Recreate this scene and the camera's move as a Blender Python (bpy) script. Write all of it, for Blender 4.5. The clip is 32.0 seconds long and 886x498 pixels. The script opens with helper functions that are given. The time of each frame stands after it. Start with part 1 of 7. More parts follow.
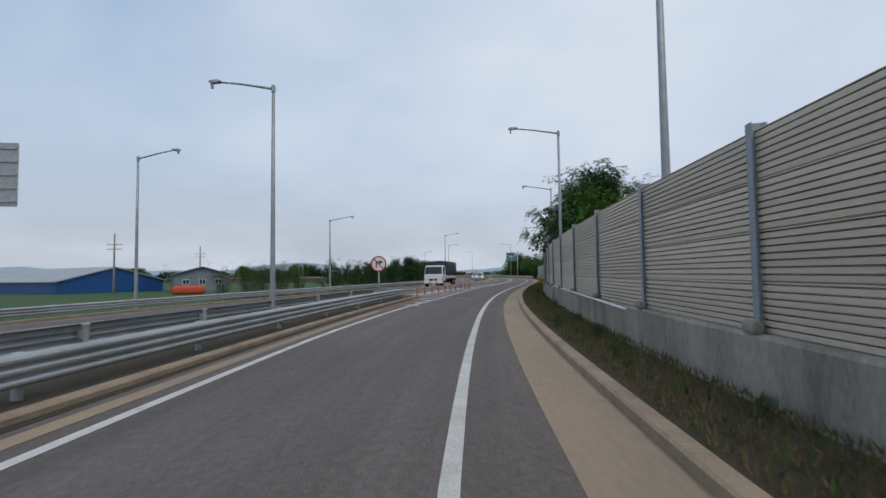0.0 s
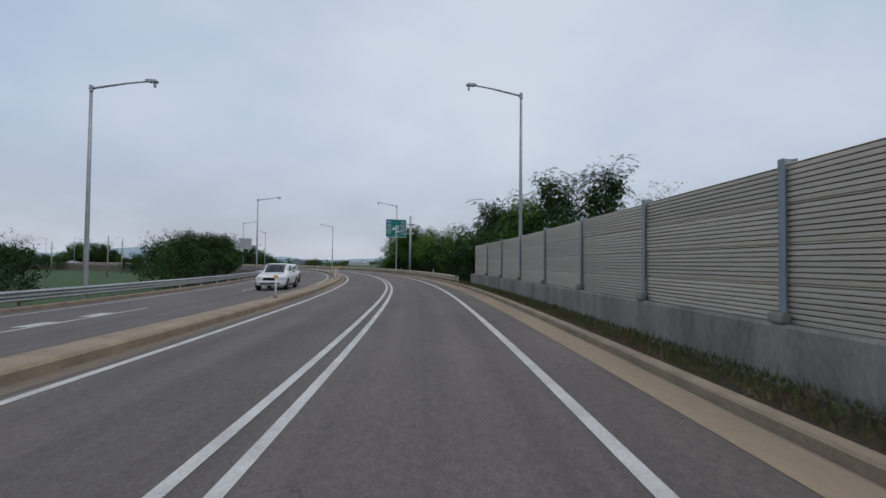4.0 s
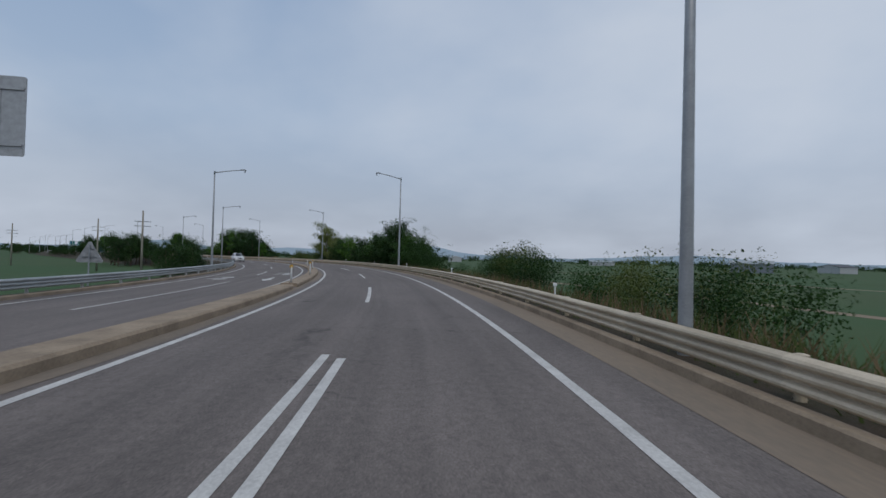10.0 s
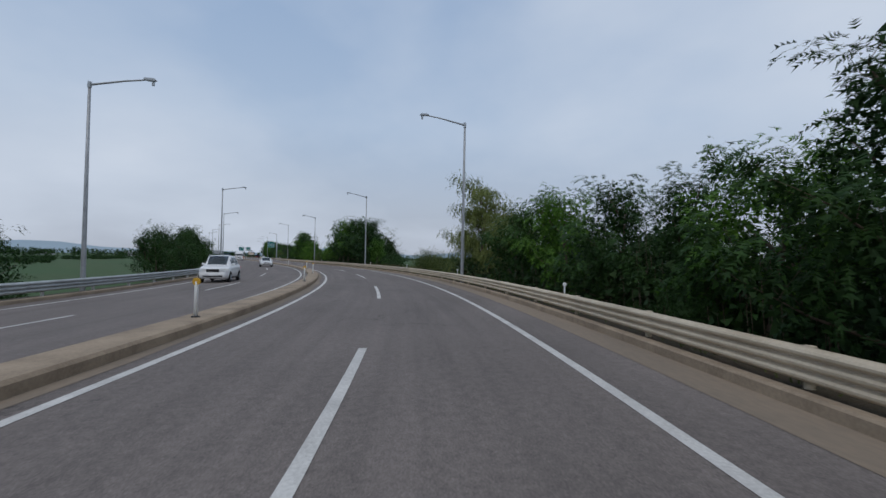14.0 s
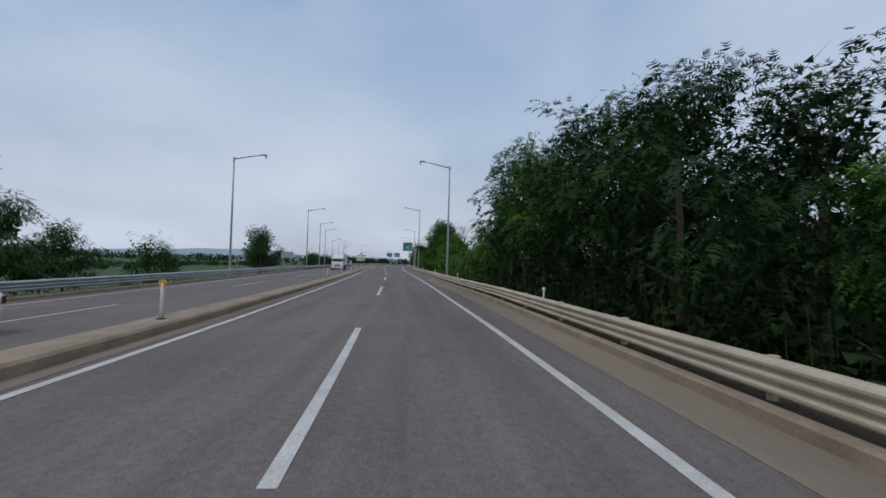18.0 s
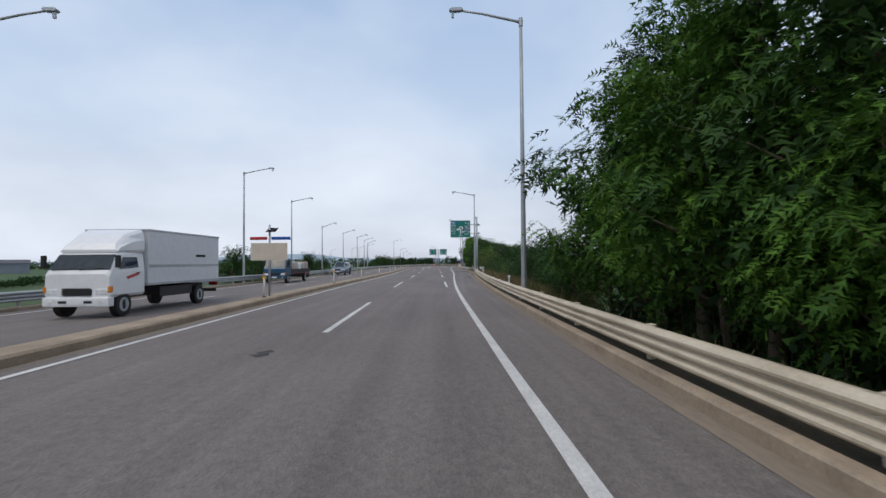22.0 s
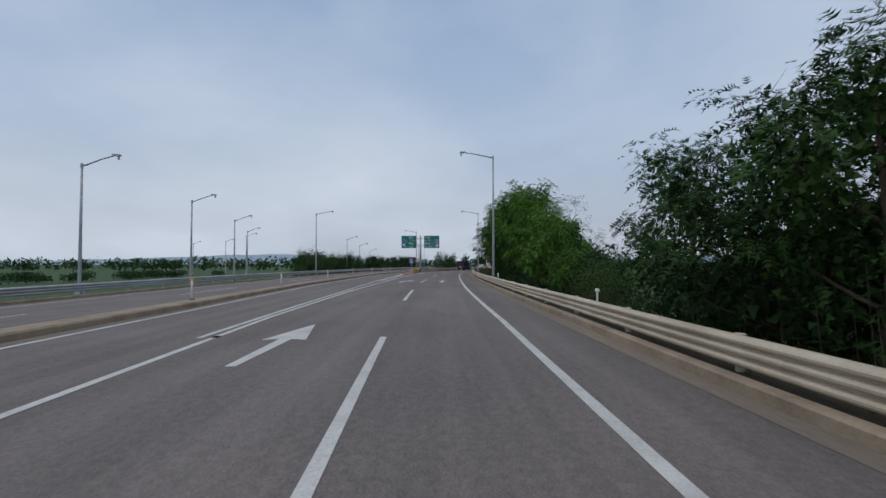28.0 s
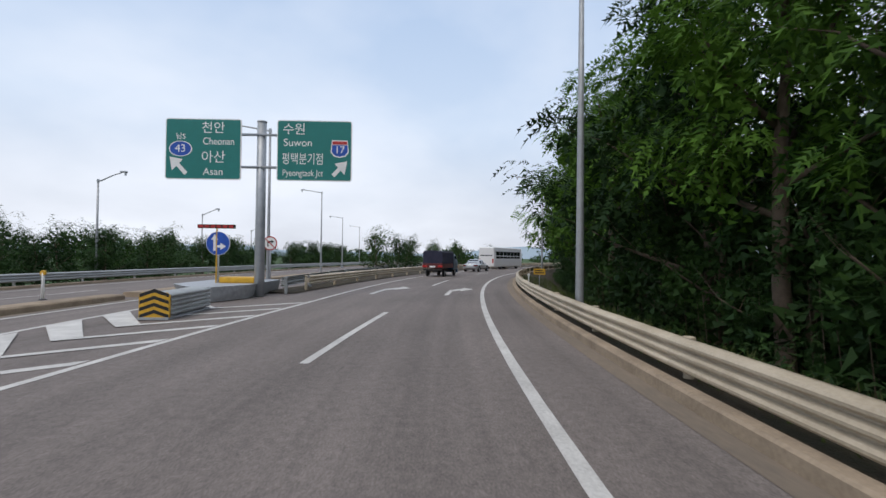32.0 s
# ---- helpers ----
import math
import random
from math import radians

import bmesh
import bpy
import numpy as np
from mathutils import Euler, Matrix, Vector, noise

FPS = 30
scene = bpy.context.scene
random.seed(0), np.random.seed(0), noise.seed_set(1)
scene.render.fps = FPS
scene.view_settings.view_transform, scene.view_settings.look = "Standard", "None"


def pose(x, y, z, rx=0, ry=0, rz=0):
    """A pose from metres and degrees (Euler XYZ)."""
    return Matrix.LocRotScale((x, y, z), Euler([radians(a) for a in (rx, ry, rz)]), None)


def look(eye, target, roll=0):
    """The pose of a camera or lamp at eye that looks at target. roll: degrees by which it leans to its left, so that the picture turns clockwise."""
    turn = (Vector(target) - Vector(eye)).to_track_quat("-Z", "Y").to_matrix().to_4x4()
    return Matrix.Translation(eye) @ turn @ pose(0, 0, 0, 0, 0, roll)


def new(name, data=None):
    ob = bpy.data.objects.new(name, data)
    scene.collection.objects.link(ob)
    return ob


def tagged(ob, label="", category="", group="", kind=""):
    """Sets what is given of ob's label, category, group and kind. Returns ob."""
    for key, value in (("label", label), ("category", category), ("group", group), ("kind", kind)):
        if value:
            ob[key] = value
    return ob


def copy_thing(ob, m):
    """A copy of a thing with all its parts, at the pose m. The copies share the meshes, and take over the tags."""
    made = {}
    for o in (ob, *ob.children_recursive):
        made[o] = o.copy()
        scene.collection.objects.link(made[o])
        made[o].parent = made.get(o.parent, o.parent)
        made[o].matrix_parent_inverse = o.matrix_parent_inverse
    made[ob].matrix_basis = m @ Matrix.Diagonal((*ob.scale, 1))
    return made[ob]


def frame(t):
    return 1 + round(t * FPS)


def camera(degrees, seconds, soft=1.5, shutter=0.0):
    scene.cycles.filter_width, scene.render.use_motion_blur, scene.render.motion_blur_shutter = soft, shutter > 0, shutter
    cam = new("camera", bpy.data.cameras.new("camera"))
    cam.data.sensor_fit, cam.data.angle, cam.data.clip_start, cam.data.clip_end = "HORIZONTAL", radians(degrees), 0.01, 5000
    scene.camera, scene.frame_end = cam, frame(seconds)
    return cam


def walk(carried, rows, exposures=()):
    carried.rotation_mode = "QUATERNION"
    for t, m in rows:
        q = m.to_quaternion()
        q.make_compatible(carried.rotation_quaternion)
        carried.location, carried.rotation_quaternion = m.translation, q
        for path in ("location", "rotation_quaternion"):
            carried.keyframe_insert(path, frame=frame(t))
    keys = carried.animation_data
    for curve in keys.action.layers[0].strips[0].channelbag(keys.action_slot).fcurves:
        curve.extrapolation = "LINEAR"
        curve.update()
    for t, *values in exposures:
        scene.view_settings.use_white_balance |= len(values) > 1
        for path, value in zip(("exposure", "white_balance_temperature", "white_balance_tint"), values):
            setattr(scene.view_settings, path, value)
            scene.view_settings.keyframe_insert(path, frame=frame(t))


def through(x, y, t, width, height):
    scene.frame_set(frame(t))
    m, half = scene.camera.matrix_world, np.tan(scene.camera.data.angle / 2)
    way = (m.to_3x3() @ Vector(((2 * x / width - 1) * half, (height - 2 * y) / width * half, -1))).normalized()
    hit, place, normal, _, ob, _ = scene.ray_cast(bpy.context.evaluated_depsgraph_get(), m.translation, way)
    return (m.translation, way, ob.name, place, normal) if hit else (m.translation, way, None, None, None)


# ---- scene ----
cam = camera(85.02, 32.0, shutter=0.05)
EYE = 1.65
# seconds, place, turn to the left, tilt upwards, lean
ROWS = (
    (0.0, 0.00, 0.00, 0.10, 2.88, -0.80),
    (0.5, 0.31, 10.53, -3.69, 2.81, -0.66),
    (1.0, 1.14, 20.90, -7.92, 2.73, -0.53),
    (1.5, 2.42, 31.03, -10.89, 2.44, -0.29),
    (2.0, 4.05, 40.95, -12.37, 2.18, -0.23),
    (2.5, 5.89, 50.62, -13.07, 2.35, -0.04),
    (3.0, 7.81, 60.10, -13.43, 2.20, 0.22),
    (3.5, 9.73, 69.53, -13.48, 1.95, 0.57),
    (4.0, 11.57, 78.98, -12.89, 1.67, 0.52),
    (4.5, 13.30, 88.42, -12.08, 1.48, 0.59),
    (5.0, 14.87, 97.83, -11.22, 1.25, 0.82),
    (5.5, 16.24, 107.18, -10.22, 0.83, 1.25),
    (6.0, 17.28, 116.43, -8.66, 0.98, 1.20),
    (6.5, 17.83, 125.58, -5.59, 1.10, 0.91),
    (7.0, 17.90, 134.71, -2.03, 1.08, 0.69),
    (7.5, 17.62, 143.85, 0.79, 1.12, 0.66),
    (8.0, 16.99, 153.10, 2.37, 1.04, 0.75),
    (8.5, 15.86, 162.37, 5.37, 1.09, 0.83),
    (9.0, 14.17, 171.60, 8.85, 1.05, 1.08),
    (9.5, 12.08, 180.72, 11.79, 1.14, 1.26),
    (10.0, 9.61, 189.66, 14.36, 1.07, 1.43),
    (10.5, 6.72, 198.45, 16.96, 0.96, 1.42),
    (11.0, 3.42, 207.16, 19.55, 0.98, 1.55),
    (11.5, -0.26, 215.76, 22.10, 1.00, 1.80),
    (12.0, -4.32, 224.17, 24.50, 0.89, 1.98),
    (12.5, -8.65, 232.43, 26.86, 0.91, 1.75),
    (13.0, -13.39, 240.51, 29.30, 0.80, 1.56),
    (13.5, -18.51, 248.42, 31.83, 0.81, 1.50),
    (14.0, -23.89, 256.02, 34.40, 1.19, 1.12),
    (14.5, -29.57, 263.35, 36.75, 1.35, 1.02),
    (15.0, -35.55, 270.45, 38.86, 1.40, 1.18),
    (15.5, -41.86, 277.32, 41.00, 1.35, 1.64),
    (16.0, -48.61, 283.90, 43.87, 1.45, 1.73),
    (16.5, -55.82, 290.14, 47.09, 1.60, 1.59),
    (17.0, -63.37, 296.08, 50.30, 1.48, 1.69),
    (17.5, -71.01, 301.78, 51.86, 1.73, 1.54),
    (18.0, -78.70, 307.18, 53.47, 1.74, 1.64),
    (18.5, -86.42, 312.33, 55.08, 1.64, 1.74),
    (19.0, -94.16, 317.31, 56.17, 1.69, 1.73),
    (19.5, -101.91, 322.14, 57.17, 1.64, 1.38),
    (20.0, -109.81, 326.98, 58.00, 1.49, 1.07),
    (20.5, -117.79, 331.84, 58.57, 1.33, 0.52),
    (21.0, -125.78, 336.66, 58.94, 1.23, 0.01),
    (21.5, -133.72, 341.44, 59.15, 1.36, -0.29),
    (22.0, -141.60, 346.18, 59.16, 1.53, -0.49),
    (22.5, -149.56, 350.82, 58.84, 1.56, -0.43),
    (23.0, -157.48, 355.49, 58.51, 1.46, -0.45),
    (23.5, -165.28, 360.15, 58.32, 1.65, -0.49),
    (24.0, -173.04, 364.86, 58.27, 1.61, -0.53),
    (24.5, -180.78, 369.63, 58.30, 1.72, -0.41),
    (25.0, -188.53, 374.44, 58.36, 1.69, -0.25),
    (25.5, -196.16, 379.00, 58.53, 1.77, -0.20),
    (26.0, -203.91, 383.53, 58.52, 1.82, -0.10),
    (26.5, -211.62, 388.02, 58.41, 1.78, -0.02),
    (27.0, -219.36, 392.57, 58.08, 1.68, -0.02),
    (27.5, -227.14, 397.19, 57.82, 1.66, -0.03),
    (28.0, -234.96, 401.87, 57.72, 1.73, -0.06),
    (28.5, -242.81, 406.61, 57.65, 1.92, -0.09),
    (29.0, -250.69, 411.44, 57.20, 2.05, 0.04),
    (29.5, -258.52, 416.44, 56.66, 1.95, 0.05),
    (30.0, -266.19, 421.61, 56.11, 2.03, 0.11),
    (30.5, -273.71, 426.75, 55.54, 1.86, 0.21),
    (31.0, -281.12, 431.69, 54.78, 1.64, 0.43),
    (31.5, -288.41, 436.67, 53.82, 1.28, 0.42),
    (32.0, -295.74, 441.74, 52.56, 0.97, 0.68),
)
walk(cam, [(t, pose(x, y, EYE, 90 + tilt, 0, turn) @ pose(0, 0, 0, 0, 0, lean)) for t, x, y, turn, tilt, lean in ROWS],
     [(0, -0.05, 6550, 10), (1, -0.14, 6500, 11), (2, -0.08, 6550, 11), (3, -0.16, 6550, 11), (6, -0.12, 6600, 11), (7, -0.02, 6550, 11), (8, -0.04, 6550, 11), (9, -0.02, 6500, 11), (10, -0.4, 6350, 11), (11, -0.38, 6350, 11), (12, -0.44, 6250, 11), (13, -0.38, 6300, 11),
      (16, -0.03, 6450, 11), (17, -0.24, 6400, 11), (18, -0.22, 6350, 11), (19, 0.3, 6800, 12), (20, 0.36, 6650, 11), (21, -0.24, 6400, 11), (22, 0.18, 6650, 12), (23, 0.18, 6500, 11), (24, -0.36, 6450, 11), (25, -0.38, 6400, 11), (26, -0.4, 6420, 11), (29, -0.12, 6450, 11), (30, 0.02, 6600, 12), (31, 0.3, 6800, 13), (32, 0.36, 6850, 13)])
# ---- light ----
SUN_TURN, SUN_HIGH = 160.0, 58.0
world = bpy.data.worlds.new("sky")
scene.world = world
world.use_nodes = True
nt = world.node_tree
nt.nodes.clear()


def nd(tree, kind, x=0, **values):
    n = tree.nodes.new(kind)
    for k, v in values.items():
        n.inputs[k].default_value = v
    return n


def sky_world():
    out = nd(nt, "ShaderNodeOutputWorld")
    bg = nd(nt, "ShaderNodeBackground", Strength=1.17)
    sky = nd(nt, "ShaderNodeTexSky")
    sky.sky_type, sky.sun_disc = "NISHITA", False
    sky.sun_elevation, sky.sun_rotation = radians(SUN_HIGH), radians(SUN_TURN)
    sky.air_density, sky.dust_density, sky.ozone_density = 1.0, 3.0, 1.5
    dim = nd(nt, "ShaderNodeVectorMath")
    dim.operation = "SCALE"
    dim.inputs["Scale"].default_value = 0.075
    co = nd(nt, "ShaderNodeTexCoord")
    sep = nd(nt, "ShaderNodeSeparateXYZ")
    # thin cloud sheet: the direction laid on a plane overhead
    add = nd(nt, "ShaderNodeMath")
    add.operation = "ADD"
    add.inputs[1].default_value = 0.34
    div = nd(nt, "ShaderNodeVectorMath")
    div.operation = "DIVIDE"
    com = nd(nt, "ShaderNodeCombineXYZ")
    big = nd(nt, "ShaderNodeTexNoise", Scale=0.9, Detail=5.0, Roughness=0.48, Distortion=0.1)
    fine = nd(nt, "ShaderNodeTexNoise", Scale=2.4, Detail=5.0, Roughness=0.5)
    mixn = nd(nt, "ShaderNodeMath")
    mixn.operation = "MULTIPLY_ADD"
    mixn.inputs[1].default_value = 0.2
    ramp = nd(nt, "ShaderNodeValToRGB")
    ramp.color_ramp.elements[0].position, ramp.color_ramp.elements[0].color = 0.42, (0, 0, 0, 1)
    ramp.color_ramp.elements[1].position, ramp.color_ramp.elements[1].color = 0.76, (0.9, 0.9, 0.9, 1)
    cloud = nd(nt, "ShaderNodeMix")
    cloud.data_type = "RGBA"
    haze = nd(nt, "ShaderNodeMix")
    haze.data_type = "RGBA"
    hz = nd(nt, "ShaderNodeMapRange")
    hz.inputs["From Min"].default_value, hz.inputs["From Max"].default_value = 0.0, 0.55
    hz.inputs["To Min"].default_value, hz.inputs["To Max"].default_value = 0.97, 0.70
    link = nt.links.new
    link(co.outputs["Generated"], sep.inputs[0])
    link(sep.outputs["Z"], add.inputs[0])
    for k in range(3):
        link(add.outputs[0], com.inputs[k])
    link(co.outputs["Generated"], div.inputs[0])
    link(com.outputs[0], div.inputs[1])
    link(div.outputs[0], big.inputs["Vector"])
    link(div.outputs[0], fine.inputs["Vector"])
    link(fine.outputs[0], mixn.inputs[0])
    link(big.outputs[0], mixn.inputs[2])
    link(sky.outputs[0], dim.inputs[0])
    link(sep.outputs["Z"], hz.inputs["Value"])
    link(hz.outputs[0], haze.inputs["Factor"])
    link(dim.outputs[0], haze.inputs["A"])
    tone = nd(nt, "ShaderNodeValToRGB")
    cr = tone.color_ramp
    cr.elements[0].position, cr.elements[0].color = 0.0, (0.40, 0.435, 0.50, 1)
    cr.elements[1].position, cr.elements[1].color = 1.0, (0.34, 0.45, 0.64, 1)
    for at, c in ((0.10, (0.445, 0.51, 0.605, 1)), (0.26, (0.44, 0.555, 0.71, 1)), (0.5, (0.37, 0.51, 0.72, 1))):
        cr.elements.new(at).color = c
    link(sep.outputs["Z"], tone.inputs[0])
    link(tone.outputs[0], haze.inputs["B"])
    gap = nd(nt, "ShaderNodeVectorMath")
    gap.operation = "DOT_PRODUCT"
    gap.inputs[1].default_value = (-0.50, 0.74, 0.45)
    link(co.outputs["Generated"], gap.inputs[0])
    thin = nd(nt, "ShaderNodeMapRange")
    thin.interpolation_type = "SMOOTHSTEP"
    for k, v in zip(("From Min", "From Max", "To Min", "To Max"), (0.70, 1.0, 0.0, -0.12)):
        thin.inputs[k].default_value = v
    link(gap.outputs["Value"], thin.inputs["Value"])
    cover = nd(nt, "ShaderNodeMath")
    cover.operation = "ADD"
    link(mixn.outputs[0], cover.inputs[0])
    link(thin.outputs[0], cover.inputs[1])
    link(cover.outputs[0], ramp.inputs[0])
    link(ramp.outputs[0], cloud.inputs["Factor"])
    link(haze.outputs["Result"], cloud.inputs["A"])
    cloud.inputs["B"].default_value = (0.60, 0.665, 0.755, 1)
    link(cloud.outputs["Result"], bg.inputs["Color"])
    link(bg.outputs[0], out.inputs[0])


sky_world()
sun = new("sun", bpy.data.lights.new("sun", "SUN"))
sun.data.energy, sun.data.angle, sun.data.color = 1.0, radians(32), (1.0, 0.93, 0.82)
az = radians(SUN_TURN)
sun_way = Vector((math.sin(az) * math.cos(radians(SUN_HIGH)), math.cos(az) * math.cos(radians(SUN_HIGH)), math.sin(radians(SUN_HIGH))))
sun.matrix_world = look(sun_way * 300, (0, 0, 0))
scene.view_settings.exposure = 0.0

# ---- the road's line: headings every 20 m along the right edge line ----
HEADINGS = (-2.11, -1.39, -0.76, -0.63, -2.00, -6.49, -11.36, -12.74, -11.43, -8.92, -4.33, 1.25, 6.82, 12.73, 18.32, 23.74, 29.04, 34.39, 39.55, 45.77, 52.07, 55.91, 58.10, 59.10, 59.52, 60.04, 59.37, 57.91, 58.37, 59.28, 59.07, 58.20, 56.87, 56.84, 54.56, 48.35, 40.49, 32.77, 26.94, 24.94, 24.77, 25.00, 25.21)
ORIGIN = (0.223, -0.007)

FIRST, LAST = -80, 760
_s = np.arange(FIRST, LAST + 0.5, 1.0)
_h = np.interp(_s, np.arange(FIRST, LAST + 1, 20.0), np.radians(HEADINGS))
_m = (_h[1:] + _h[:-1]) / 2
_x = np.r_[0, np.cumsum(-np.sin(_m))]
_y = np.r_[0, np.cumsum(np.cos(_m))]
_x += ORIGIN[0] - _x[-FIRST]
_y += ORIGIN[1] - _y[-FIRST]


def heading(s):
    return float(np.interp(s, _s, _h))


def fall(s, d):
    """The road's cross fall: the far carriageway leans away from the median."""
    lean = float(np.interp(s, (340, 400), (0.030, 0.012)))
    return -lean * max(0.0, min(d, 17 + 8) - 7.5)


def W(s, d, z=0.0):
    h = heading(s)
    return Vector((float(np.interp(s, _s, _x)) - d * math.cos(h), float(np.interp(s, _s, _y)) - d * math.sin(h), z))


def M(s, d, z=0.0, turn=0.0, size=1.0):
    """A pose on the road: local y runs along it, x to its right."""
    return Matrix.Translation(W(s, d, z)) @ Matrix.Rotation(heading(s) + radians(turn), 4, "Z") @ Matrix.Scale(size, 4)


def curve(*pairs):
    a, b = [p[0] for p in pairs], [p[1] for p in pairs]
    return lambda s: float(np.interp(s, a, b))


right_line = curve((-80, 0.45), (3.6, 0.37), (14, 0.24), (24.5, 0.18), (35, 0.17), (44.6, 0.17), (54, 0.08), (64.1, 0.0), (76, -0.08), (112, -0.2), (121.2, -0.14), (139.7, 0.05), (158.3, 0.09), (177.2, 0.07), (196.1, -0.02), (214.8, -0.02), (233.7, -0.14), (252.6, -0.12), (264, -0.05), (309.4, -0.2), (319, -0.22), (328.8, -0.29), (347.8, -0.34), (366.4, -0.04), (384.8, 0.04), (403.4, 0.12), (421.9, 0.05), (440.3, 0.13), (458.4, 0.19), (469, 0.22), (476.7, 0.16), (494.6, 0.06), (541, -0.2), (549.0, -0.11), (560, 0.04), (567.6, 0.08), (585.5, 0.03), (594, 0.02), (603.1, 0.14), (620, 0.05), (760, 0.1))
kerb_face = curve((-80, -1.58), (6, -1.58), (54, -1.4), (74, -1.8), (112, -2.05), (121, -2.0), (155, -1.75), (178, -1.78), (216, -1.98), (320, -2.03), (367, -1.9), (378, -1.6), (390, -1.5), (404, -1.7), (440, -1.70), (468, -2.0), (494, -2.95), (505, -2.85), (528, -2.2), (541, -2.15), (560, -1.78), (573, -1.6), (603, -1.54), (760, -1.6))
gutter_face = curve((-80, -0.62), (6, -0.65), (54, -0.85), (60, -1.05), (74, -1.27), (112, -1.13), (155, -0.83), (178, -0.88), (216, -1.22), (234, -1.32), (254, -1.2), (310, -1.28), (319, -1.2), (366, -1.05), (379, -0.78), (391, -0.78), (402, -1.3), (430, -1.45), (468, -1.72), (494, -2.65), (505, -2.55), (528, -1.85), (560, -1.42), (603, -1.22), (760, -1.25))
left_line = curve((-80, 16.5), (0, 13.6), (28, 11.6), (45, 9.3), (52, 8.2), (58, 7.5), (64, 6.9), (76, 6.5), (100, 6.4), (340, 6.38), (369, 6.85), (407, 7.3), (444, 7.8), (472, 8.37), (500, 9.1), (520, 9.7), (546, 10.7), (566, 11.85), (582, 12.0), (610, 12.4), (620, 12.9), (640, 15.4), (670, 23), (700, 36), (760, 70))
lane_a = curve((-80, 3.4), (200, 3.4), (309.5, 3.35), (329, 3.15), (336, 3.22), (348, 2.98), (358, 3.28), (378, 3.45), (418, 3.62), (450, 4.24), (479, 5.1), (495, 5.43), (520, 5.8), (542, 6.85), (561, 7.17), (600, 6.85), (606, 6.5), (617, 6.2), (640, 6.3), (760, 6.6))
lane_b = curve((430, 0.4), (450, 0.74), (479, 1.7), (495, 2.0), (520, 2.3), (549, 3.24), (557, 3.44), (569, 3.7), (577, 3.5), (596, 3.3), (607, 3.33), (614, 3.02), (620, 3.0), (760, 3.3))
DASHES = curve((0, 210.3), (2, 249.0), (6, 327.3), (8, 368.6), (10, 409.7), (12, 450.3), (13, 470.3), (15, 510.6), (17, 548.8), (18, 569.0), (19, 588.3), (20, 607.1), (27, 747.5))


# ---- materials ----
def material(name, color, rough=0.8, metal=0.0, other=None, scale=6.0, fine=60.0, bump=0.15, far=0.02, amount=0.5, spec=0.4, uv=False, stretch=(1, 1, 1), rand=0.0, island=0.0):
    """A surface of two tones, mixed by coarse and fine noise, with fine relief."""
    m = bpy.data.materials.new(name)
    m.use_nodes = True
    t = m.node_tree
    link = t.links.new
    b = t.nodes["Principled BSDF"]
    b.inputs["Roughness"].default_value, b.inputs["Metallic"].default_value = rough, metal
    b.inputs["Specular IOR Level"].default_value = spec
    other = other or tuple(c * 0.72 for c in color)
    co = nd(t, "ShaderNodeTexCoord")
    mp = nd(t, "ShaderNodeMapping")
    mp.inputs["Scale"].default_value = stretch
    link(co.outputs["UV" if uv else "Object"], mp.inputs[0])
    n1 = nd(t, "ShaderNodeTexNoise", Scale=scale, Detail=5.0, Roughness=0.6)
    n2 = nd(t, "ShaderNodeTexNoise", Scale=fine, Detail=3.0, Roughness=0.6)
    link(mp.outputs[0], n1.inputs["Vector"])
    link(mp.outputs[0], n2.inputs["Vector"])
    mx = nd(t, "ShaderNodeMath")
    mx.operation = "MULTIPLY_ADD"
    link(n2.outputs[0], mx.inputs[0])
    mx.inputs[1].default_value = amount
    link(n1.outputs[0], mx.inputs[2])
    mr = nd(t, "ShaderNodeMapRange")
    mr.inputs["From Min"].default_value, mr.inputs["From Max"].default_value = 0.36 + amount * 0.42, 0.66 + amount * 0.58
    link(mx.outputs[0], mr.inputs["Value"])
    mc = nd(t, "ShaderNodeMix")
    mc.data_type = "RGBA"
    mc.inputs["A"].default_value, mc.inputs["B"].default_value = (*color, 1), (*other, 1)
    link(mr.outputs[0], mc.inputs["Factor"])
    col = mc.outputs["Result"]
    if rand or island:
        hs = nd(t, "ShaderNodeHueSaturation")
        if island:
            src = nd(t, "ShaderNodeNewGeometry").outputs["Random Per Island"]
        else:
            src = nd(t, "ShaderNodeObjectInfo").outputs["Random"]
        rr = nd(t, "ShaderNodeMapRange")
        k = rand or island
        rr.inputs["To Min"].default_value, rr.inputs["To Max"].default_value = 1 - k, 1 + k
        link(src, rr.inputs["Value"])
        link(rr.outputs[0], hs.inputs["Value"])
        link(col, hs.inputs["Color"])
        col = hs.outputs[0]
    link(col, b.inputs["Base Color"])
    if bump:
        bp = nd(t, "ShaderNodeBump", Strength=bump, Distance=far)
        link(n2.outputs[0], bp.inputs["Height"])
        link(bp.outputs[0], b.inputs["Normal"])
    return m


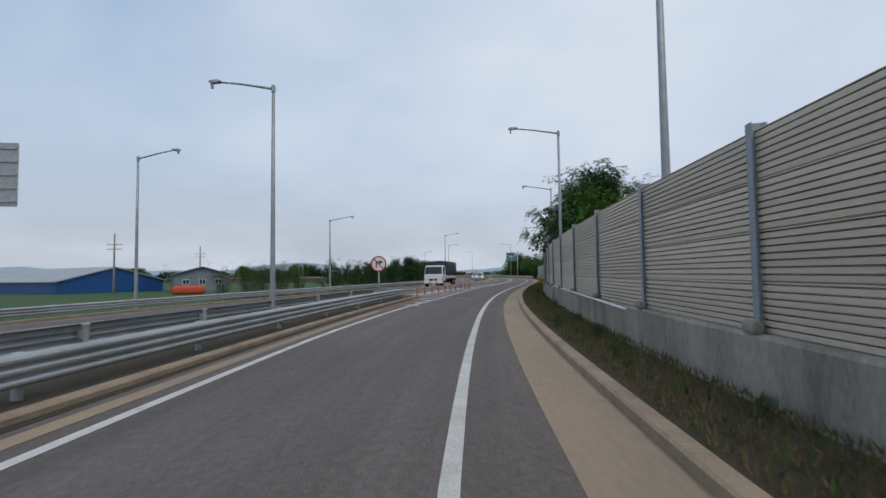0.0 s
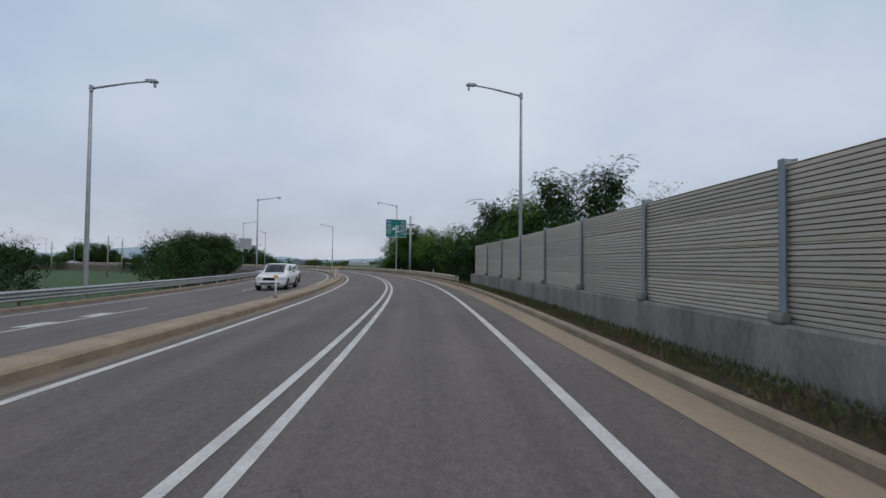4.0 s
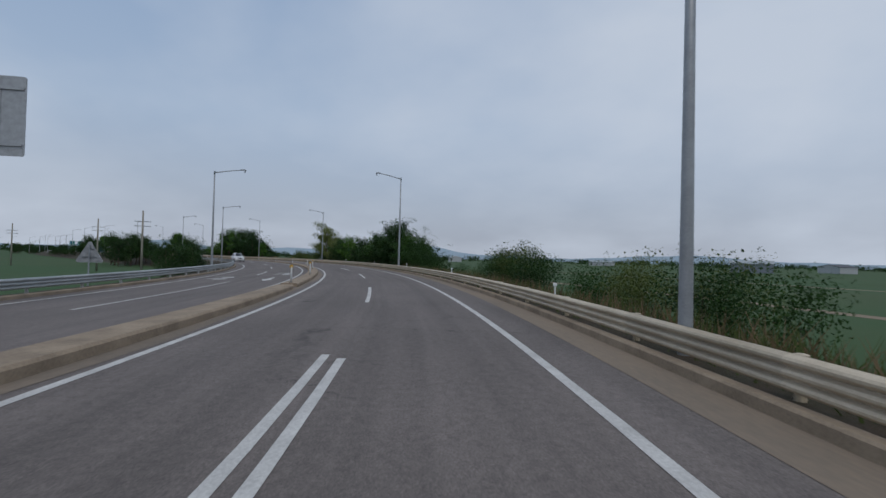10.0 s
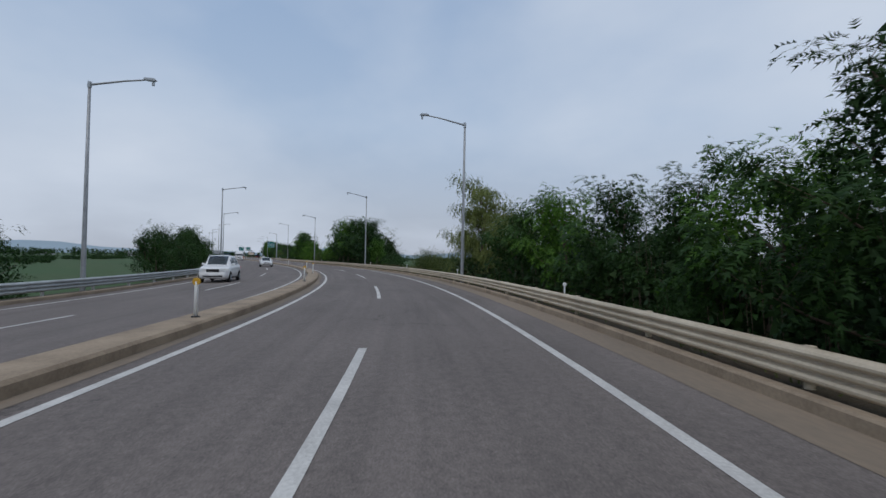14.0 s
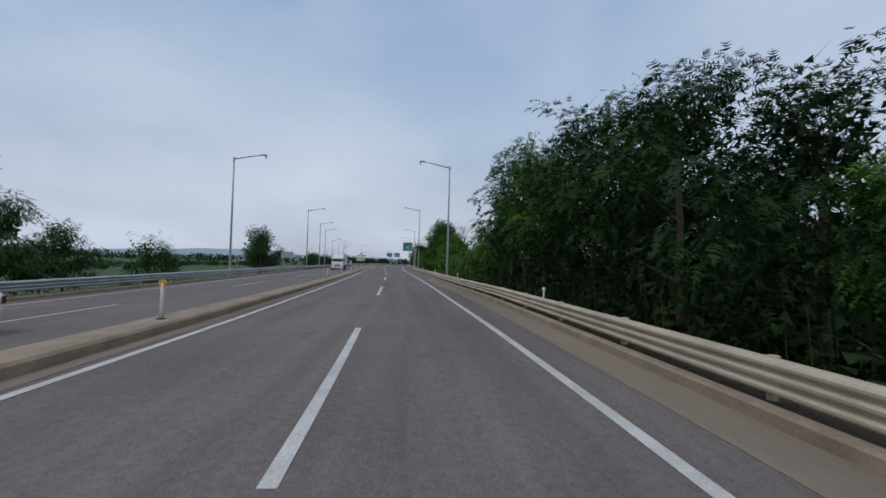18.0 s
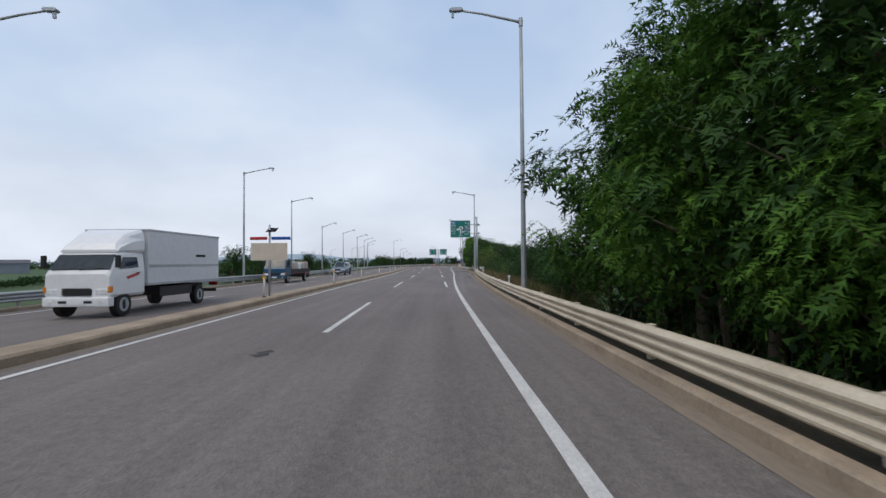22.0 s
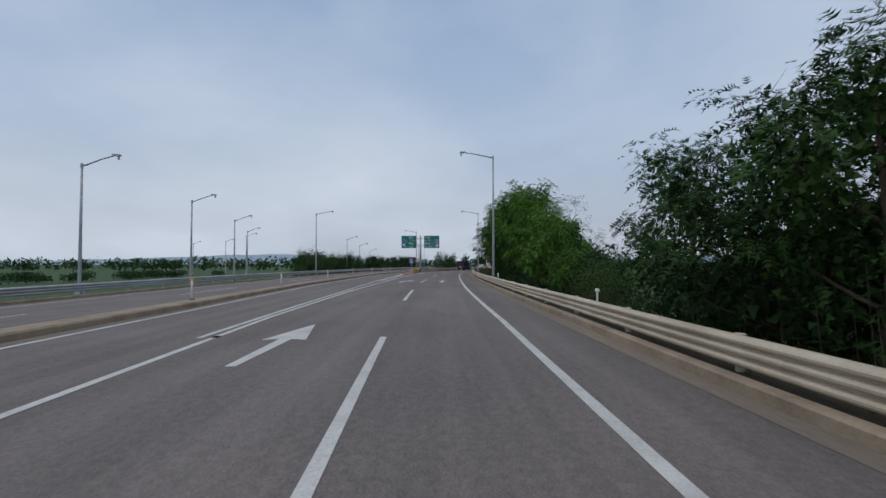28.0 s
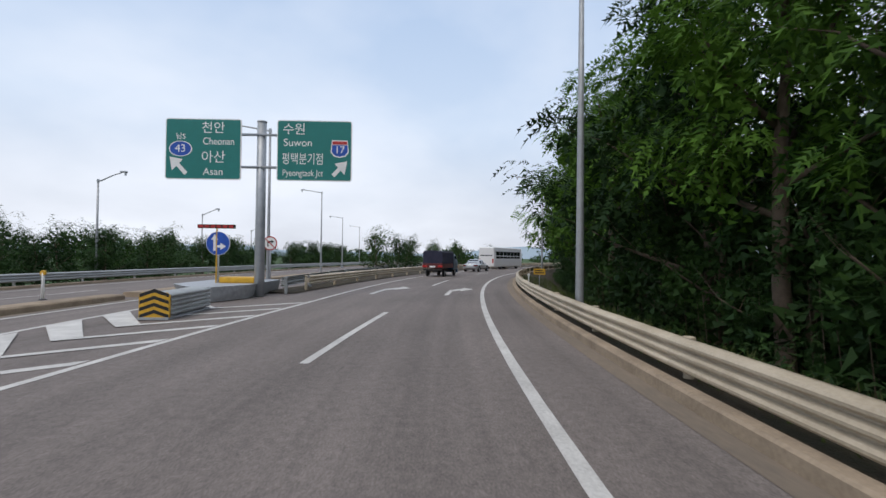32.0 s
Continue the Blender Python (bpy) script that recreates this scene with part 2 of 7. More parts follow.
def leaf_material(name, color, other, through=0.2):
    m = bpy.data.materials.new(name)
    m.use_nodes = True
    t = m.node_tree
    link = t.links.new
    b = t.nodes["Principled BSDF"]
    b.inputs["Roughness"].default_value, b.inputs["Specular IOR Level"].default_value = 0.6, 0.14
    geo, info = nd(t, "ShaderNodeNewGeometry"), nd(t, "ShaderNodeObjectInfo")
    co = nd(t, "ShaderNodeTexCoord")
    n1 = nd(t, "ShaderNodeTexNoise", Scale=0.7, Detail=3.0)
    link(co.outputs["Object"], n1.inputs["Vector"])
    s1 = nd(t, "ShaderNodeMath")
    s1.operation = "MULTIPLY_ADD"
    link(geo.outputs["Random Per Island"], s1.inputs[0])
    s1.inputs[1].default_value = 0.45
    link(n1.outputs[0], s1.inputs[2])
    s2 = nd(t, "ShaderNodeMath")
    s2.operation = "MULTIPLY_ADD"
    link(info.outputs["Random"], s2.inputs[0])
    s2.inputs[1].default_value = 0.45
    link(s1.outputs[0], s2.inputs[2])
    r = nd(t, "ShaderNodeMapRange")
    r.inputs["From Min"].default_value, r.inputs["From Max"].default_value = 0.55, 1.2
    link(s2.outputs[0], r.inputs["Value"])
    mc = nd(t, "ShaderNodeMix")
    mc.data_type = "RGBA"
    mc.inputs["A"].default_value, mc.inputs["B"].default_value = (*color, 1), (*other, 1)
    link(r.outputs[0], mc.inputs["Factor"])
    link(mc.outputs["Result"], b.inputs["Base Color"])
    tr = nd(t, "ShaderNodeBsdfTranslucent")
    link(mc.outputs["Result"], tr.inputs["Color"])
    mix = nd(t, "ShaderNodeMixShader", Fac=through)
    out = t.nodes["Material Output"]
    link(b.outputs[0], mix.inputs[1])
    link(tr.outputs[0], mix.inputs[2])
    link(mix.outputs[0], out.inputs["Surface"])
    return m


def asphalt_material():
    """Worn asphalt: aggregate, paler wheel paths along the lanes, dark patches and cracks."""
    m = bpy.data.materials.new("asphalt")
    m.use_nodes = True
    t = m.node_tree
    link = t.links.new
    b = t.nodes["Principled BSDF"]
    b.inputs["Roughness"].default_value, b.inputs["Specular IOR Level"].default_value = 0.82, 0.35
    uv = nd(t, "ShaderNodeTexCoord")

    def noise(scale, detail, stretch):
        mp = nd(t, "ShaderNodeMapping")
        mp.inputs["Scale"].default_value = stretch
        link(uv.outputs["UV"], mp.inputs[0])
        n = nd(t, "ShaderNodeTexNoise", Scale=scale, Detail=detail, Roughness=0.62)
        link(mp.outputs[0], n.inputs["Vector"])
        return n

    def mapped(out, a, b_, lo, hi):
        r = nd(t, "ShaderNodeMapRange")
        for k, v in zip(("From Min", "From Max", "To Min", "To Max"), (a, b_, lo, hi)):
            r.inputs[k].default_value = v
        link(out, r.inputs["Value"])
        return r.outputs[0]

    def times(a, b_):
        n = nd(t, "ShaderNodeMath")
        n.operation = "MULTIPLY"
        link(a, n.inputs[0])
        link(b_, n.inputs[1])
        return n.outputs[0]

    streak = noise(1.0, 4.0, (1.6, 0.035, 1))
    blot = noise(0.35, 5.0, (1, 0.5, 1))
    grain = noise(38.0, 2.0, (1, 1, 1))
    stone = nd(t, "ShaderNodeTexVoronoi", Scale=55.0)
    link(uv.outputs["UV"], stone.inputs["Vector"])
    crack = nd(t, "ShaderNodeTexVoronoi", Scale=0.3)
    crack.feature = "DISTANCE_TO_EDGE"
    wob = noise(1.3, 5.0, (1, 0.7, 1))
    mixv = nd(t, "ShaderNodeVectorMath")
    mixv.operation = "MULTIPLY_ADD"
    link(wob.outputs["Color"], mixv.inputs[0])
    mixv.inputs[1].default_value = (2.2, 2.2, 0)
    link(uv.outputs["UV"], mixv.inputs[2])
    link(mixv.outputs[0], crack.inputs["Vector"])
    gate = noise(0.12, 3.0, (1, 1, 1))
    f = times(mapped(streak.outputs[0], 0.3, 0.7, 0.82, 1.16), mapped(blot.outputs[0], 0.3, 0.72, 0.84, 1.14))
    f = times(f, mapped(grain.outputs[0], 0.3, 0.7, 0.78, 1.22))
    f = times(f, mapped(stone.outputs["Distance"], 0.0, 0.75, 1.18, 0.80))
    f = times(f, mapped(noise(9.0, 3.0, (1, 0.8, 1)).outputs[0], 0.3, 0.7, 0.84, 1.16))
    line = mapped(crack.outputs["Distance"], 0.0, 0.008, 1.0, 0.0)
    line = times(line, mapped(gate.outputs[0], 0.54, 0.62, 0.0, 0.7))
    inv = mapped(line, 0.0, 1.0, 1.0, 0.25)
    f = times(f, inv)
    sep = nd(t, "ShaderNodeSeparateXYZ")
    link(uv.outputs["UV"], sep.inputs[0])
    f = times(f, mapped(sep.outputs["Y"], 60.0, 150.0, 0.8, 1.0))
    f = times(f, mapped(sep.outputs["Y"], 500.0, 580.0, 1.0, 1.08))
    sc = nd(t, "ShaderNodeVectorMath")
    sc.operation = "SCALE"
    sc.inputs[0].default_value = (0.162, 0.139, 0.127)
    link(f, sc.inputs["Scale"])
    link(sc.outputs[0], b.inputs["Base Color"])
    bp = nd(t, "ShaderNodeBump", Strength=0.35, Distance=0.006)
    link(stone.outputs["Distance"], bp.inputs["Height"])
    link(bp.outputs[0], b.inputs["Normal"])
    return m


ASPHALT = asphalt_material()
HOLE = material("pothole_asphalt", (0.03, 0.03, 0.031), 0.9, other=(0.06, 0.058, 0.057), scale=3, fine=60, bump=0.5, uv=True)
PATCH = material("patch_asphalt", (0.055, 0.055, 0.056), 0.85, other=(0.075, 0.073, 0.072), scale=0.8, fine=40, bump=0.25, uv=True)
PAINT = material("road_paint", (0.62, 0.61, 0.58), 0.7, other=(0.40, 0.39, 0.37), scale=1.4, fine=26, bump=0.1, uv=True, amount=0.9)
GUTTER = material("gutter_concrete", (0.33, 0.252, 0.172), 0.9, other=(0.23, 0.185, 0.138), scale=0.5, fine=14, bump=0.12, uv=True, stretch=(1, 0.25, 1))
GUTTER_WORN = material("gutter_worn", (0.262, 0.205, 0.148), 0.9, other=(0.185, 0.15, 0.115), scale=0.5, fine=14, bump=0.12, uv=True, stretch=(1, 0.25, 1))
SAND = material("washed_sand", (0.19, 0.135, 0.09), 0.95, other=(0.12, 0.092, 0.066), scale=1.2, fine=18, bump=0.3, uv=True)
GUTTER_DIRTY = material("gutter_dirty", (0.235, 0.185, 0.135), 0.9, other=(0.15, 0.125, 0.10), scale=0.5, fine=14, bump=0.12, uv=True, stretch=(1, 0.25, 1))
KERB = material("kerb_concrete", (0.35, 0.275, 0.195), 0.9, other=(0.21, 0.162, 0.115), scale=1.2, fine=22, bump=0.25)
CONCRETE = material("wall_concrete", (0.36, 0.335, 0.285), 0.92, other=(0.17, 0.158, 0.13), scale=1.1, fine=22, bump=0.2, stretch=(1, 1, 0.3))
POST_PAINT = material("barrier_post", (0.27, 0.315, 0.35), 0.5, other=(0.21, 0.24, 0.265), scale=1.2, fine=20, bump=0.05)
PANEL = material("barrier_panel", (0.60, 0.53, 0.435), 0.6, other=(0.48, 0.42, 0.345), scale=1.5, fine=20, bump=0.04, rand=0.09)
STEEL = material("galvanised_steel", (0.40, 0.425, 0.45), 0.5, 0.55, other=(0.30, 0.33, 0.36), scale=2, fine=40, bump=0.03)
POLE = material("lamp_pole_steel", (0.36, 0.38, 0.40), 0.5, 0.4, scale=2, fine=30, bump=0.03)
RAIL = material("rail_steel", (0.55, 0.475, 0.36), 0.6, 0.0, other=(0.38, 0.315, 0.225), scale=0.9, fine=30, bump=0.04, rand=0.10)
RAIL_NEW = material("rail_new_steel", (0.39, 0.41, 0.41), 0.5, 0.2, scale=0.9, fine=30, bump=0.03, rand=0.08)
SOIL = material("verge_soil", (0.062, 0.044, 0.028), 0.95, other=(0.034, 0.034, 0.018), scale=1.4, fine=24, bump=0.6, far=0.05)
FIELD = material("field_grass", (0.027, 0.078, 0.019), 0.95, other=(0.048, 0.076, 0.023), scale=0.02, fine=3.0, bump=0.3, far=0.1)
BARK = material("bark", (0.12, 0.09, 0.065), 0.9, scale=8, fine=50, bump=0.5)
LEAF_A = leaf_material("leaf_locust", (0.024, 0.067, 0.014), (0.10, 0.212, 0.028), 0.25)
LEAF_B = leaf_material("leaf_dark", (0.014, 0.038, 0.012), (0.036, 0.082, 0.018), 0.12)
# undergrowth green, darker than LEAF_B: the shade below the crowns is painted in
LEAF_SHADE = leaf_material("leaf_undergrowth_shaded", (0.012, 0.032, 0.010), (0.028, 0.060, 0.016), 0.1)
LEAF_D = leaf_material("leaf_bush", (0.034, 0.066, 0.016), (0.105, 0.132, 0.036))
LEAF_C = leaf_material("leaf_willow", (0.085, 0.12, 0.035), (0.17, 0.20, 0.06))
GRASS = leaf_material("grass_blade", (0.036, 0.07, 0.018), (0.10, 0.125, 0.04))
SIGN_GREEN = material("sign_green", (0.003, 0.165, 0.15), 0.5, scale=2, fine=20, bump=0.0, other=(0.003, 0.145, 0.132))
SIGN_WHITE = material("sign_white", (0.72, 0.74, 0.74), 0.5, bump=0.0, other=(0.66, 0.68, 0.68))
SIGN_BLUE = material("sign_blue", (0.01, 0.08, 0.42), 0.45, bump=0.0)
SIGN_RED = material("sign_red", (0.45, 0.03, 0.03), 0.45, bump=0.0)
SIGN_BACK = material("sign_back", (0.42, 0.44, 0.46), 0.5, 0.4, bump=0.02)
ORANGE = material("post_orange", (0.60, 0.085, 0.03), 0.55, bump=0.05)
BLACK = material("black_rubber", (0.015, 0.015, 0.016), 0.7)
YELLOW = material("yellow_plastic", (0.62, 0.36, 0.03), 0.5, bump=0.03)


# ---- builders ----
def mesh_ob(name, verts, faces, mat, parent=None, label="", uvs=None, smooth=False):
    me = bpy.data.meshes.new(name)
    me.from_pydata(verts, [], faces)
    if uvs is not None:
        layer = me.uv_layers.new(name="UVMap")
        loops = np.zeros(len(me.loops), dtype=np.int32)
        me.loops.foreach_get("vertex_index", loops)
        layer.data.foreach_set("uv", np.asarray(uvs, dtype=np.float32)[loops].ravel())
    if smooth:
        me.polygons.foreach_set("use_smooth", np.ones(len(me.polygons), dtype=bool))
    me.materials.append(mat)
    me.update()
    ob = new(name, me)
    if parent:
        ob.parent = parent
    if label:
        ob["label"] = label
    return ob


def part(name, bm, mat, parent=None, label="", smooth=False):
    me = bpy.data.meshes.new(name)
    bm.to_mesh(me)
    bm.free()
    me.materials.append(mat)
    if smooth:
        me.polygons.foreach_set("use_smooth", np.ones(len(me.polygons), dtype=bool))
    ob = new(name, me)
    if parent:
        ob.parent = parent
    if label:
        ob["label"] = label
    return ob


def thing(name, m, label, category, group="", kind=""):
    ob = new(name)
    ob.matrix_basis = m
    ob.empty_display_size = 0.2
    return tagged(ob, label, category, group, kind)


def box(bm, x0, x1, y0, y1, z0, z1, bevel=0.0):
    made = bmesh.ops.create_cube(bm, size=1.0, matrix=Matrix.Translation(((x0 + x1) / 2, (y0 + y1) / 2, (z0 + z1) / 2)) @ Matrix.Diagonal((x1 - x0, y1 - y0, z1 - z0, 1)))
    if bevel:
        edges = list({e for v in made["verts"] for e in v.link_edges})
        bmesh.ops.bevel(bm, geom=edges, offset=bevel, segments=2, affect="EDGES", profile=0.6)
    return bm


def tube(bm, points, radii, sides=10, cap=True):
    """A round bar along points."""
    rings = []
    pts = [Vector(p) for p in points]
    for i, p in enumerate(pts):
        way = (pts[min(i + 1, len(pts) - 1)] - pts[max(i - 1, 0)]).normalized()
        side = way.cross(Vector((0, 0, 1)) if abs(way.z) < 0.9 else Vector((1, 0, 0))).normalized()
        up = side.cross(way)
        rings.append([bm.verts.new(p + radii[i] * (math.cos(a) * side + math.sin(a) * up)) for a in (2 * math.pi * k / sides for k in range(sides))])
    for a, b in zip(rings, rings[1:]):
        for k in range(sides):
            bm.faces.new((a[k], a[(k + 1) % sides], b[(k + 1) % sides], b[k]))
    if cap:
        bm.faces.new(rings[0][::-1])
        bm.faces.new(rings[-1])
    bmesh.ops.recalc_face_normals(bm, faces=bm.faces[:])
    return bm


def prism(bm, outline, y0, y1):
    """An outline in x, z pushed from y0 to y1."""
    a = [bm.verts.new((x, y0, z)) for x, z in outline]
    b = [bm.verts.new((x, y1, z)) for x, z in outline]
    n = len(outline)
    bm.faces.new(a)
    bm.faces.new(b[::-1])
    for k in range(n):
        bm.faces.new((a[k], b[k], b[(k + 1) % n], a[(k + 1) % n]))
    bmesh.ops.recalc_face_normals(bm, faces=bm.faces[:])
    return bm


def ribbon(name, s0, s1, profile, mat, step=2.0, parent=None, label="", closed=False, smooth=False, base=0.0):
    """A strip along the road. profile(s) gives its points (d, z) across; closed joins the last to the first."""
    n = max(2, int(math.ceil((s1 - s0) / step)) + 1)
    verts, uvs, faces = [], [], []
    w = 0
    for s in np.linspace(s0, s1, n):
        row = profile(s)
        w = len(row)
        for d, z in row:
            verts.append(W(s, d, base + z + fall(s, d)))
            uvs.append((d, s))
    span = w if closed else w - 1
    for i in range(n - 1):
        for k in range(span):
            a, b = i * w + k, i * w + (k + 1) % w
            faces.append((a, b, b + w, a + w))
    if closed:
        faces.append(tuple(range(w))[::-1])
        faces.append(tuple(range((n - 1) * w, n * w)))
    return mesh_ob(name, verts, faces, mat, parent, label, uvs, smooth)


# ---- ground and road ----
def left_edge(s):
    return left_line(s) + 9.9


def ground_height(d, s):
    lo = float(np.interp(s, (0, 110, 190, 700), (-0.6, -1.2, -2.6, -2.6)))
    if d < 0:
        return float(np.interp(-d, (-5, 1.0, 3.3, 8.0, 11.0), (-0.4, -0.4, -0.35, lo, lo))) if s > 118 else float(np.interp(-d, (1, 4, 8), (-0.3, -0.1, lo)))
    e = left_edge(s) - 0.4
    return float(np.interp(d, (0, e, e + 1.5, e + 6.5, e + 12), (-0.9, -0.9, -0.7, lo, lo)))


def make_ground():
    xs = np.r_[-3200, -2400, -1800, -1300, -950, -720, -580, -480, np.arange(-420, 121, 5.0), 160, 220, 300, 420, 600, 850, 1200, 1700, 2400, 3200]
    ys = np.r_[-2500, -1600, -1000, -600, -350, -200, -130, np.arange(-90, 561, 5.0), 600, 680, 800, 1000, 1300, 1800, 2500, 3400]
    keep = slice(0, None, 3)
    px, py, ph, ps = _x[keep], _y[keep], _h[keep], _s[keep]
    verts = []
    for y in ys:
        for x in xs:
            k = int(((px - x) ** 2 + (py - y) ** 2).argmin())
            d = -((x - px[k]) * math.cos(ph[k]) + (y - py[k]) * math.sin(ph[k]))
            far = math.hypot(x - px[k], y - py[k])
            if far > abs(d) + 4:
                d = math.copysign(far, d)
            z = ground_height(d, ps[k])
            if far > 130:
                z += 0.35 * noise.noise(Vector((x * 0.01, y * 0.01, 0.3)))
            verts.append((x, y, z))
    nx = len(xs)
    faces = [(j * nx + i, j * nx + i + 1, (j + 1) * nx + i + 1, (j + 1) * nx + i) for j in range(len(ys) - 1) for i in range(nx - 1)]
    g = mesh_ob("ground", verts, faces, FIELD, smooth=True)
    return tagged(g, "flat green rice fields and embankment below the road", "ground", kind="structure")


make_ground()

def near_edge(s):
    return float(np.interp(s, (600, 618, 624), (1, 1, 0))) * (left_edge(s) + 0.05) + float(np.interp(s, (600, 618, 624), (0, 0, 1))) * 8.2


road = ribbon("road", -80, 755, lambda s: [(gutter_face(s) - 0.05 + k * (near_edge(s) - gutter_face(s)) / 14, 0) for k in range(15)], ASPHALT, 2.5)
tagged(road, "worn grey asphalt road with two carriageways", "road", kind="structure")
branch = ribbon("road", 618, 755, lambda s: [(left_line(s) - 4.2 + k * 14.1 / 6, 0.002) for k in range(7)], ASPHALT, 2.5)
tagged(branch, "grey asphalt main road going straight on", "road", kind="structure")


def line(name, s0, s1, at, width=0.15, mat=PAINT, z=0.006, step=2.0):
    return ribbon(name, s0, s1, lambda s: [(at(s) - width / 2, z), (at(s) + width / 2, z)], mat, step, road)


gore_line = curve((538, 6.98), (549, 7.3), (556, 7.45), (561, 7.7), (577, 8.28), (590, 8.5), (600, 9.1), (610, 10.3), (618, 10.9), (640, 13.4))


def hatching(at, inner, outer):
    """White chevrons across the wedge between two lines: a broad block at the outer line, a narrow bar to the inner one."""
    def mark(name, pts, z):
        mesh_ob(name, [W(q, d, z) for q, d in pts], [(0, 1, 2, 3)], PAINT, road, uvs=[(d, q) for q, d in pts])

    for s in at:
        a, c = inner(s) + 0.06, outer(s + 0.6) - 0.06
        if c - a < 0.3:
            continue
        m = a + 0.52 * (c - a)
        mark("hatch_bar", [(s, m + 0.1), (s + 0.5, m - 0.12), (s + 0.42 + m - a, a), (s + 0.06 + m - a, a)], 0.007)
        mark("hatch_block", [(s, m + 0.1), (s + c - m, c), (s + 1.0 + c - m, c), (s + 0.5, m - 0.12)], 0.0085)


def arrow(s, d, length=5.4, bend=0, z=0.007):
    """A white lane arrow; bend 1 turns its head to the right, -1 to the left."""
    w = 0.09 if not bend else 0.1
    if not bend:
        out = [(-w, 0), (w, 0), (w * 1.5, length * 0.52), (0.48, length * 0.50), (0, length), (-0.48, length * 0.50), (-w * 1.5, length * 0.52)]
    else:
        out = [(-w, 0), (w, 0), (w, length * 0.45), (0.45, length * 0.62), (0.45, length * 0.5), (1.05, length * 0.78), (0.45, length), (0.45, length * 0.84), (-w, length * 0.62)]
        out = [(x * bend, y) for x, y in out][:: bend]
    verts = [W(s + y, d - x, z + fall(s, d)) for x, y in out]
    mesh_ob("lane_arrow", verts, [tuple(range(len(verts)))], PAINT, road, uvs=[(d - x, s + y) for x, y in out])


def road_lines():
    line("edge_line", -80, 755, right_line, 0.17)
    line("edge_line", -80, 755, left_line, 0.15)
    line("edge_line", 20, 755, lambda s: left_line(s) + 2.05, 0.13)
    line("edge_line", -80, 755, lambda s: left_line(s) + 8.8, 0.15)
    inner = curve((-80, 4.3), (0, 4.3), (13, 4.4), (25, 4.05), (31, 3.6), (43, 3.64), (54, 3.6), (66, 3.3), (78, 3.12), (112, 2.9), (126, 2.93), (155, 3.2), (178, 3.2), (210, 3.22))
    outer = curve((28, 7.6), (34, 7.3), (44, 6.75), (47.6, 6.51), (51, 5.9), (55, 5.25), (59, 4.8), (68, 4.0), (78, 3.56), (112, 3.2), (126, 3.22), (155, 3.49), (178, 3.48), (210, 3.52))
    line("edge_line", -80, 30, inner, 0.17)
    line("solid_lane_line", 30, 200.6, inner, 0.14)
    line("solid_lane_line", 36, 200.9, outer, 0.14)
    hatching([29.9 + 2.0 * k for k in range(22)], inner, outer)
    hatching([573.6 + 1.75 * k for k in range(24)], lane_a, gore_line)
    for k in range(27):
        s = DASHES(k)
        if s < 545:
            line("lane_dash", s, s + 8.6, lane_a, 0.15)
        if s > 440:
            line("lane_dash", s, s + (8.4 if s < 560 else 7.8 if s < 600 else 6.8), lane_b, 0.15)
        line("lane_dash", s + 6, s + 14.4, lambda v: left_line(v) + 5.4, 0.13)
    for k in range(11):
        s = 12 + 19.6 * k
        line("lane_dash", s, s + 8.4, lambda v: left_line(v) + 5.4, 0.13)
    line("solid_lane_line", 538, 700, lane_a, 0.15)
    line("solid_lane_line", 538, 640, gore_line, 0.15)
    for q, d, bend in ((569, 5.5, 1), (569, 1.85, 0), (511, 7.55, 1), (620.5, 4.9, 1), (620.5, 1.6, 1), (535, 5.0, 0)):
        arrow(q, d, bend=bend)
    for q, d in ((163, 9.9), (225, 9.9), (186, 9.9)):
        arrow(q + 5.4, d, -5.4)
    # worn lettering on the far lanes, not legible
    for q, d in ((168, 13.6), (228, 13.4), (176, 9.8), (235, 9.7)):
        for k in range(4):
            line("lettering_bar", q + 1.4 * k, q + 1.4 * k + (0.4 if k % 2 else 0.9), lambda v: d + (0.25 if k % 2 else -0.2), 1.3 if k % 2 else 0.8)
    for k in range(14):
        line("block_mark", 62 + 2.6 * k, 63.2 + 2.6 * k, lambda v: left_line(v) + 5.75, 0.45)
    # darker resurfaced patches
    ribbon("asphalt_patch", 496, 501.6, lambda v: [(-0.25, 0.005), (gutter_face(v) + 0.02, 0.005)], PATCH, 2.0, road)
    ribbon("asphalt_patch", 33.0, 35.0, lambda v: [(2.6 + 0.3 * math.sin(v * 5), 0.004), (1.9 + 0.2 * math.cos(v * 7), 0.004)], PATCH, 0.25, road)
    for q in (24.6, 26.7, 28.8):
        mesh_ob("hatch_bar", [W(a, d, 0.0075) for a, d in ((q, 3.62), (q + 0.55, 3.72), (q + 0.85, 4.42), (q + 0.3, 4.36))], [(0, 1, 2, 3)], PAINT, road, uvs=[(3.62, q), (3.72, q + 0.55), (4.42, q + 0.85), (4.36, q + 0.3)])
    # sand washed out at the end of the ramp's guardrail
    ribbon("sand_patch", 21.5, 33.5, lambda v: [(5.34, 0.0055), (4.55 + 0.12 * math.sin(v * 1.9) + 0.08 * math.sin(v * 4.3) - 0.3 * math.exp(-((v - 29) / 2.5) ** 2), 0.0055)], SAND, 0.4, road)
    rnd = random.Random(12)
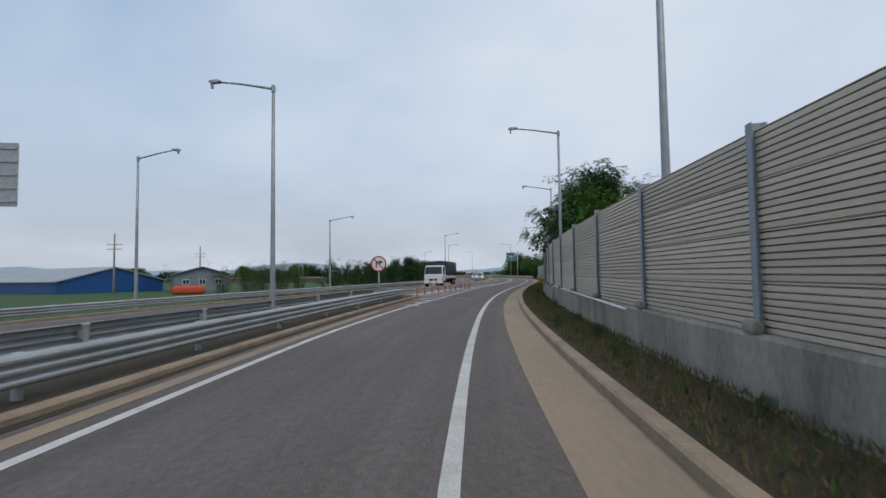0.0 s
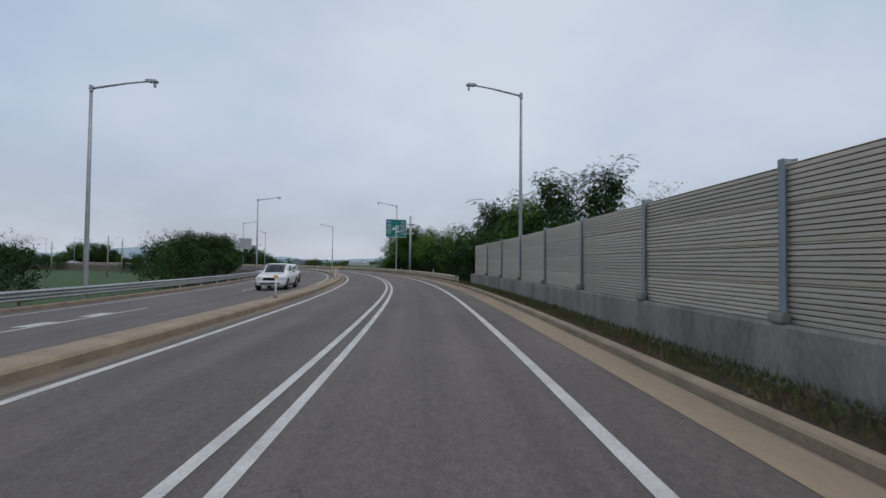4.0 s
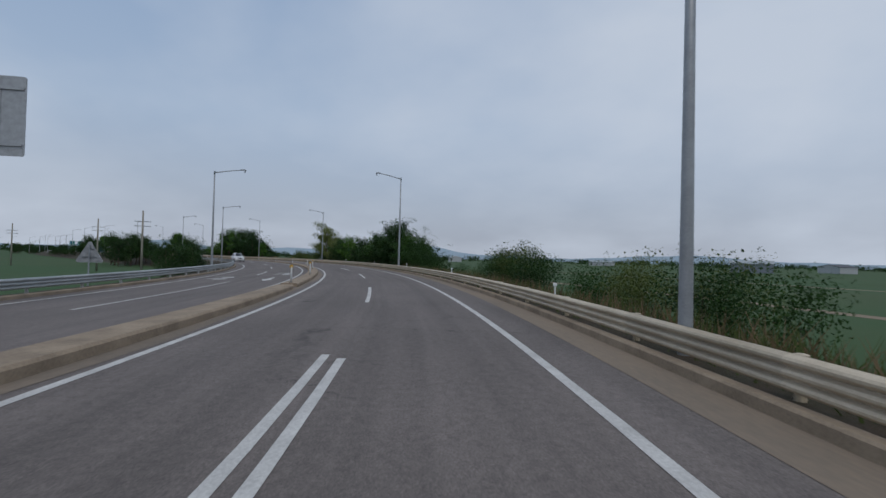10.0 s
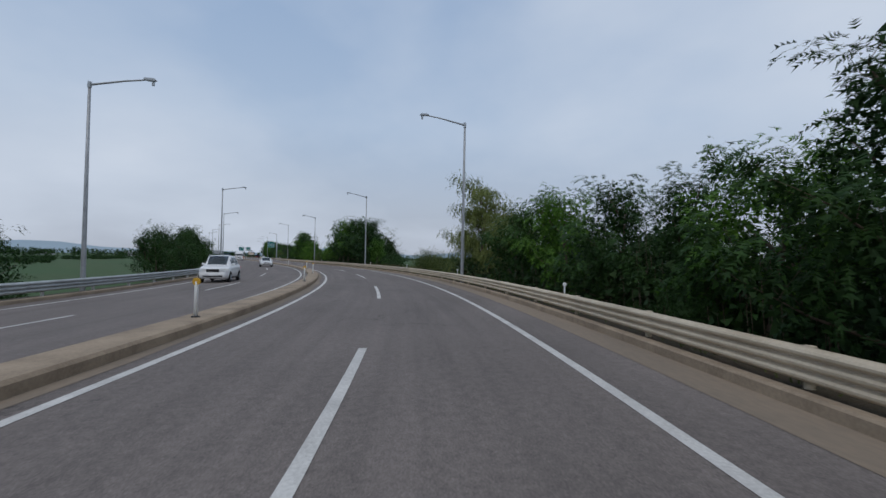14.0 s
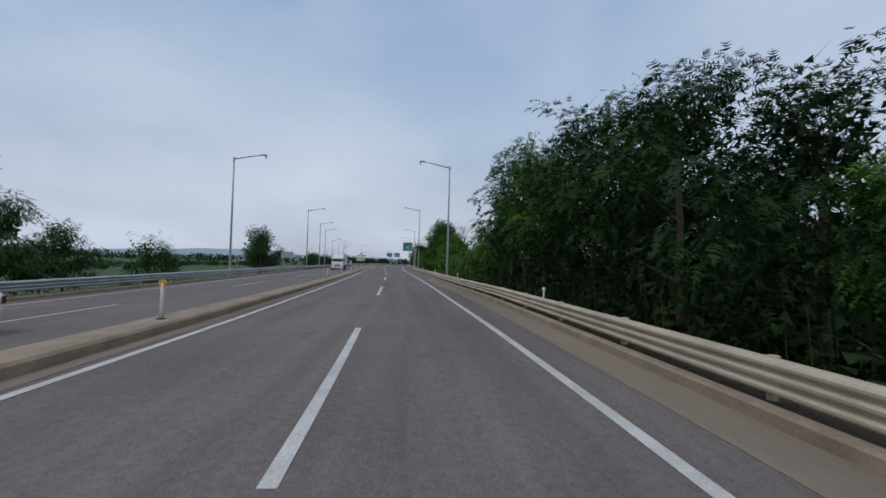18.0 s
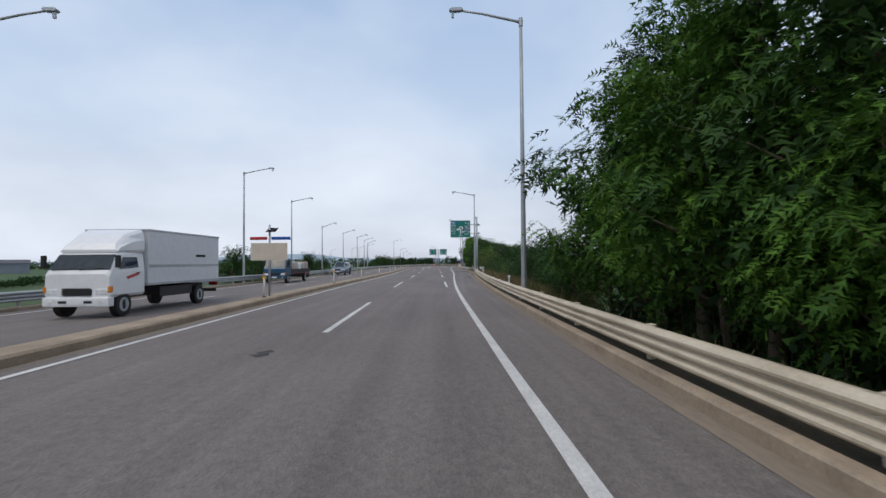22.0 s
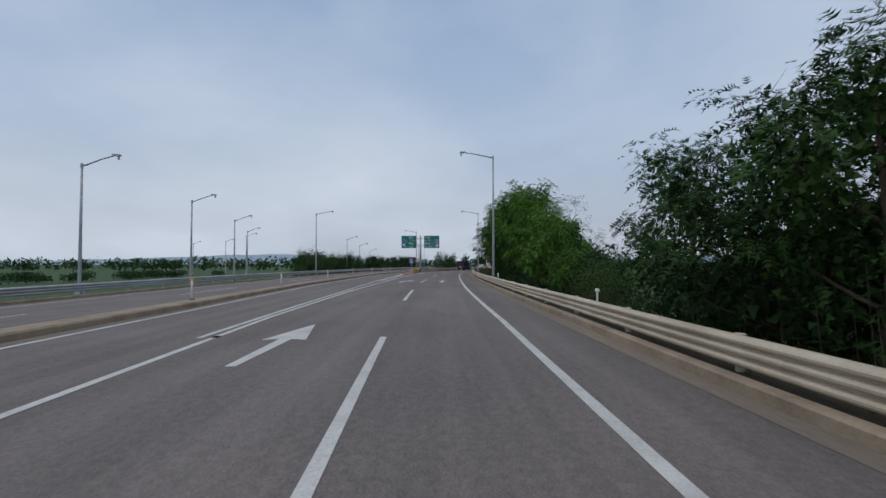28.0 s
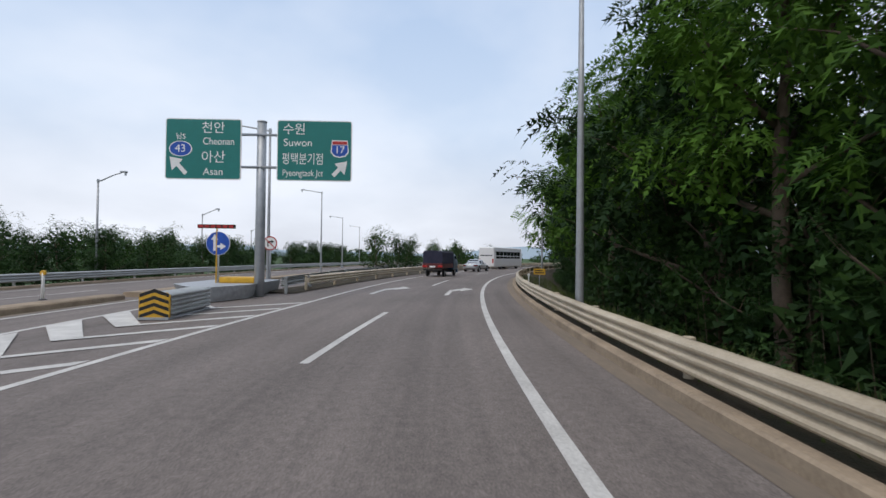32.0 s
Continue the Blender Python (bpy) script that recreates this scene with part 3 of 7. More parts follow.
    for q, d, g in ((388.2, 3.84, 0.2), (393, 2.47, 0.22), (485.7, 2.33, 0.22), (483.9, 2.38, 0.18), (260.3, 1.27, 0.2), (259.7, 4.39, 0.18), (427.4, 4.36, 0.22), (29.9, 2.01, 0.18)):
        lobe = [rnd.uniform(0.35, 1.2) for k in range(14)]
        ribbon("asphalt_patch", q - g * 1.6, q + g * 1.6, lambda v: [(d + g * lobe[int((v - q) / g * 3 + 7) % 14] * math.sqrt(max(0.01, 1 - ((v - q) / g / 1.6) ** 2)), 0.0045), (d - g * lobe[int((v - q) / g * 3 + 11) % 14] * math.sqrt(max(0.01, 1 - ((v - q) / g / 1.6) ** 2)), 0.0045)], HOLE, 0.06, road)


road_lines()

# gutters, kerbs, median
tagged(ribbon("gutter", -80, 132, lambda s: [(gutter_face(s), 0.005), (kerb_face(s) - 0.01, -0.01)], GUTTER), "sandy tan concrete gutter beside the asphalt", "gutter", kind="structure")
tagged(ribbon("gutter", 132, 395, lambda s: [(gutter_face(s), 0.005), (kerb_face(s) - 0.01, -0.01)], GUTTER_WORN), "dusty grey-brown concrete gutter beside the asphalt", "gutter", kind="structure")
tagged(ribbon("gutter", 395, 755, lambda s: [(gutter_face(s), 0.005), (kerb_face(s) - 0.01, -0.01)], GUTTER_DIRTY), "dirty brown concrete gutter beside the asphalt", "gutter", kind="structure")


tagged(ribbon("gutter", -80, 33, lambda s: [(5.34, -0.005), (4.72, 0.005)], GUTTER), "sandy tan gutter of the ramp", "gutter", kind="structure")
tagged(ribbon("gutter", 40, 690, lambda s: [(left_line(s) + 0.63, 0.0), (left_line(s) + 0.30 + 0.08 * math.sin(s * 0.21) + 0.05 * math.sin(s * 0.77), 0.005)], GUTTER_DIRTY), "dirty brown strip of dust along the median kerb", "gutter", kind="structure")


def kerb_profile(d0, d1, h, b=0.03):
    return [(d0, -0.2), (d0, h - b), (d0 + (b if d1 > d0 else -b), h), (d1 - (b if d1 > d0 else -b), h), (d1, h - b), (d1, -0.2)]


tagged(ribbon("kerb", -80, 119.5, lambda s: kerb_profile(kerb_face(s), kerb_face(s) - 0.24, 0.14), KERB, closed=True), "low weathered concrete kerb", "kerb", kind="structure")
tagged(ribbon("kerb", 119.5, 755, lambda s: kerb_profile(kerb_face(s), kerb_face(s) - 0.22, 0.16), KERB, closed=True), "low weathered concrete kerb below the guardrail", "kerb", kind="structure")
tagged(ribbon("kerb", -80, 755, lambda s: kerb_profile(left_edge(s), left_edge(s) + 0.25, 0.15), KERB, closed=True), "low concrete kerb of the far carriageway", "kerb", kind="structure")
med = lambda s: left_line(s) + 0.62
for a, b in ((22, 57.5), (58.6, 128), (129.2, 150), (151.2, 217), (218.2, 330), (331, 617), (618, 690)):
    tagged(ribbon("median_kerb", a, b, lambda s: kerb_profile(med(s), med(s) + 0.85, 0.2, 0.05), KERB, closed=True), "tan concrete median kerb between the carriageways", "median", kind="structure")
tagged(ribbon("verge", -80, 119, lambda s: [(kerb_face(s) - 0.22, 0.10), (-2.4, 0.09), (-3.4, -0.02)], SOIL), "narrow strip of soil and weeds below the wall", "verge", kind="structure")
tagged(ribbon("verge", 116, 755, lambda s: [(kerb_face(s) - 0.2, 0.12), (kerb_face(s) - 0.8, 0.12), (-3.9, -0.1), (-5.4, -0.8), (-9.5, ground_height(-9.5, s) + 0.05)], SOIL), "soil and dry grass on the embankment", "verge", kind="structure")
tagged(ribbon("verge", -80, 755, lambda s: [(left_edge(s) + 0.2, 0.1), (left_edge(s) + 1.6, 0.05), (left_edge(s) + 6, -1.6), (left_edge(s) + 9, -2.4)], SOIL), "grassy embankment of the far carriageway", "verge", kind="structure")


# ---- noise barrier ----
def noise_wall():
    for k in range(24):
        s0 = 117 - 8.3 * (k + 1)
        tagged(ribbon("wall_concrete", s0 + 0.012, s0 + 8.288, lambda s: [(-3.3, -0.3), (-3.3, 0.80), (-3.33, 0.85), (-3.62, 0.85), (-3.65, 0.80), (-3.65, -0.3)], CONCRETE, 2.1, closed=True), "stained grey concrete wall below the noise barrier", "wall", kind="structure")
    tall = curve((-80, 3.45), (10, 3.42), (60, 3.2), (117, 2.95))
    posts = [k * 4.22 + 6.3 for k in range(-11, 27)]
    # one ribbed board, 1 m long and 1 m high, stretched to a quarter of each bay
    front = [(0.075, 0.0), (0.05, 0.02)]
    for k in range(7):
        z = 0.02 + 0.135 * k
        front += [(0.045, z + 0.098), (0.110, z + 0.102), (0.110, z + 0.126), (0.045, z + 0.133)]
    front += [(0.05, 0.975), (0.085, 1.0)]
    bm = bmesh.new()
    prism(bm, front + [(0.14, 1.0), (0.14, 0.0)], 0.0, 1.0)
    me = bpy.data.meshes.new("panel")
    bm.to_mesh(me)
    bm.free()
    me.materials.append(PANEL)
    pm_ = bpy.data.meshes.new("post")
    bm = bmesh.new()
    prism(bm, [(-0.065, 0), (0.065, 0), (0.065, 0.012), (0.012, 0.05), (0.012, 0.15), (0.065, 0.19), (0.065, 0.2), (-0.065, 0.2), (-0.065, 0.19), (-0.012, 0.15), (-0.012, 0.05), (-0.065, 0.012)], 0, 1)
    bm.to_mesh(pm_)
    bm.free()
    pm_.materials.append(POST_PAINT)
    barrier = thing("noise_barrier", M(-40, -3.4, 0.85), "tall beige ribbed metal noise barrier on a concrete wall", "noise barrier")
    inv = barrier.matrix_basis.inverted()
    for a, b in zip(posts, posts[1:]):
        p, q = W(a, -3.4, 0.85), W(b, -3.4, 0.85)
        hgt = tall(a) - 0.85
        turn = math.atan2(-(q - p).x, (q - p).y)
        for k in range(4):
            ob = new("panel", me)
            ob.parent = barrier
            ob.matrix_basis = inv @ Matrix.Translation(p + Vector((0, 0, hgt * k / 4))) @ Matrix.Rotation(turn, 4, "Z") @ Matrix.Translation((0.004 * ((k * 5 + int(a)) % 3), 0, 0)) @ Matrix.Diagonal((1, (q - p).length, hgt / 4, 1))
        po = new("post", pm_)
        po.parent = barrier
        # the post profile stands upright: its run becomes the height
        po.matrix_basis = inv @ Matrix.Translation(p + Vector((0, 0, 0.0))) @ Matrix.Rotation(turn, 4, "Z") @ Matrix.Translation((-0.02, 0, 0)) @ Matrix.Rotation(radians(90), 4, "Z") @ Matrix.Rotation(radians(90), 4, "X") @ Matrix.Diagonal((1, -(hgt + 0.08), 1, 1)) @ Matrix.Translation((0, -1, 0)) @ Matrix.Rotation(0, 4, "Z")
        shoe = new("post_shoe", SHOE)
        shoe.parent = barrier
        shoe.matrix_basis = inv @ Matrix.Translation(p) @ Matrix.Rotation(turn, 4, "Z")


bm = bmesh.new()
box(bm, -0.14, 0.0, -0.16, 0.16, 0, 0.16, 0.05)
SHOE = bpy.data.meshes.new("post_shoe")
bm.to_mesh(SHOE)
bm.free()
SHOE.materials.append(CONCRETE)
noise_wall()


# ---- guardrails ----
def rail_meshes(length, mat, name):
    """A steel beam with two ribs, and its post and spacer."""
    prof = []
    for k in range(3):
        z = 0.143 * k
        prof += [(0.0, z), (0.05, z + 0.02), (0.078, z + 0.048), (0.082, z + 0.078), (0.058, z + 0.108), (0.005, z + 0.128)]
    prof += [(-0.02, 0.42), (-0.05, 0.42)]
    bm = bmesh.new()
    prism(bm, [(-x, z) for x, z in prof] + [(0.03 - x, z) for x, z in prof[::-1]], 0, length)
    bme = bpy.data.meshes.new(name)
    bm.to_mesh(bme)
    bm.free()
    bme.materials.append(mat)
    return bme


def post_mesh(name, h, mat, r=0.065):
    bm = bmesh.new()
    tube(bm, [(0, 0, -0.5), (0, 0, h - 0.02), (0, 0, h)], [r, r, r * 0.7], 10)
    box(bm, -0.17, 0, -0.05, 0.05, h - 0.30, h - 0.10, 0.01)
    tube(bm, [(0, 0, h - 0.015), (0, 0, h + 0.02), (0, 0, h + 0.03)], [0.085, 0.085, 0.06], 10)
    me = bpy.data.meshes.new(name)
    bm.to_mesh(me)
    bm.free()
    me.materials.append(mat)
    return me


def guardrail(s0, s1, at, top, side, mat, label, bay=4.0):
    """side 1: the beam faces left (towards the lanes on its left)."""
    beam, post = rail_meshes(bay * 1.02, mat, "beam"), post_mesh("post", top - 0.03, mat)
    root = thing("guardrail", M(s0, at(s0), fall(s0, at(s0))), label, "guardrail")
    inv = root.matrix_basis.inverted()
    n = int((s1 - s0) / bay)
    for k in range(n):
        a, b = s0 + k * bay, s0 + (k + 1) * bay
        p, q = W(a, at(a), fall(a, at(a))), W(b, at(b), fall(b, at(b)))
        turn = math.atan2(-(q - p).x, (q - p).y)
        flip = Matrix.Diagonal((side, 1, 1, 1))
        o = new("beam", beam)
        o.parent = root
        o.matrix_basis = inv @ Matrix.Translation(p + Vector((0, 0, top - 0.42))) @ Matrix.Rotation(turn, 4, "Z") @ Matrix.Translation((-0.16 * side, 0, 0)) @ flip @ Matrix.Diagonal((1, (q - p).length / bay, 1, 1))
        o = new("post", post)
        o.parent = root
        o.matrix_basis = inv @ Matrix.Translation(p) @ Matrix.Rotation(turn, 4, "Z") @ flip


rail_at = lambda s: kerb_face(s) - 0.44
guardrail(118, 494, rail_at, 0.66, 1, RAIL, "weathered tan galvanised steel guardrail on the embankment edge")
guardrail(494, 518, rail_at, 0.66, 1, RAIL_NEW, "newer bright galvanised steel guardrail")
guardrail(518, 740, rail_at, 0.66, 1, RAIL, "weathered tan galvanised steel guardrail below the trees")
guardrail(-78, 740, lambda s: left_edge(s) + 0.45, 0.75, -1, RAIL_NEW, "galvanised steel guardrail of the far carriageway")
guardrail(-78, 30, curve((-80, 6.1), (0, 6.1), (30, 6.0)), 0.70, -1, RAIL_NEW, "galvanised steel guardrail along the ramp")
guardrail(-78, 30, curve((-80, 11.5), (0, 9.2), (30, 7.5)), 0.70, 1, RAIL_NEW, "galvanised steel guardrail of the main road")
guardrail(622, 740, curve((622, 8.4), (760, 8.6)), 0.72, -1, RAIL, "galvanised steel guardrail along the bending slip road")
guardrail(620, 700, lambda s: left_line(s) - 4.4, 0.72, 1, RAIL_NEW, "galvanised steel guardrail of the branching main road")
tagged(ribbon("verge", -80, 34, lambda s: [(5.2, 0.006), (5.75, 0.05), (6.4, 0.12), (float(np.interp(s, (-80, 0, 33), (11, 8.8, 7.2))), 0.10)], SOIL), "bare soil strip between ramp and main road", "verge", kind="structure")
tagged(ribbon("kerb", -80, 33, lambda s: kerb_profile(5.35, 5.6, 0.12), KERB, closed=True), "low concrete kerb of the ramp", "kerb", kind="structure")
tagged(ribbon("verge", 620, 755, lambda s: [(8.1, 0.03), (9.5, 0.1), ((8.1 + left_line(s) - 4.2) / 2, -0.2), (left_line(s) - 4.1, 0.03)], SOIL), "grassy wedge between the parting roads", "verge", kind="structure")


def nose(s, d, r, label):
    """The rounded steel end where two guardrails meet."""
    root = thing("guardrail_end", M(s, d, 0), label, "guardrail")
    bm = bmesh.new()
    pts = [(r * math.cos(radians(a)), r * 1.1 * math.sin(radians(a))) for a in range(-15, 196, 15)]
    rows = [[bm.verts.new((x * k, y * k, z)) for x, y in pts] for k, z in ((1, 0.22), (1, 0.72), (0.95, 0.72), (0.95, 0.22))]
    for a, c in zip(rows, rows[1:] + rows[:1]):
        for k in range(len(pts) - 1):
            bm.faces.new((a[k], a[k + 1], c[k + 1], c[k]))
    part("end_plate", bm, STEEL, root)
    bm = bmesh.new()
    tube(bm, [(0, r, -0.3), (0, r, 0.7)], [0.07, 0.07], 10)
    part("post", bm, STEEL, root)


nose(30.6, 6.72, 0.8, "rounded galvanised steel guardrail end")


# ---- street lamps ----
def lamp_prototype(high, arm, rise):
    lamp = thing("street_lamp", Matrix(), "tall grey steel street lamp with a long single arm", "street lamp", "street lamps")
    bm = bmesh.new()
    tube(bm, [(0, 0, -0.6), (0, 0, 0.1), (0, 0, high * 0.5), (0, 0, high)], [0.12, 0.12, 0.09, 0.065], 12)
    part("pole", bm, POLE, lamp, smooth=True)
    bm = bmesh.new()
    box(bm, -0.2, 0.2, -0.2, 0.2, -0.25, 0.03, 0.01)
    part("base_plate", bm, STEEL, lamp)
    bm = bmesh.new()
    tube(bm, [(0.08, 0, high - 0.12), (-0.3, 0, high - 0.04), (-arm * 0.6, 0, high + rise * 0.6), (-arm, 0, high + rise)], [0.07, 0.055, 0.045, 0.04], 8)
    part("arm", bm, POLE, lamp, smooth=True)
    bm = bmesh.new()
    tube(bm, [(0, 0, high - 0.25), (0, 0, high + 0.06)], [0.09, 0.085], 10)
    part("collar", bm, STEEL, lamp)
    bm = bmesh.new()
    prism(bm, [(-arm - 0.28, high + rise - 0.02), (-arm - 0.2, high + rise + 0.06), (-arm + 0.22, high + rise + 0.07), (-arm + 0.3, high + rise), (-arm + 0.2, high + rise - 0.05), (-arm - 0.2, high + rise - 0.07)], -0.11, 0.11)
    part("lamp_head", bm, STEEL, lamp, "flat grey lamp head")
    bm = bmesh.new()
    box(bm, -arm - 0.19, -arm - 0.08, -0.05, 0.05, high + rise - 0.30, high + rise - 0.05, 0.01)
    part("sensor", bm, STEEL, lamp)
    return lamp


def lamps():
    proto = lamp_prototype(10.6, 2.75, 0.38)
    low = lamp_prototype(8.3, 2.3, 0.6)
    first = True
    rights = [(11.2, -4.2, 10.4), (30.0, -4.1, 10.2), (52, -4.2, 10.4), (105.6, -4.0, 10.9), (154.5, -2.45, 10.4), (200.6, -2.5, 10.2), (250.0, -2.5, 11.0), (299.9, -2.5, 10.7), (343.6, -2.5, 11.0), (391.6, -2.48, 11.2), (438.7, -2.4, 11.9), (484.3, -2.75, 10.8), (526, -2.7, 10.6), (570.6, -2.78, 11.3), (613.2, -2.45, 10.6), (656, -2.6, 10.6)]
    for s, d, top in rights:
        m = M(s, d, 0.0) @ Matrix.Diagonal((1, 1, top / 10.6, 1))
        if first:
            proto.matrix_basis = m
            unit = Matrix.Diagonal((1, 1, 1 / proto.scale.z, 1))
            first = False
        else:
            copy_thing(proto, m @ unit)
    lefts = [(52.8, 21.3, 8.2), (104.1, 17.2, 10.0), (152.7, 17.5, 10.3), (201, 17.6, 10.2), (247.8, 17.35, 10.0), (294.9, 17.6, 10.1), (342.4, 17.6, 10.7), (391.3, 17.9, 11.1), (436.6, 18.5, 11.0), (465.9, 21.0, 10.8), (486, 22.8, 10.5), (28, 22.9, 9.6), (-12, 26, 10)]
    for s, d, top in lefts:
        copy_thing(proto, M(s, d, fall(s, d) - 0.1, 180) @ Matrix.Diagonal((1, 1, (top - fall(s, d)) / 10.6, 1)) @ unit)
    copy_thing(proto, M(20, 9.2, -0.6) @ unit)
    first = True
    for s, d, z in ((504, 23.0, -0.2), (522.8, 23.2, -0.2), (539.8, 23.4, -0.2), (558.4, 25.3, -0.1), (576.7, 27.9, -0.1), (594.6, 32.1, -0.4), (614, 41.6, -0.4), (624.5, 50, -0.5), (639, 71.5, -0.5), (640, 84, -0.9), (632.8, 30.8, -0.9), (650.2, 38.8, -1.6), (665.6, 47.9, -2.5)):
        m = M(s, d, z, 180)
        if first:
            low.matrix_basis = m
            first = False
        else:
            copy_thing(low, m)
    copy_thing(proto, M(606.5, 24.6, -0.5, 180) @ unit)
    for s, d, top in ((645.8, 19.2, 8.3), (623.4, 11.0, 8.1), (665.5, 29.7, 7.6), (681, 38.5, 7.4)):
        copy_thing(proto, M(s, d, 0) @ Matrix.Diagonal((0.8, 0.8, top / 10.6, 1)) @ unit)


lamps()


# ---- trees ----
def limb(bm, rng, a, way, length, r, depth, tips):
    pts, rad = [a], [r]
    p = a.copy()
    for k in range(4):
        way = (way + Vector((rng.uniform(-0.22, 0.22), rng.uniform(-0.22, 0.22), rng.uniform(-0.02, 0.16)))).normalized()
        p = p + way * length / 4
        pts.append(p.copy())
        rad.append(r * (1 - 0.2 * (k + 1)))
        if k > 0:
            tips.append((p.copy(), depth))
    if depth == 0:
        tube(bm, pts, rad, 5)
    elif depth == 1:
        tube(bm, [pts[0], pts[2], pts[4]], [rad[0], rad[2], rad[4]], 3, False)
    if depth < 2:
        for k in range(rng.randint(3, 4)):
            q = pts[rng.randint(2, 4)]
            a2 = rng.uniform(0, 2 * math.pi)
            w2 = (way * 0.6 + Vector((math.cos(a2), math.sin(a2), rng.uniform(0.0, 0.7)))).normalized()
            limb(bm, rng, q.copy(), w2, length * rng.uniform(0.5, 0.68), rad[-1] * 0.85, depth + 1, tips)


def triangles(name, tris, mat):
    v = np.concatenate(tris, 0).reshape(-1, 3)
    m = len(v) // 3
    me = bpy.data.meshes.new(name)
    me.vertices.add(m * 3)
    me.vertices.foreach_set("co", v.astype(np.float32).ravel())
    me.loops.add(m * 3)
    me.loops.foreach_set("vertex_index", np.arange(m * 3, dtype=np.int32))
    me.polygons.add(m)
    me.polygons.foreach_set("loop_start", (np.arange(m) * 3).astype(np.int32))
    me.update(calc_edges=True)
    me.validate()
    me.materials.append(mat)
    return me


def unit(v):
    return v / np.maximum(np.linalg.norm(v, axis=1, keepdims=True), 1e-6)


def leaves_mesh(name, centres, rng, per, size, spray, droop, mat, pairs=3, hearts=(), heart=0.3, fill=4, slim=0.4, lift=0.4):
    """Sprays of feathered fronds round the given places: leaflets in pairs along a drooping rib,
    and broad clumps of leaves deep inside the crown, at hearts."""
    n = len(centres) * per
    g = np.random.RandomState(rng.randint(0, 99999))
    mid = np.asarray(centres).mean(0)
    c = np.repeat(np.asarray(centres), per, axis=0)
    outw = (c - mid) * np.array([1, 1, 0.5])
    off = unit(g.normal(size=(n, 3)) * np.array([1, 1, 0.55]))
    c = c + off * spray * g.uniform(0.05, 1.0, (n, 1))
    ax = off * np.array([1, 1, lift]) + unit(outw) * 0.6 + g.normal(size=(n, 3)) * 0.18
    ax[:, 2] += 0.12 - droop * 0.5
    ax = unit(ax)
    sd_ = unit(np.cross(ax, g.normal(size=(n, 3)) * 0.35 + np.array([0, 0, 1.0])))
    ln = size * g.uniform(0.65, 1.3, (n, 1))
    down = np.array([0, 0, -1.0]) * ln * (0.25 + droop)

    def along(f):
        return c + ax * ln * f + down * f * f

    base = 0.11 if pairs > 2 else 0.2
    tris = [np.stack([along(0.72) + sd_ * ln * 0.07, along(1.12), along(0.72) - sd_ * ln * 0.07], 1)]
    for k in range(pairs):
        f = 0.12 + 0.62 * k / max(1, pairs - 1) if pairs > 1 else 0.3
        for sx in (-1.0, 1.0):
            way = unit(ax * 0.55 + sd_ * sx + g.normal(size=(n, 3)) * 0.16 + np.array([0, 0, -0.18]))
            ll = ln * slim * (1.0 - 0.35 * f) * g.uniform(0.75, 1.2, (n, 1))
            tris.append(np.stack([along(f - 0.03), along(f + 0.05) + way * ll, along(f + base)], 1))
    if len(hearts):
        k = np.repeat(np.asarray(hearts), fill, axis=0)
        k = k + np.clip(g.normal(size=k.shape), -1.5, 1.5) * 0.28
        a1, a2 = unit(g.normal(size=k.shape)) * heart, unit(g.normal(size=k.shape)) * heart * 0.8
        tris.append(np.stack([k - a1 * 0.5, k + a1 * 0.5, k + a2], 1))
    return triangles(name, tris, mat)


def tree_prototype(seed, high, spread, mat, per, size, spray, droop, clear, label, places_most=300, pairs=3, heart=0.3, fill=4, slim=0.4):
    rng = random.Random(seed)
    root = thing("small_tree", Matrix(), label, "small tree", "second row of trees") if clear < 0.04 else thing("tree", Matrix(), label, "tree", "roadside trees")
    bm = bmesh.new()
    tips = []
    trunk_top = Vector((rng.uniform(-0.3, 0.3), rng.uniform(-0.3, 0.3), high * 0.45))
    mid = trunk_top * 0.5 + Vector((rng.uniform(-0.15, 0.15), rng.uniform(-0.15, 0.15), 0))
    tube(bm, [Vector((0, 0, -0.4)), Vector((0, 0, 0.2)), mid, trunk_top, trunk_top + Vector((rng.uniform(-0.3, 0.3), rng.uniform(-0.3, 0.3), high * 0.3))], [0.022 * high, 0.017 * high, 0.014 * high, 0.011 * high, 0.004 * high], 9)
    for k in range(9):
        z = high * (clear + (0.72 - clear) * (k + 0.5) / 9)
        a = k * 2.4 + rng.uniform(-0.4, 0.4)
        up = 0.25 + 0.9 * k / 9
        base = Vector((trunk_top.x * z / trunk_top.z, trunk_top.y * z / trunk_top.z, z))
        limb(bm, rng, base, Vector((math.cos(a), math.sin(a), up)).normalized(), spread * (0.95 - 0.35 * k / 9), 0.0075 * high, 0, tips)
    part("trunk", bm, BARK, root, smooth=True)
    places = [p for p, depth in tips]
    rng.shuffle(places)
    places = [p + Vector((rng.gauss(0, 0.12), rng.gauss(0, 0.12), rng.gauss(0, 0.12))) * spread * 0.35 for p in places[:places_most]]
    inner = 0.66 if clear < 0.04 else 0.8
    hearts = [(p.x * inner, p.y * inner, p.z * (0.1 + inner)) for p, depth in tips if depth < 2]
    crown = new("crown", leaves_mesh("crown", [tuple(p) for p in places], rng, per, size, spray, droop, mat, pairs, hearts, heart, fill, slim))
    crown.parent = root
    return root


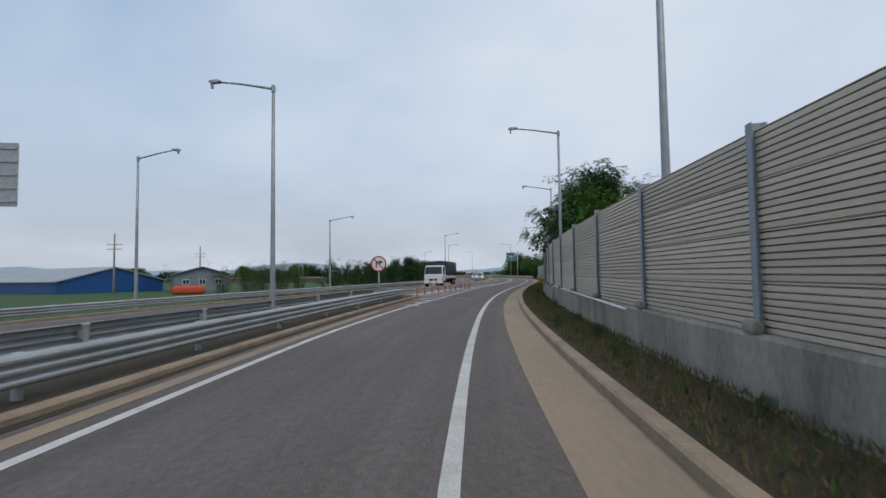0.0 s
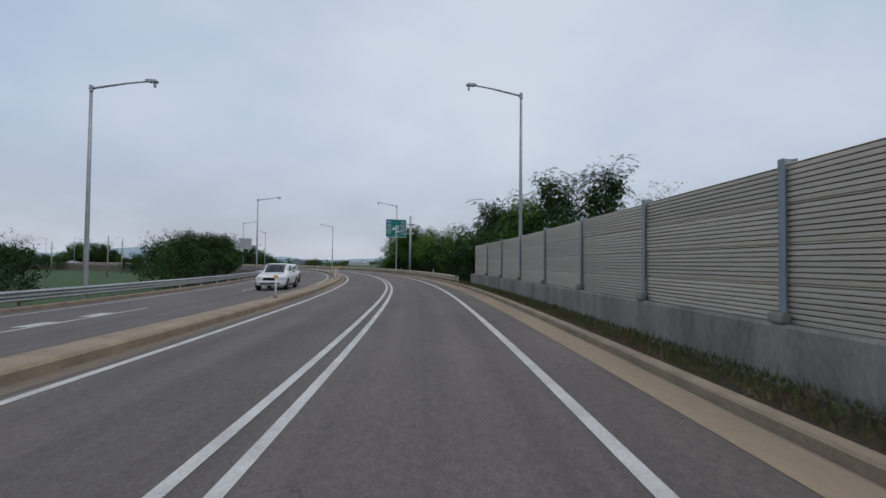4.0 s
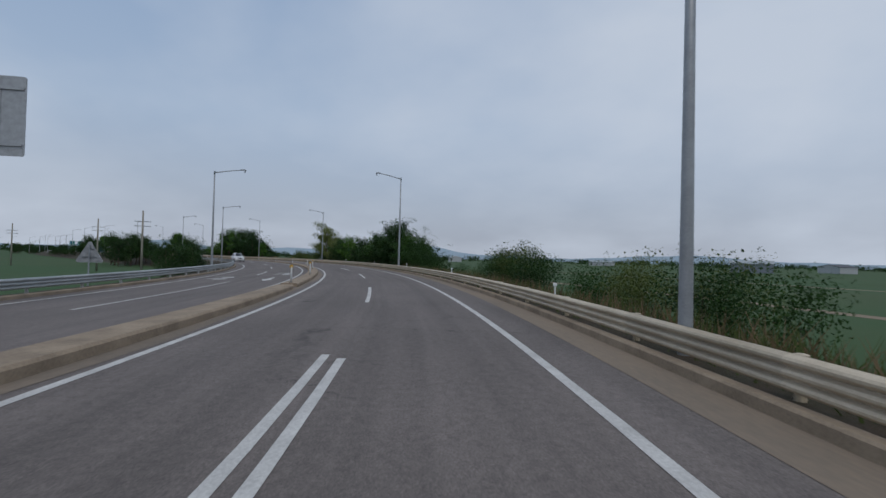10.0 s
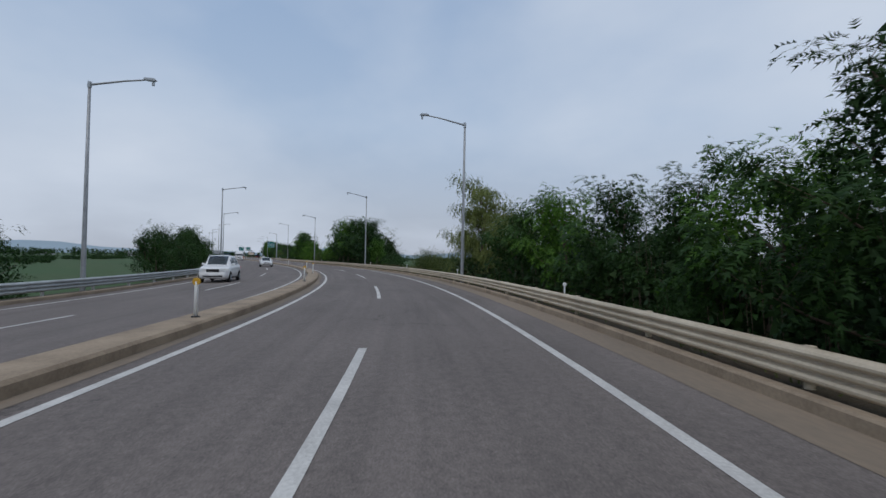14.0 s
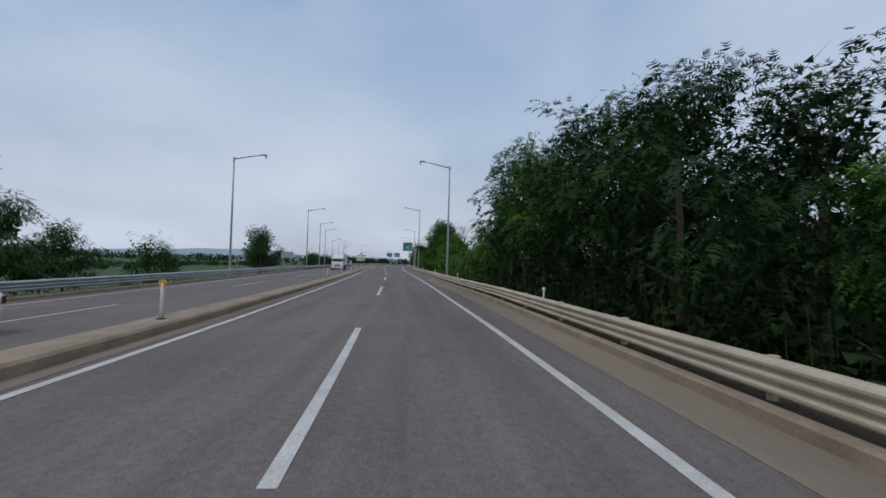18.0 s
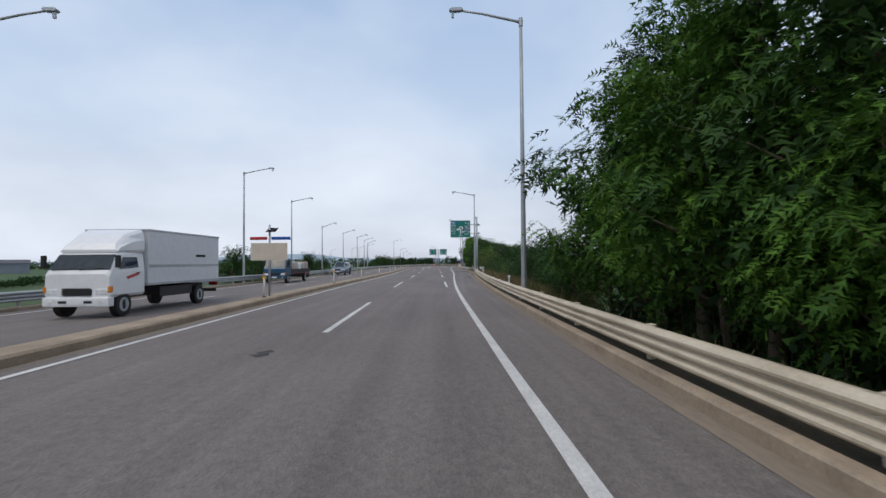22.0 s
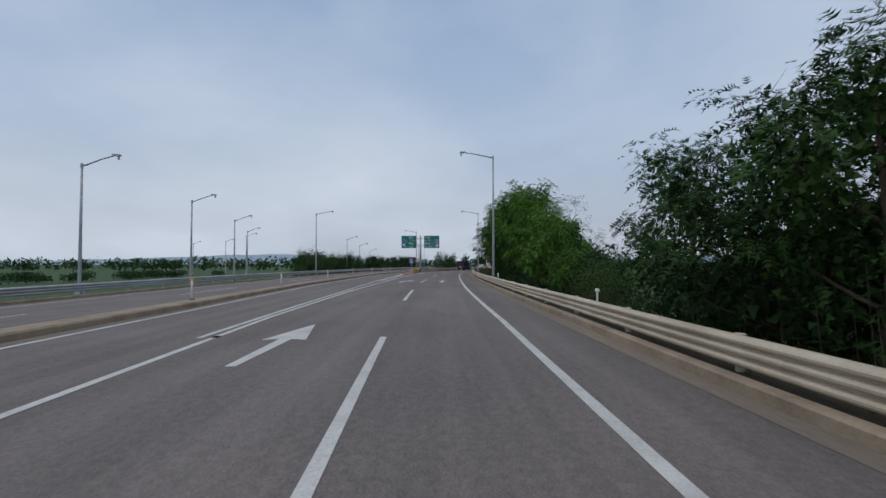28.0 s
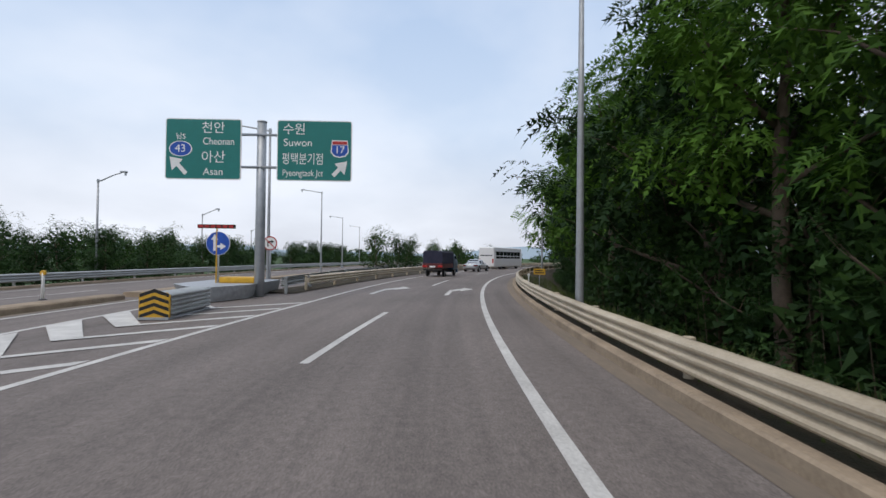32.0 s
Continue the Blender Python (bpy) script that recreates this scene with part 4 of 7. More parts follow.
def bush_prototype(seed, high, spread, mat, n, per, size, label):
    rng = random.Random(seed)
    root = thing("bush", Matrix(), label, "bush", "roadside bushes")
    bm = bmesh.new()
    places = []
    for k in range(n):
        a, r = rng.uniform(0, 6.28), spread * math.sqrt(rng.random())
        h = high * rng.uniform(0.88, 1.0) * math.sqrt(1 - 0.5 * (r / spread) ** 2)
        tip = Vector((r * math.cos(a), r * math.sin(a), h))
        tube(bm, [Vector((tip.x * 0.2, tip.y * 0.2, -0.3)), tip * 0.6], [0.02, 0.006], 3, False)
        for q in (0.4, 0.62, 0.78, 0.88, 0.95):
            places.append(tip * q + Vector((rng.gauss(0, 0.2), rng.gauss(0, 0.2), rng.gauss(0, 0.1))))
    part("stem", bm, BARK, root)
    crown = new("crown", leaves_mesh("crown", [tuple(p) for p in places], rng, per, size, 0.21, 0.0, mat, 1, [(p.x * 0.86, p.y * 0.86, p.z * 0.91) for p in places], 0.105, 12, 0.75, 1.0))
    crown.parent = root
    return root


LOCUST = "leafy green locust tree on the road embankment"
def thicket_prototype(seed, label):
    """A long low mass of undergrowth, lying along the road."""
    rng = random.Random(seed)
    root = thing("thicket", Matrix(), label, "undergrowth", "undergrowth")
    bm = bmesh.new()
    places = []
    for k in range(46):
        x, y = rng.uniform(-1.3, 1.3), rng.uniform(-2.4, 2.4)
        h = rng.uniform(1.6, 3.2) * (1 - 0.25 * (x / 1.3) ** 2)
        tip = Vector((x, y, h))
        tube(bm, [Vector((x * 0.7, y * 0.9, -0.4)), tip * 0.9], [0.013, 0.004], 3, False)
        for q in (0.35, 0.7, 1.0):
            places.append(Vector((x, y, h * q)) + Vector((rng.gauss(0, 0.2), rng.gauss(0, 0.2), 0)))
    part("stem", bm, BARK, root)
    crown = new("crown", leaves_mesh("crown", [tuple(p) for p in places], rng, 6, 0.12, 0.22, 0.1, LEAF_SHADE, 1, [(p.x * 0.6, p.y, p.z * 0.74) for p in places], 0.22, 8, 0.7, 0.8))
    crown.parent = root
    return root


PROTO = {
    "a": tree_prototype(3, 11.5, 2.9, LEAF_A, 8, 0.46, 0.46, 0.32, 0.26, LOCUST, 215, 4, 0.21, 26, 0.42),
    "b": tree_prototype(8, 9.0, 2.75, LEAF_B, 7, 0.42, 0.44, 0.28, 0.20, "dense dark green locust tree on the embankment", 180, 4, 0.20, 26, 0.42),
    "e": tree_prototype(31, 7.2, 2.4, LEAF_A, 7, 0.36, 0.40, 0.32, 0.20, "slim bright green locust tree with feathery twigs", 180, 4, 0.18, 20, 0.42),
    "c": tree_prototype(14, 8.5, 2.1, LEAF_C, 14, 0.30, 0.46, 0.9, 0.10, "pale green willow tree with drooping twigs", 230, 3, 0.13, 16, 0.24),
    "d": tree_prototype(21, 6.0, 2.2, LEAF_B, 8, 0.24, 0.36, 0.15, 0.05, "low spreading dark green tree beside the far carriageway", 150, 1, 0.24, 9, 0.7),
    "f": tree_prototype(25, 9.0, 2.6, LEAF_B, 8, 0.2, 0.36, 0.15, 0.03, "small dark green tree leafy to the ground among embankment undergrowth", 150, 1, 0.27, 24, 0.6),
    "p": bush_prototype(5, 4.6, 1.7, LEAF_B, 42, 8, 0.11, "dark green roadside bush"),
    "q": bush_prototype(6, 4.4, 1.8, LEAF_D, 42, 8, 0.11, "pale green roadside bush"),
    "t": thicket_prototype(9, "undergrowth below the trees, its green darkened for their shade"),
}


def crown_top(p):
    """The height below which nearly all of a crown lies."""
    me = [ob for ob in p.children if ob.name.startswith("crown")][0].data
    z = np.zeros(len(me.vertices) * 3, dtype=np.float32)
    me.vertices.foreach_get("co", z)
    return float(np.percentile(z[2::3], 99 if p.name.startswith("bush") else 96))


HIGH = {k: crown_top(p) for k, p in PROTO.items()}
USED = set()


def plant(kind, s, d, top, base=None):
    """One tree whose crown reaches the height top above the road."""
    if base is None:
        base = ground_height(d, s)
    size = (top - base) / HIGH[kind]
    if 400 < s < 755 and d > 0:
        base = min(base, -0.5)
    m = M(s, d, base, random.uniform(0, 360) if kind != "t" else random.choice((0, 180)), size)
    if kind in USED:
        copy_thing(PROTO[kind], m @ Matrix.Scale(1 / PROTO[kind].scale.x, 4))
    else:
        PROTO[kind].matrix_basis = m
        USED.add(kind)


def plant_all():
    rnd = random.Random(4)
    right_near = curve((28, 6.4), (33, 8.4), (40, 9.6), (55, 9.9), (60, 8.8), (68, 6.2), (74, 5.9), (95, 5.0), (102, 6.6), (112, 6.0), (119, 5.4), (124, 7.5), (128, 7.5), (131.5, 5.4), (139, 4.8), (144, 4.6), (147, 6.1), (156, 6.8), (163, 7.6), (172, 7.4), (176, 6.0), (254, 3.0), (258, 4.6), (262, 5.9), (266, 7.0), (274, 7.6), (278, 5.2), (289, 5.2))
    right_far = curve((289, 5.2), (308, 5.4), (312, 6.8), (317, 6.6), (345, 3.8), (353, 5.4), (355, 6.5), (358, 7.6), (363, 8.9), (373, 9.7), (381, 9.0), (385, 6.2), (389, 4.8), (393, 3.6), (404, 4.0), (412, 2.6), (416, 3.8), (421, 6.2), (429, 8.8), (436, 9.2), (440, 4.0), (446, 4.0), (503, 3.2), (508, 3.9), (514, 4.8), (520, 5.6), (530, 6.3), (541, 6.2), (546, 5.0), (555, 1.8), (558, 2.4), (562, 4.0), (566, 5.8), (571, 8.2), (580, 10.0), (640, 10.8), (755, 9.0))

    def right(q):
        return right_near(q) if q < 289 else right_far(q)

    bare = [(59.5, 69), (74, 99), (176, 257), (314, 347), (400, 506), (548, 556)]
    s = 29.5
    while s < 720:
        if not any(a < s < b for a, b in bare):
            top = right(s) + rnd.uniform(-0.8, 0.3)
            tall = top - ground_height(-7, s)
            kind = rnd.choice("aab" if s > 560 else "aab" if s > 340 else "abb") if tall > 9.6 else rnd.choice("aeab" if s > 340 else "bbbe") if tall > 7.4 else rnd.choice("eea" if s > 340 else "ebb")
            if 302 < s < 314:
                kind = "c"
            if 502 < s < 522:
                kind = rnd.choice("eb")
            if 522 < s < 548:
                kind = "b"
            plant(kind, s, -6.3 - rnd.uniform(0, 1.2) - (1.4 if kind == "c" else 0) + (1.2 if 418 < s < 440 else -0.9 if 118 < s < 132 else 0), top)
            if not (253 < s < 263 or 502 < s < 514):
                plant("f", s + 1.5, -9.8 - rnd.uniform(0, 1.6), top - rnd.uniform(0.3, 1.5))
            if s > 118 and rnd.random() < 0.35:
                plant("p", s + 1, -5.2 - rnd.uniform(0, 0.6), rnd.uniform(0.3, 1.0))
        s += rnd.uniform(3.5, 4.7)
    wood = random.Random(12)
    for k in range(10):
        s = 412.5 + 2.75 * k
        top = right(s) + wood.uniform(-0.7, 0.2)
        plant("aab"[k % 3] if top > 6 else "e", s, -6.1 - wood.uniform(0, 0.7), top)
        if k > 1:
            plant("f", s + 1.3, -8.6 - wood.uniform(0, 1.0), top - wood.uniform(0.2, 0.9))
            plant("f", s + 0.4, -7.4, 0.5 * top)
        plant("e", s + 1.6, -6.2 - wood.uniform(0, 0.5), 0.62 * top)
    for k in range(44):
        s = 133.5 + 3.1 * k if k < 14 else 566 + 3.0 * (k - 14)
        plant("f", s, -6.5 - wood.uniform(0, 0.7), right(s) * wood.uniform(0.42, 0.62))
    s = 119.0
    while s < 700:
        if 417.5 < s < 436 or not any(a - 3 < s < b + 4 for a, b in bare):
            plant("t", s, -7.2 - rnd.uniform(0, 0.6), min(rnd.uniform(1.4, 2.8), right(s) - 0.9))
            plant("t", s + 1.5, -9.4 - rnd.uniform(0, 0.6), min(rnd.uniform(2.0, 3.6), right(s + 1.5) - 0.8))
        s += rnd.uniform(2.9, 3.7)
    for s, d, top, kind in ((250.3, -7.0, 0.9, "p"), (251.6, -6.6, 1.5, "p"), (253, -7.2, 2.3, "p"), (254.2, -6.5, 2.8, "p"), (255.6, -7.1, 3.4, "p"), (257, -6.6, 3.9, "p"), (258.4, -7.2, 4.4, "p"), (178, -6.5, 1.6, "p"), (181, -6.4, 0.8, "q"), (196, -7.5, 0.5, "q"), (203, -6, 1.7, "p"), (206, -7, 1.9, "q"), (210, -6.5, 1.6, "q"), (213, -6.5, 1.2, "p"), (205, -5.6, 1.9, "p"), (208, -5.8, 2.0, "q"), (211.5, -5.8, 1.7, "p"), (219, -6, 2.0, "p"), (221, -6, 2.4, "p"), (222.6, -6.4, 2.7, "q"), (224, -6.5, 2.7, "q"), (225.6, -6.1, 2.5, "p"), (227, -6.3, 2.3, "p"), (230, -6.5, 1.6, "p"), (235, -7, 0.9, "q"), (240, -7, 1.2, "p"), (320, -6.4, 1.8, "q"), (321.8, -6.8, 2.5, "q"), (323.5, -6.3, 2.9, "q"), (325.5, -6.0, 2.7, "q"), (327, -7.0, 2.2, "q"), (329, -6.4, 1.6, "q"), (312.5, -6.6, 2.9, "p"), (331, -8.5, 1.2, "p"), (337, -7.5, 0.9, "q"), (342, -6.4, 2.6, "p"), (399, -6.4, 3.4, "q"), (401.5, -6.8, 3.0, "p"), (404, -6.5, 2.7, "q"), (405.6, -6.8, 1.8, "q"), (444, -6.3, 2.9, "p"), (445.5, -6.0, 2.0, "p"), (447.5, -7.5, 1.0, "q"), (449.5, -6.6, 2.2, "p"), (451.5, -6.0, 3.3, "p"), (453, -6.6, 3.4, "p"), (455, -6.2, 3.5, "p"), (457, -6.4, 3.3, "p"), (459, -6.9, 2.9, "p"), (459.5, -6.6, 2.5, "p"), (461.5, -7, 1.6, "q"), (464, -7, 0.9, "p"), (466, -7.0, 1.0, "p"), (468.5, -6.4, 1.4, "p"), (471, -7, 1.5, "p"), (474, -6.5, 1.6, "q"), (477, -6.8, 1.7, "q"), (479.5, -6.2, 1.6, "p"), (482, -6.6, 1.9, "p"), (484.5, -6.3, 2.2, "p"), (487, -7, 1.9, "p"), (489.5, -6.2, 2.0, "p"), (492, -6.8, 2.1, "p"), (495, -6.4, 2.0, "q"), (498, -6.5, 2.3, "q"), (500.5, -6.6, 2.6, "q"), (503, -6.5, 3.0, "q"), (497, -6.3, 2.0, "q"), (499.5, -6.3, 2.4, "q"), (501.5, -6.3, 3.2, "q"), (503.6, -6.3, 4.0, "q"), (504.8, -6.1, 3.4, "q"), (507, -6.1, 3.6, "q"), (551, -6.4, 2.0, "p"), (554, -7, 1.8, "q")):
        plant(kind, s, d, top)
    s = 443.0
    while s < 506:
        plant(rnd.choice("ppq"), s, -5.5 - rnd.uniform(0, 1.8), rnd.uniform(1.1, 1.9) if s < 490 else rnd.uniform(1.8, 2.5))
        s += rnd.uniform(1.3, 2.1)
    left = curve((30, 2.4), (60, 3.4), (67, 4.0), (72, 2.9), (88, 4.5), (98, 4.9), (105, 2.7), (122, 2.6), (128, 4.0), (150, 4.8), (168, 5.6), (180, 4.8), (191, 5.2), (205, 4.4), (215, 3.6), (262, 2.8), (278, 2.8), (283, 4.0), (299, 2.8), (340, 2.8), (352, 3.8), (362, 6.0), (370, 6.4), (376, 3.6), (393, 2.7), (424, 5.2), (428, 6.5), (432, 5.2), (472, 3.7), (482, 3.8), (503, 3.2), (512, 3.3), (520, 2.0), (620, 3.2), (755, 5))
    bare = [(112, 126), (217, 260), (275, 278), (300, 338), (378, 386), (394, 423), (434, 469), (475, 479), (490, 500), (514, 612)]
    s = 58.0
    while s < 690:
        if not any(a < s < b for a, b in bare):
            d = left_edge(s) + 5.5 + rnd.uniform(0, 2.5)
            top = left(s) + rnd.uniform(-0.6, 0.2)
            plant("b" if top > (4.3 if s < 340 else 3.2) else "d", s, d, top)
            if 150 < s < 190 or 350 < s < 372 or 66 < s < 90:
                plant("d", s + 2, d + 4.5, top + 0.2)
        s += rnd.uniform(3.0, 4.4)
    plant("c", 312.4, -7.9, 8.8)
    for k in range(28):
        plant(rnd.choice("pq"), -1 + 2.1 * k + rnd.uniform(-0.6, 0.6), rnd.uniform(-3.1, -2.1), rnd.uniform(0.22, 0.5), 0.0)
    plant("t", 126.5, -6.8, 3.0)
    plant("t", 130.5, -7.2, 2.8)
    plant("b", 127.5, -9.0, 7.0)
    for s, d, top in ((47, 31, 2.6), (50, 30.2, 3.0), (53, 30.4, 3.2), (56, 29.4, 3.4), (59.5, 29.2, 3.1)):
        plant("q", s, d, top)
    for k in range(9):
        plant("d", 620 + 3.3 * k, 32.5 + 0.7 * k + rnd.uniform(-1, 1), rnd.uniform(3.6, 4.7))
    for k in range(12):
        plant("d", 628 + 3.2 * k, 40 + 1.6 * k + rnd.uniform(-1.5, 1.5), rnd.uniform(3.8, 4.8))
    for s, d in ((652, 13.5), (658, 15), (664, 17), (670, 16), (677, 20), (684, 18), (690, 22), (697, 26), (703, 20), (646, 13)):
        plant("d", s, d, rnd.uniform(3.6, 5.0))


plant_all()


# ---- direction signs ----
def text_mesh(body, size, mat, parent, at, name="lettering", squeeze=1.0, label=""):
    cu = bpy.data.curves.new(name, "FONT")
    cu.body, cu.size, cu.align_x, cu.align_y = body, size, "CENTER", "CENTER"
    cu.extrude = 0.002
    tmp = bpy.data.objects.new("tmp", cu)
    scene.collection.objects.link(tmp)
    bpy.context.view_layer.update()
    me = bpy.data.meshes.new_from_object(tmp.evaluated_get(bpy.context.evaluated_depsgraph_get()))
    bpy.data.objects.remove(tmp)
    me.materials.clear()
    me.materials.append(mat)
    ob = new(name, me)
    ob.parent = parent
    ob.matrix_basis = Matrix.Translation(at) @ Matrix.Rotation(radians(90), 4, "X") @ Matrix.Diagonal((squeeze, 1, 1, 1))
    return ob


def plate(bm, x0, x1, z0, z1, y0, y1, r):
    """A board with rounded corners, facing -y."""
    outline = []
    for cx, cz, a0 in ((x1 - r, z1 - r, 0), (x0 + r, z1 - r, 90), (x0 + r, z0 + r, 180), (x1 - r, z0 + r, 270)):
        for k in range(5):
            a = radians(a0 + 22.5 * k)
            outline.append((cx + r * math.cos(a), cz + r * math.sin(a)))
    return prism(bm, outline, y0, y1)


def flat(bm, outline, y):
    return prism(bm, outline, y - 0.003, y + 0.001)


def shield(parent, x, z, num, red, g=1.0):
    """The road number: a shield with a red band, or a blue oval; g: its size."""
    def piece(name, pts, y, mat):
        bm = bmesh.new()
        flat(bm, [(x + g * p, z + g * q) for p, q in pts], y)
        part(name, bm, mat, parent)

    if red:
        piece("shield_border", [(-0.26, -0.12), (-0.22, 0.22), (0.22, 0.22), (0.26, -0.12), (0.16, -0.24), (0, -0.28), (-0.16, -0.24)], -0.030, SIGN_WHITE)
        piece("shield_band", [(-0.215, 0.10), (-0.205, 0.19), (0.205, 0.19), (0.215, 0.10)], -0.036, SIGN_RED)
        piece("shield_field", [(-0.225, -0.11), (-0.215, 0.08), (0.215, 0.08), (0.225, -0.11), (0.14, -0.21), (0, -0.245), (-0.14, -0.21)], -0.036, SIGN_BLUE)
        text_mesh(num, 0.29 * g, SIGN_WHITE, parent, (x, -0.042, z - 0.06 * g), "road_number")
    else:
        for r, y, mat, nm in ((0.27, -0.030, SIGN_WHITE, "shield_border"), (0.245, -0.036, SIGN_BLUE, "shield_field")):
            piece(nm, [(1.2 * r * math.cos(a), 0.82 * r * math.sin(a)) for a in (2 * math.pi * k / 24 for k in range(24))], y, mat)
        text_mesh(num, 0.3 * g, SIGN_WHITE, parent, (x, -0.042, z), "road_number")


def stroke(bm, pts, w, y=-0.031):
    """A bent bar of even width in the sign's plane."""
    for (x0, z0), (x1, z1) in zip(pts, pts[1:]):
        v = Vector((x1 - x0, z1 - z0))
        n = Vector((-v.y, v.x)).normalized() * w / 2
        flat(bm, [(x0 + n.x, z0 + n.y), (x1 + n.x, z1 + n.y), (x1 - n.x, z1 - n.y), (x0 - n.x, z0 - n.y)], y)


def green_board(parent, w, h):
    bm = bmesh.new()
    plate(bm, -w / 2, w / 2, -h / 2, h / 2, -0.02, 0.03, 0.09)
    board = part("board", bm, SIGN_WHITE, parent)
    bm = bmesh.new()
    plate(bm, -w / 2 + 0.035, w / 2 - 0.035, -h / 2 + 0.035, h / 2 - 0.035, -0.026, -0.01, 0.07)
    part("sign_face", bm, SIGN_GREEN, board, "green reflective sign face")
    return board


def sign_post(parent, x, top, r=0.16):
    bm = bmesh.new()
    tube(bm, [(x, 0.35, -1.2), (x, 0.35, top * 0.5), (x, 0.35, top)], [r, r * 0.95, r * 0.9], 14)
    part("post", bm, STEEL, parent, smooth=True)
    bm = bmesh.new()
    tube(bm, [(x, 0.35, top), (x, 0.35, top + 0.04)], [r * 1.02, r * 0.9], 14)
    part("post_cap", bm, STEEL, parent)


def arms(parent, x0, x1, zs):
    for z in zs:
        bm = bmesh.new()
        tube(bm, [(x0, 0.2, z), (x1, 0.2, z)], [0.055, 0.055], 8)
        part("arm", bm, STEEL, parent, smooth=True)
        bm = bmesh.new()
        post_x = x1 if abs(x1) > abs(x0) else x0
        tube(bm, [(post_x, 0.35, z - 0.12), (post_x, 0.35, z + 0.12)], [0.21, 0.21], 12)
        part("clamp", bm, STEEL, parent)


def loop_sign(s, d, dist, reach):
    """The map sign: a loop to the left, a bend to the right."""
    sg = thing("direction_sign", M(s, d, 0, 4), "green direction sign on a grey steel post above the guardrail", "road sign")
    w, h = 2.85, 2.45
    cx, cz = 0.0, 6.3
    post_x = w / 2 + reach
    sign_post(sg, post_x, 8.0)
    arms(sg, cx - w / 2 + 0.3, post_x + 0.25, (cz + 0.62, cz - 0.62))
    b = green_board(sg, w, h)
    b.matrix_basis = Matrix.Translation((cx, 0, cz))
    shield(b, -1.0, 0.82, "43", False)
    text_mesh("천안", 0.36, SIGN_WHITE, b, (-1.0, -0.03, 0.36))
    text_mesh("Cheonan", 0.22, SIGN_WHITE, b, (-1.0, -0.03, 0.04), squeeze=0.8)
    text_mesh("아산", 0.36, SIGN_WHITE, b, (-1.0, -0.03, -0.33))
    text_mesh("Asan", 0.26, SIGN_WHITE, b, (-1.0, -0.03, -0.68))
    text_mesh("수원", 0.36, SIGN_WHITE, b, (0.92, -0.03, 0.78))
    text_mesh("Suwon", 0.27, SIGN_WHITE, b, (0.92, -0.03, 0.42))
    shield(b, 0.92, 0.0, "17", True)
    text_mesh("평택분기점", 0.27, SIGN_WHITE, b, (0.94, -0.03, -0.42), squeeze=0.62)
    text_mesh("Pyeongtaek Jct", 0.2, SIGN_WHITE, b, (0.94, -0.03, -0.72), squeeze=0.6)
    text_mesh(dist, 0.27, SIGN_WHITE, b, (0.05, -0.03, -0.98))
    bm = bmesh.new()
    ring = [(0.1 + 0.24 * math.cos(radians(a)), 0.12 + 0.2 * math.sin(radians(a))) for a in range(270, -91, -20)]
    stroke(bm, [(0.0, -0.8), (0.0, -0.08)] , 0.11)
    stroke(bm, ring, 0.11)
    stroke(bm, [(0.1, -0.08), (-0.3, -0.08)], 0.11)
    stroke(bm, [(0.0, -0.42), (0.3, -0.42)], 0.11)
    flat(bm, [(-0.58, -0.08), (-0.28, 0.12), (-0.28, -0.28)], -0.031)
    flat(bm, [(0.52, -0.42), (0.28, -0.24), (0.28, -0.60)], -0.031)
    part("route_map", bm, SIGN_WHITE, b, "white looped arrow")
    return sg


loop_sign(145.9, -0.62, "300m", 0.69)
loop_sign(486.9, -0.9, "100m", 0.93)


def back_sign():
    sg = thing("direction_sign", M(209.5, 16.0, fall(209, 16) - 0.2, 4), "grey back of a direction sign for the far carriageway", "road sign")
    sign_post(sg, -2.1, 8.0)
    arms(sg, -2.3, 1.2, (6.95, 5.55))
    bm = bmesh.new()
    plate(bm, -1.1, 1.7, 5.0, 7.55, 0.0, 0.04, 0.08)
    part("board", bm, SIGN_BACK, sg)
    for z in (5.35, 7.15):
        bm = bmesh.new()
        box(bm, -1.05, 1.65, -0.05, -0.002, z - 0.04, z + 0.04)
        part("rib", bm, SIGN_BACK, sg)
    for x in (-0.4, 0.3, 1.0):
        bm = bmesh.new()
        box(bm, x - 0.012, x + 0.012, -0.02, -0.002, 5.05, 7.5)
        part("seam", bm, SIGN_BACK, sg)


back_sign()


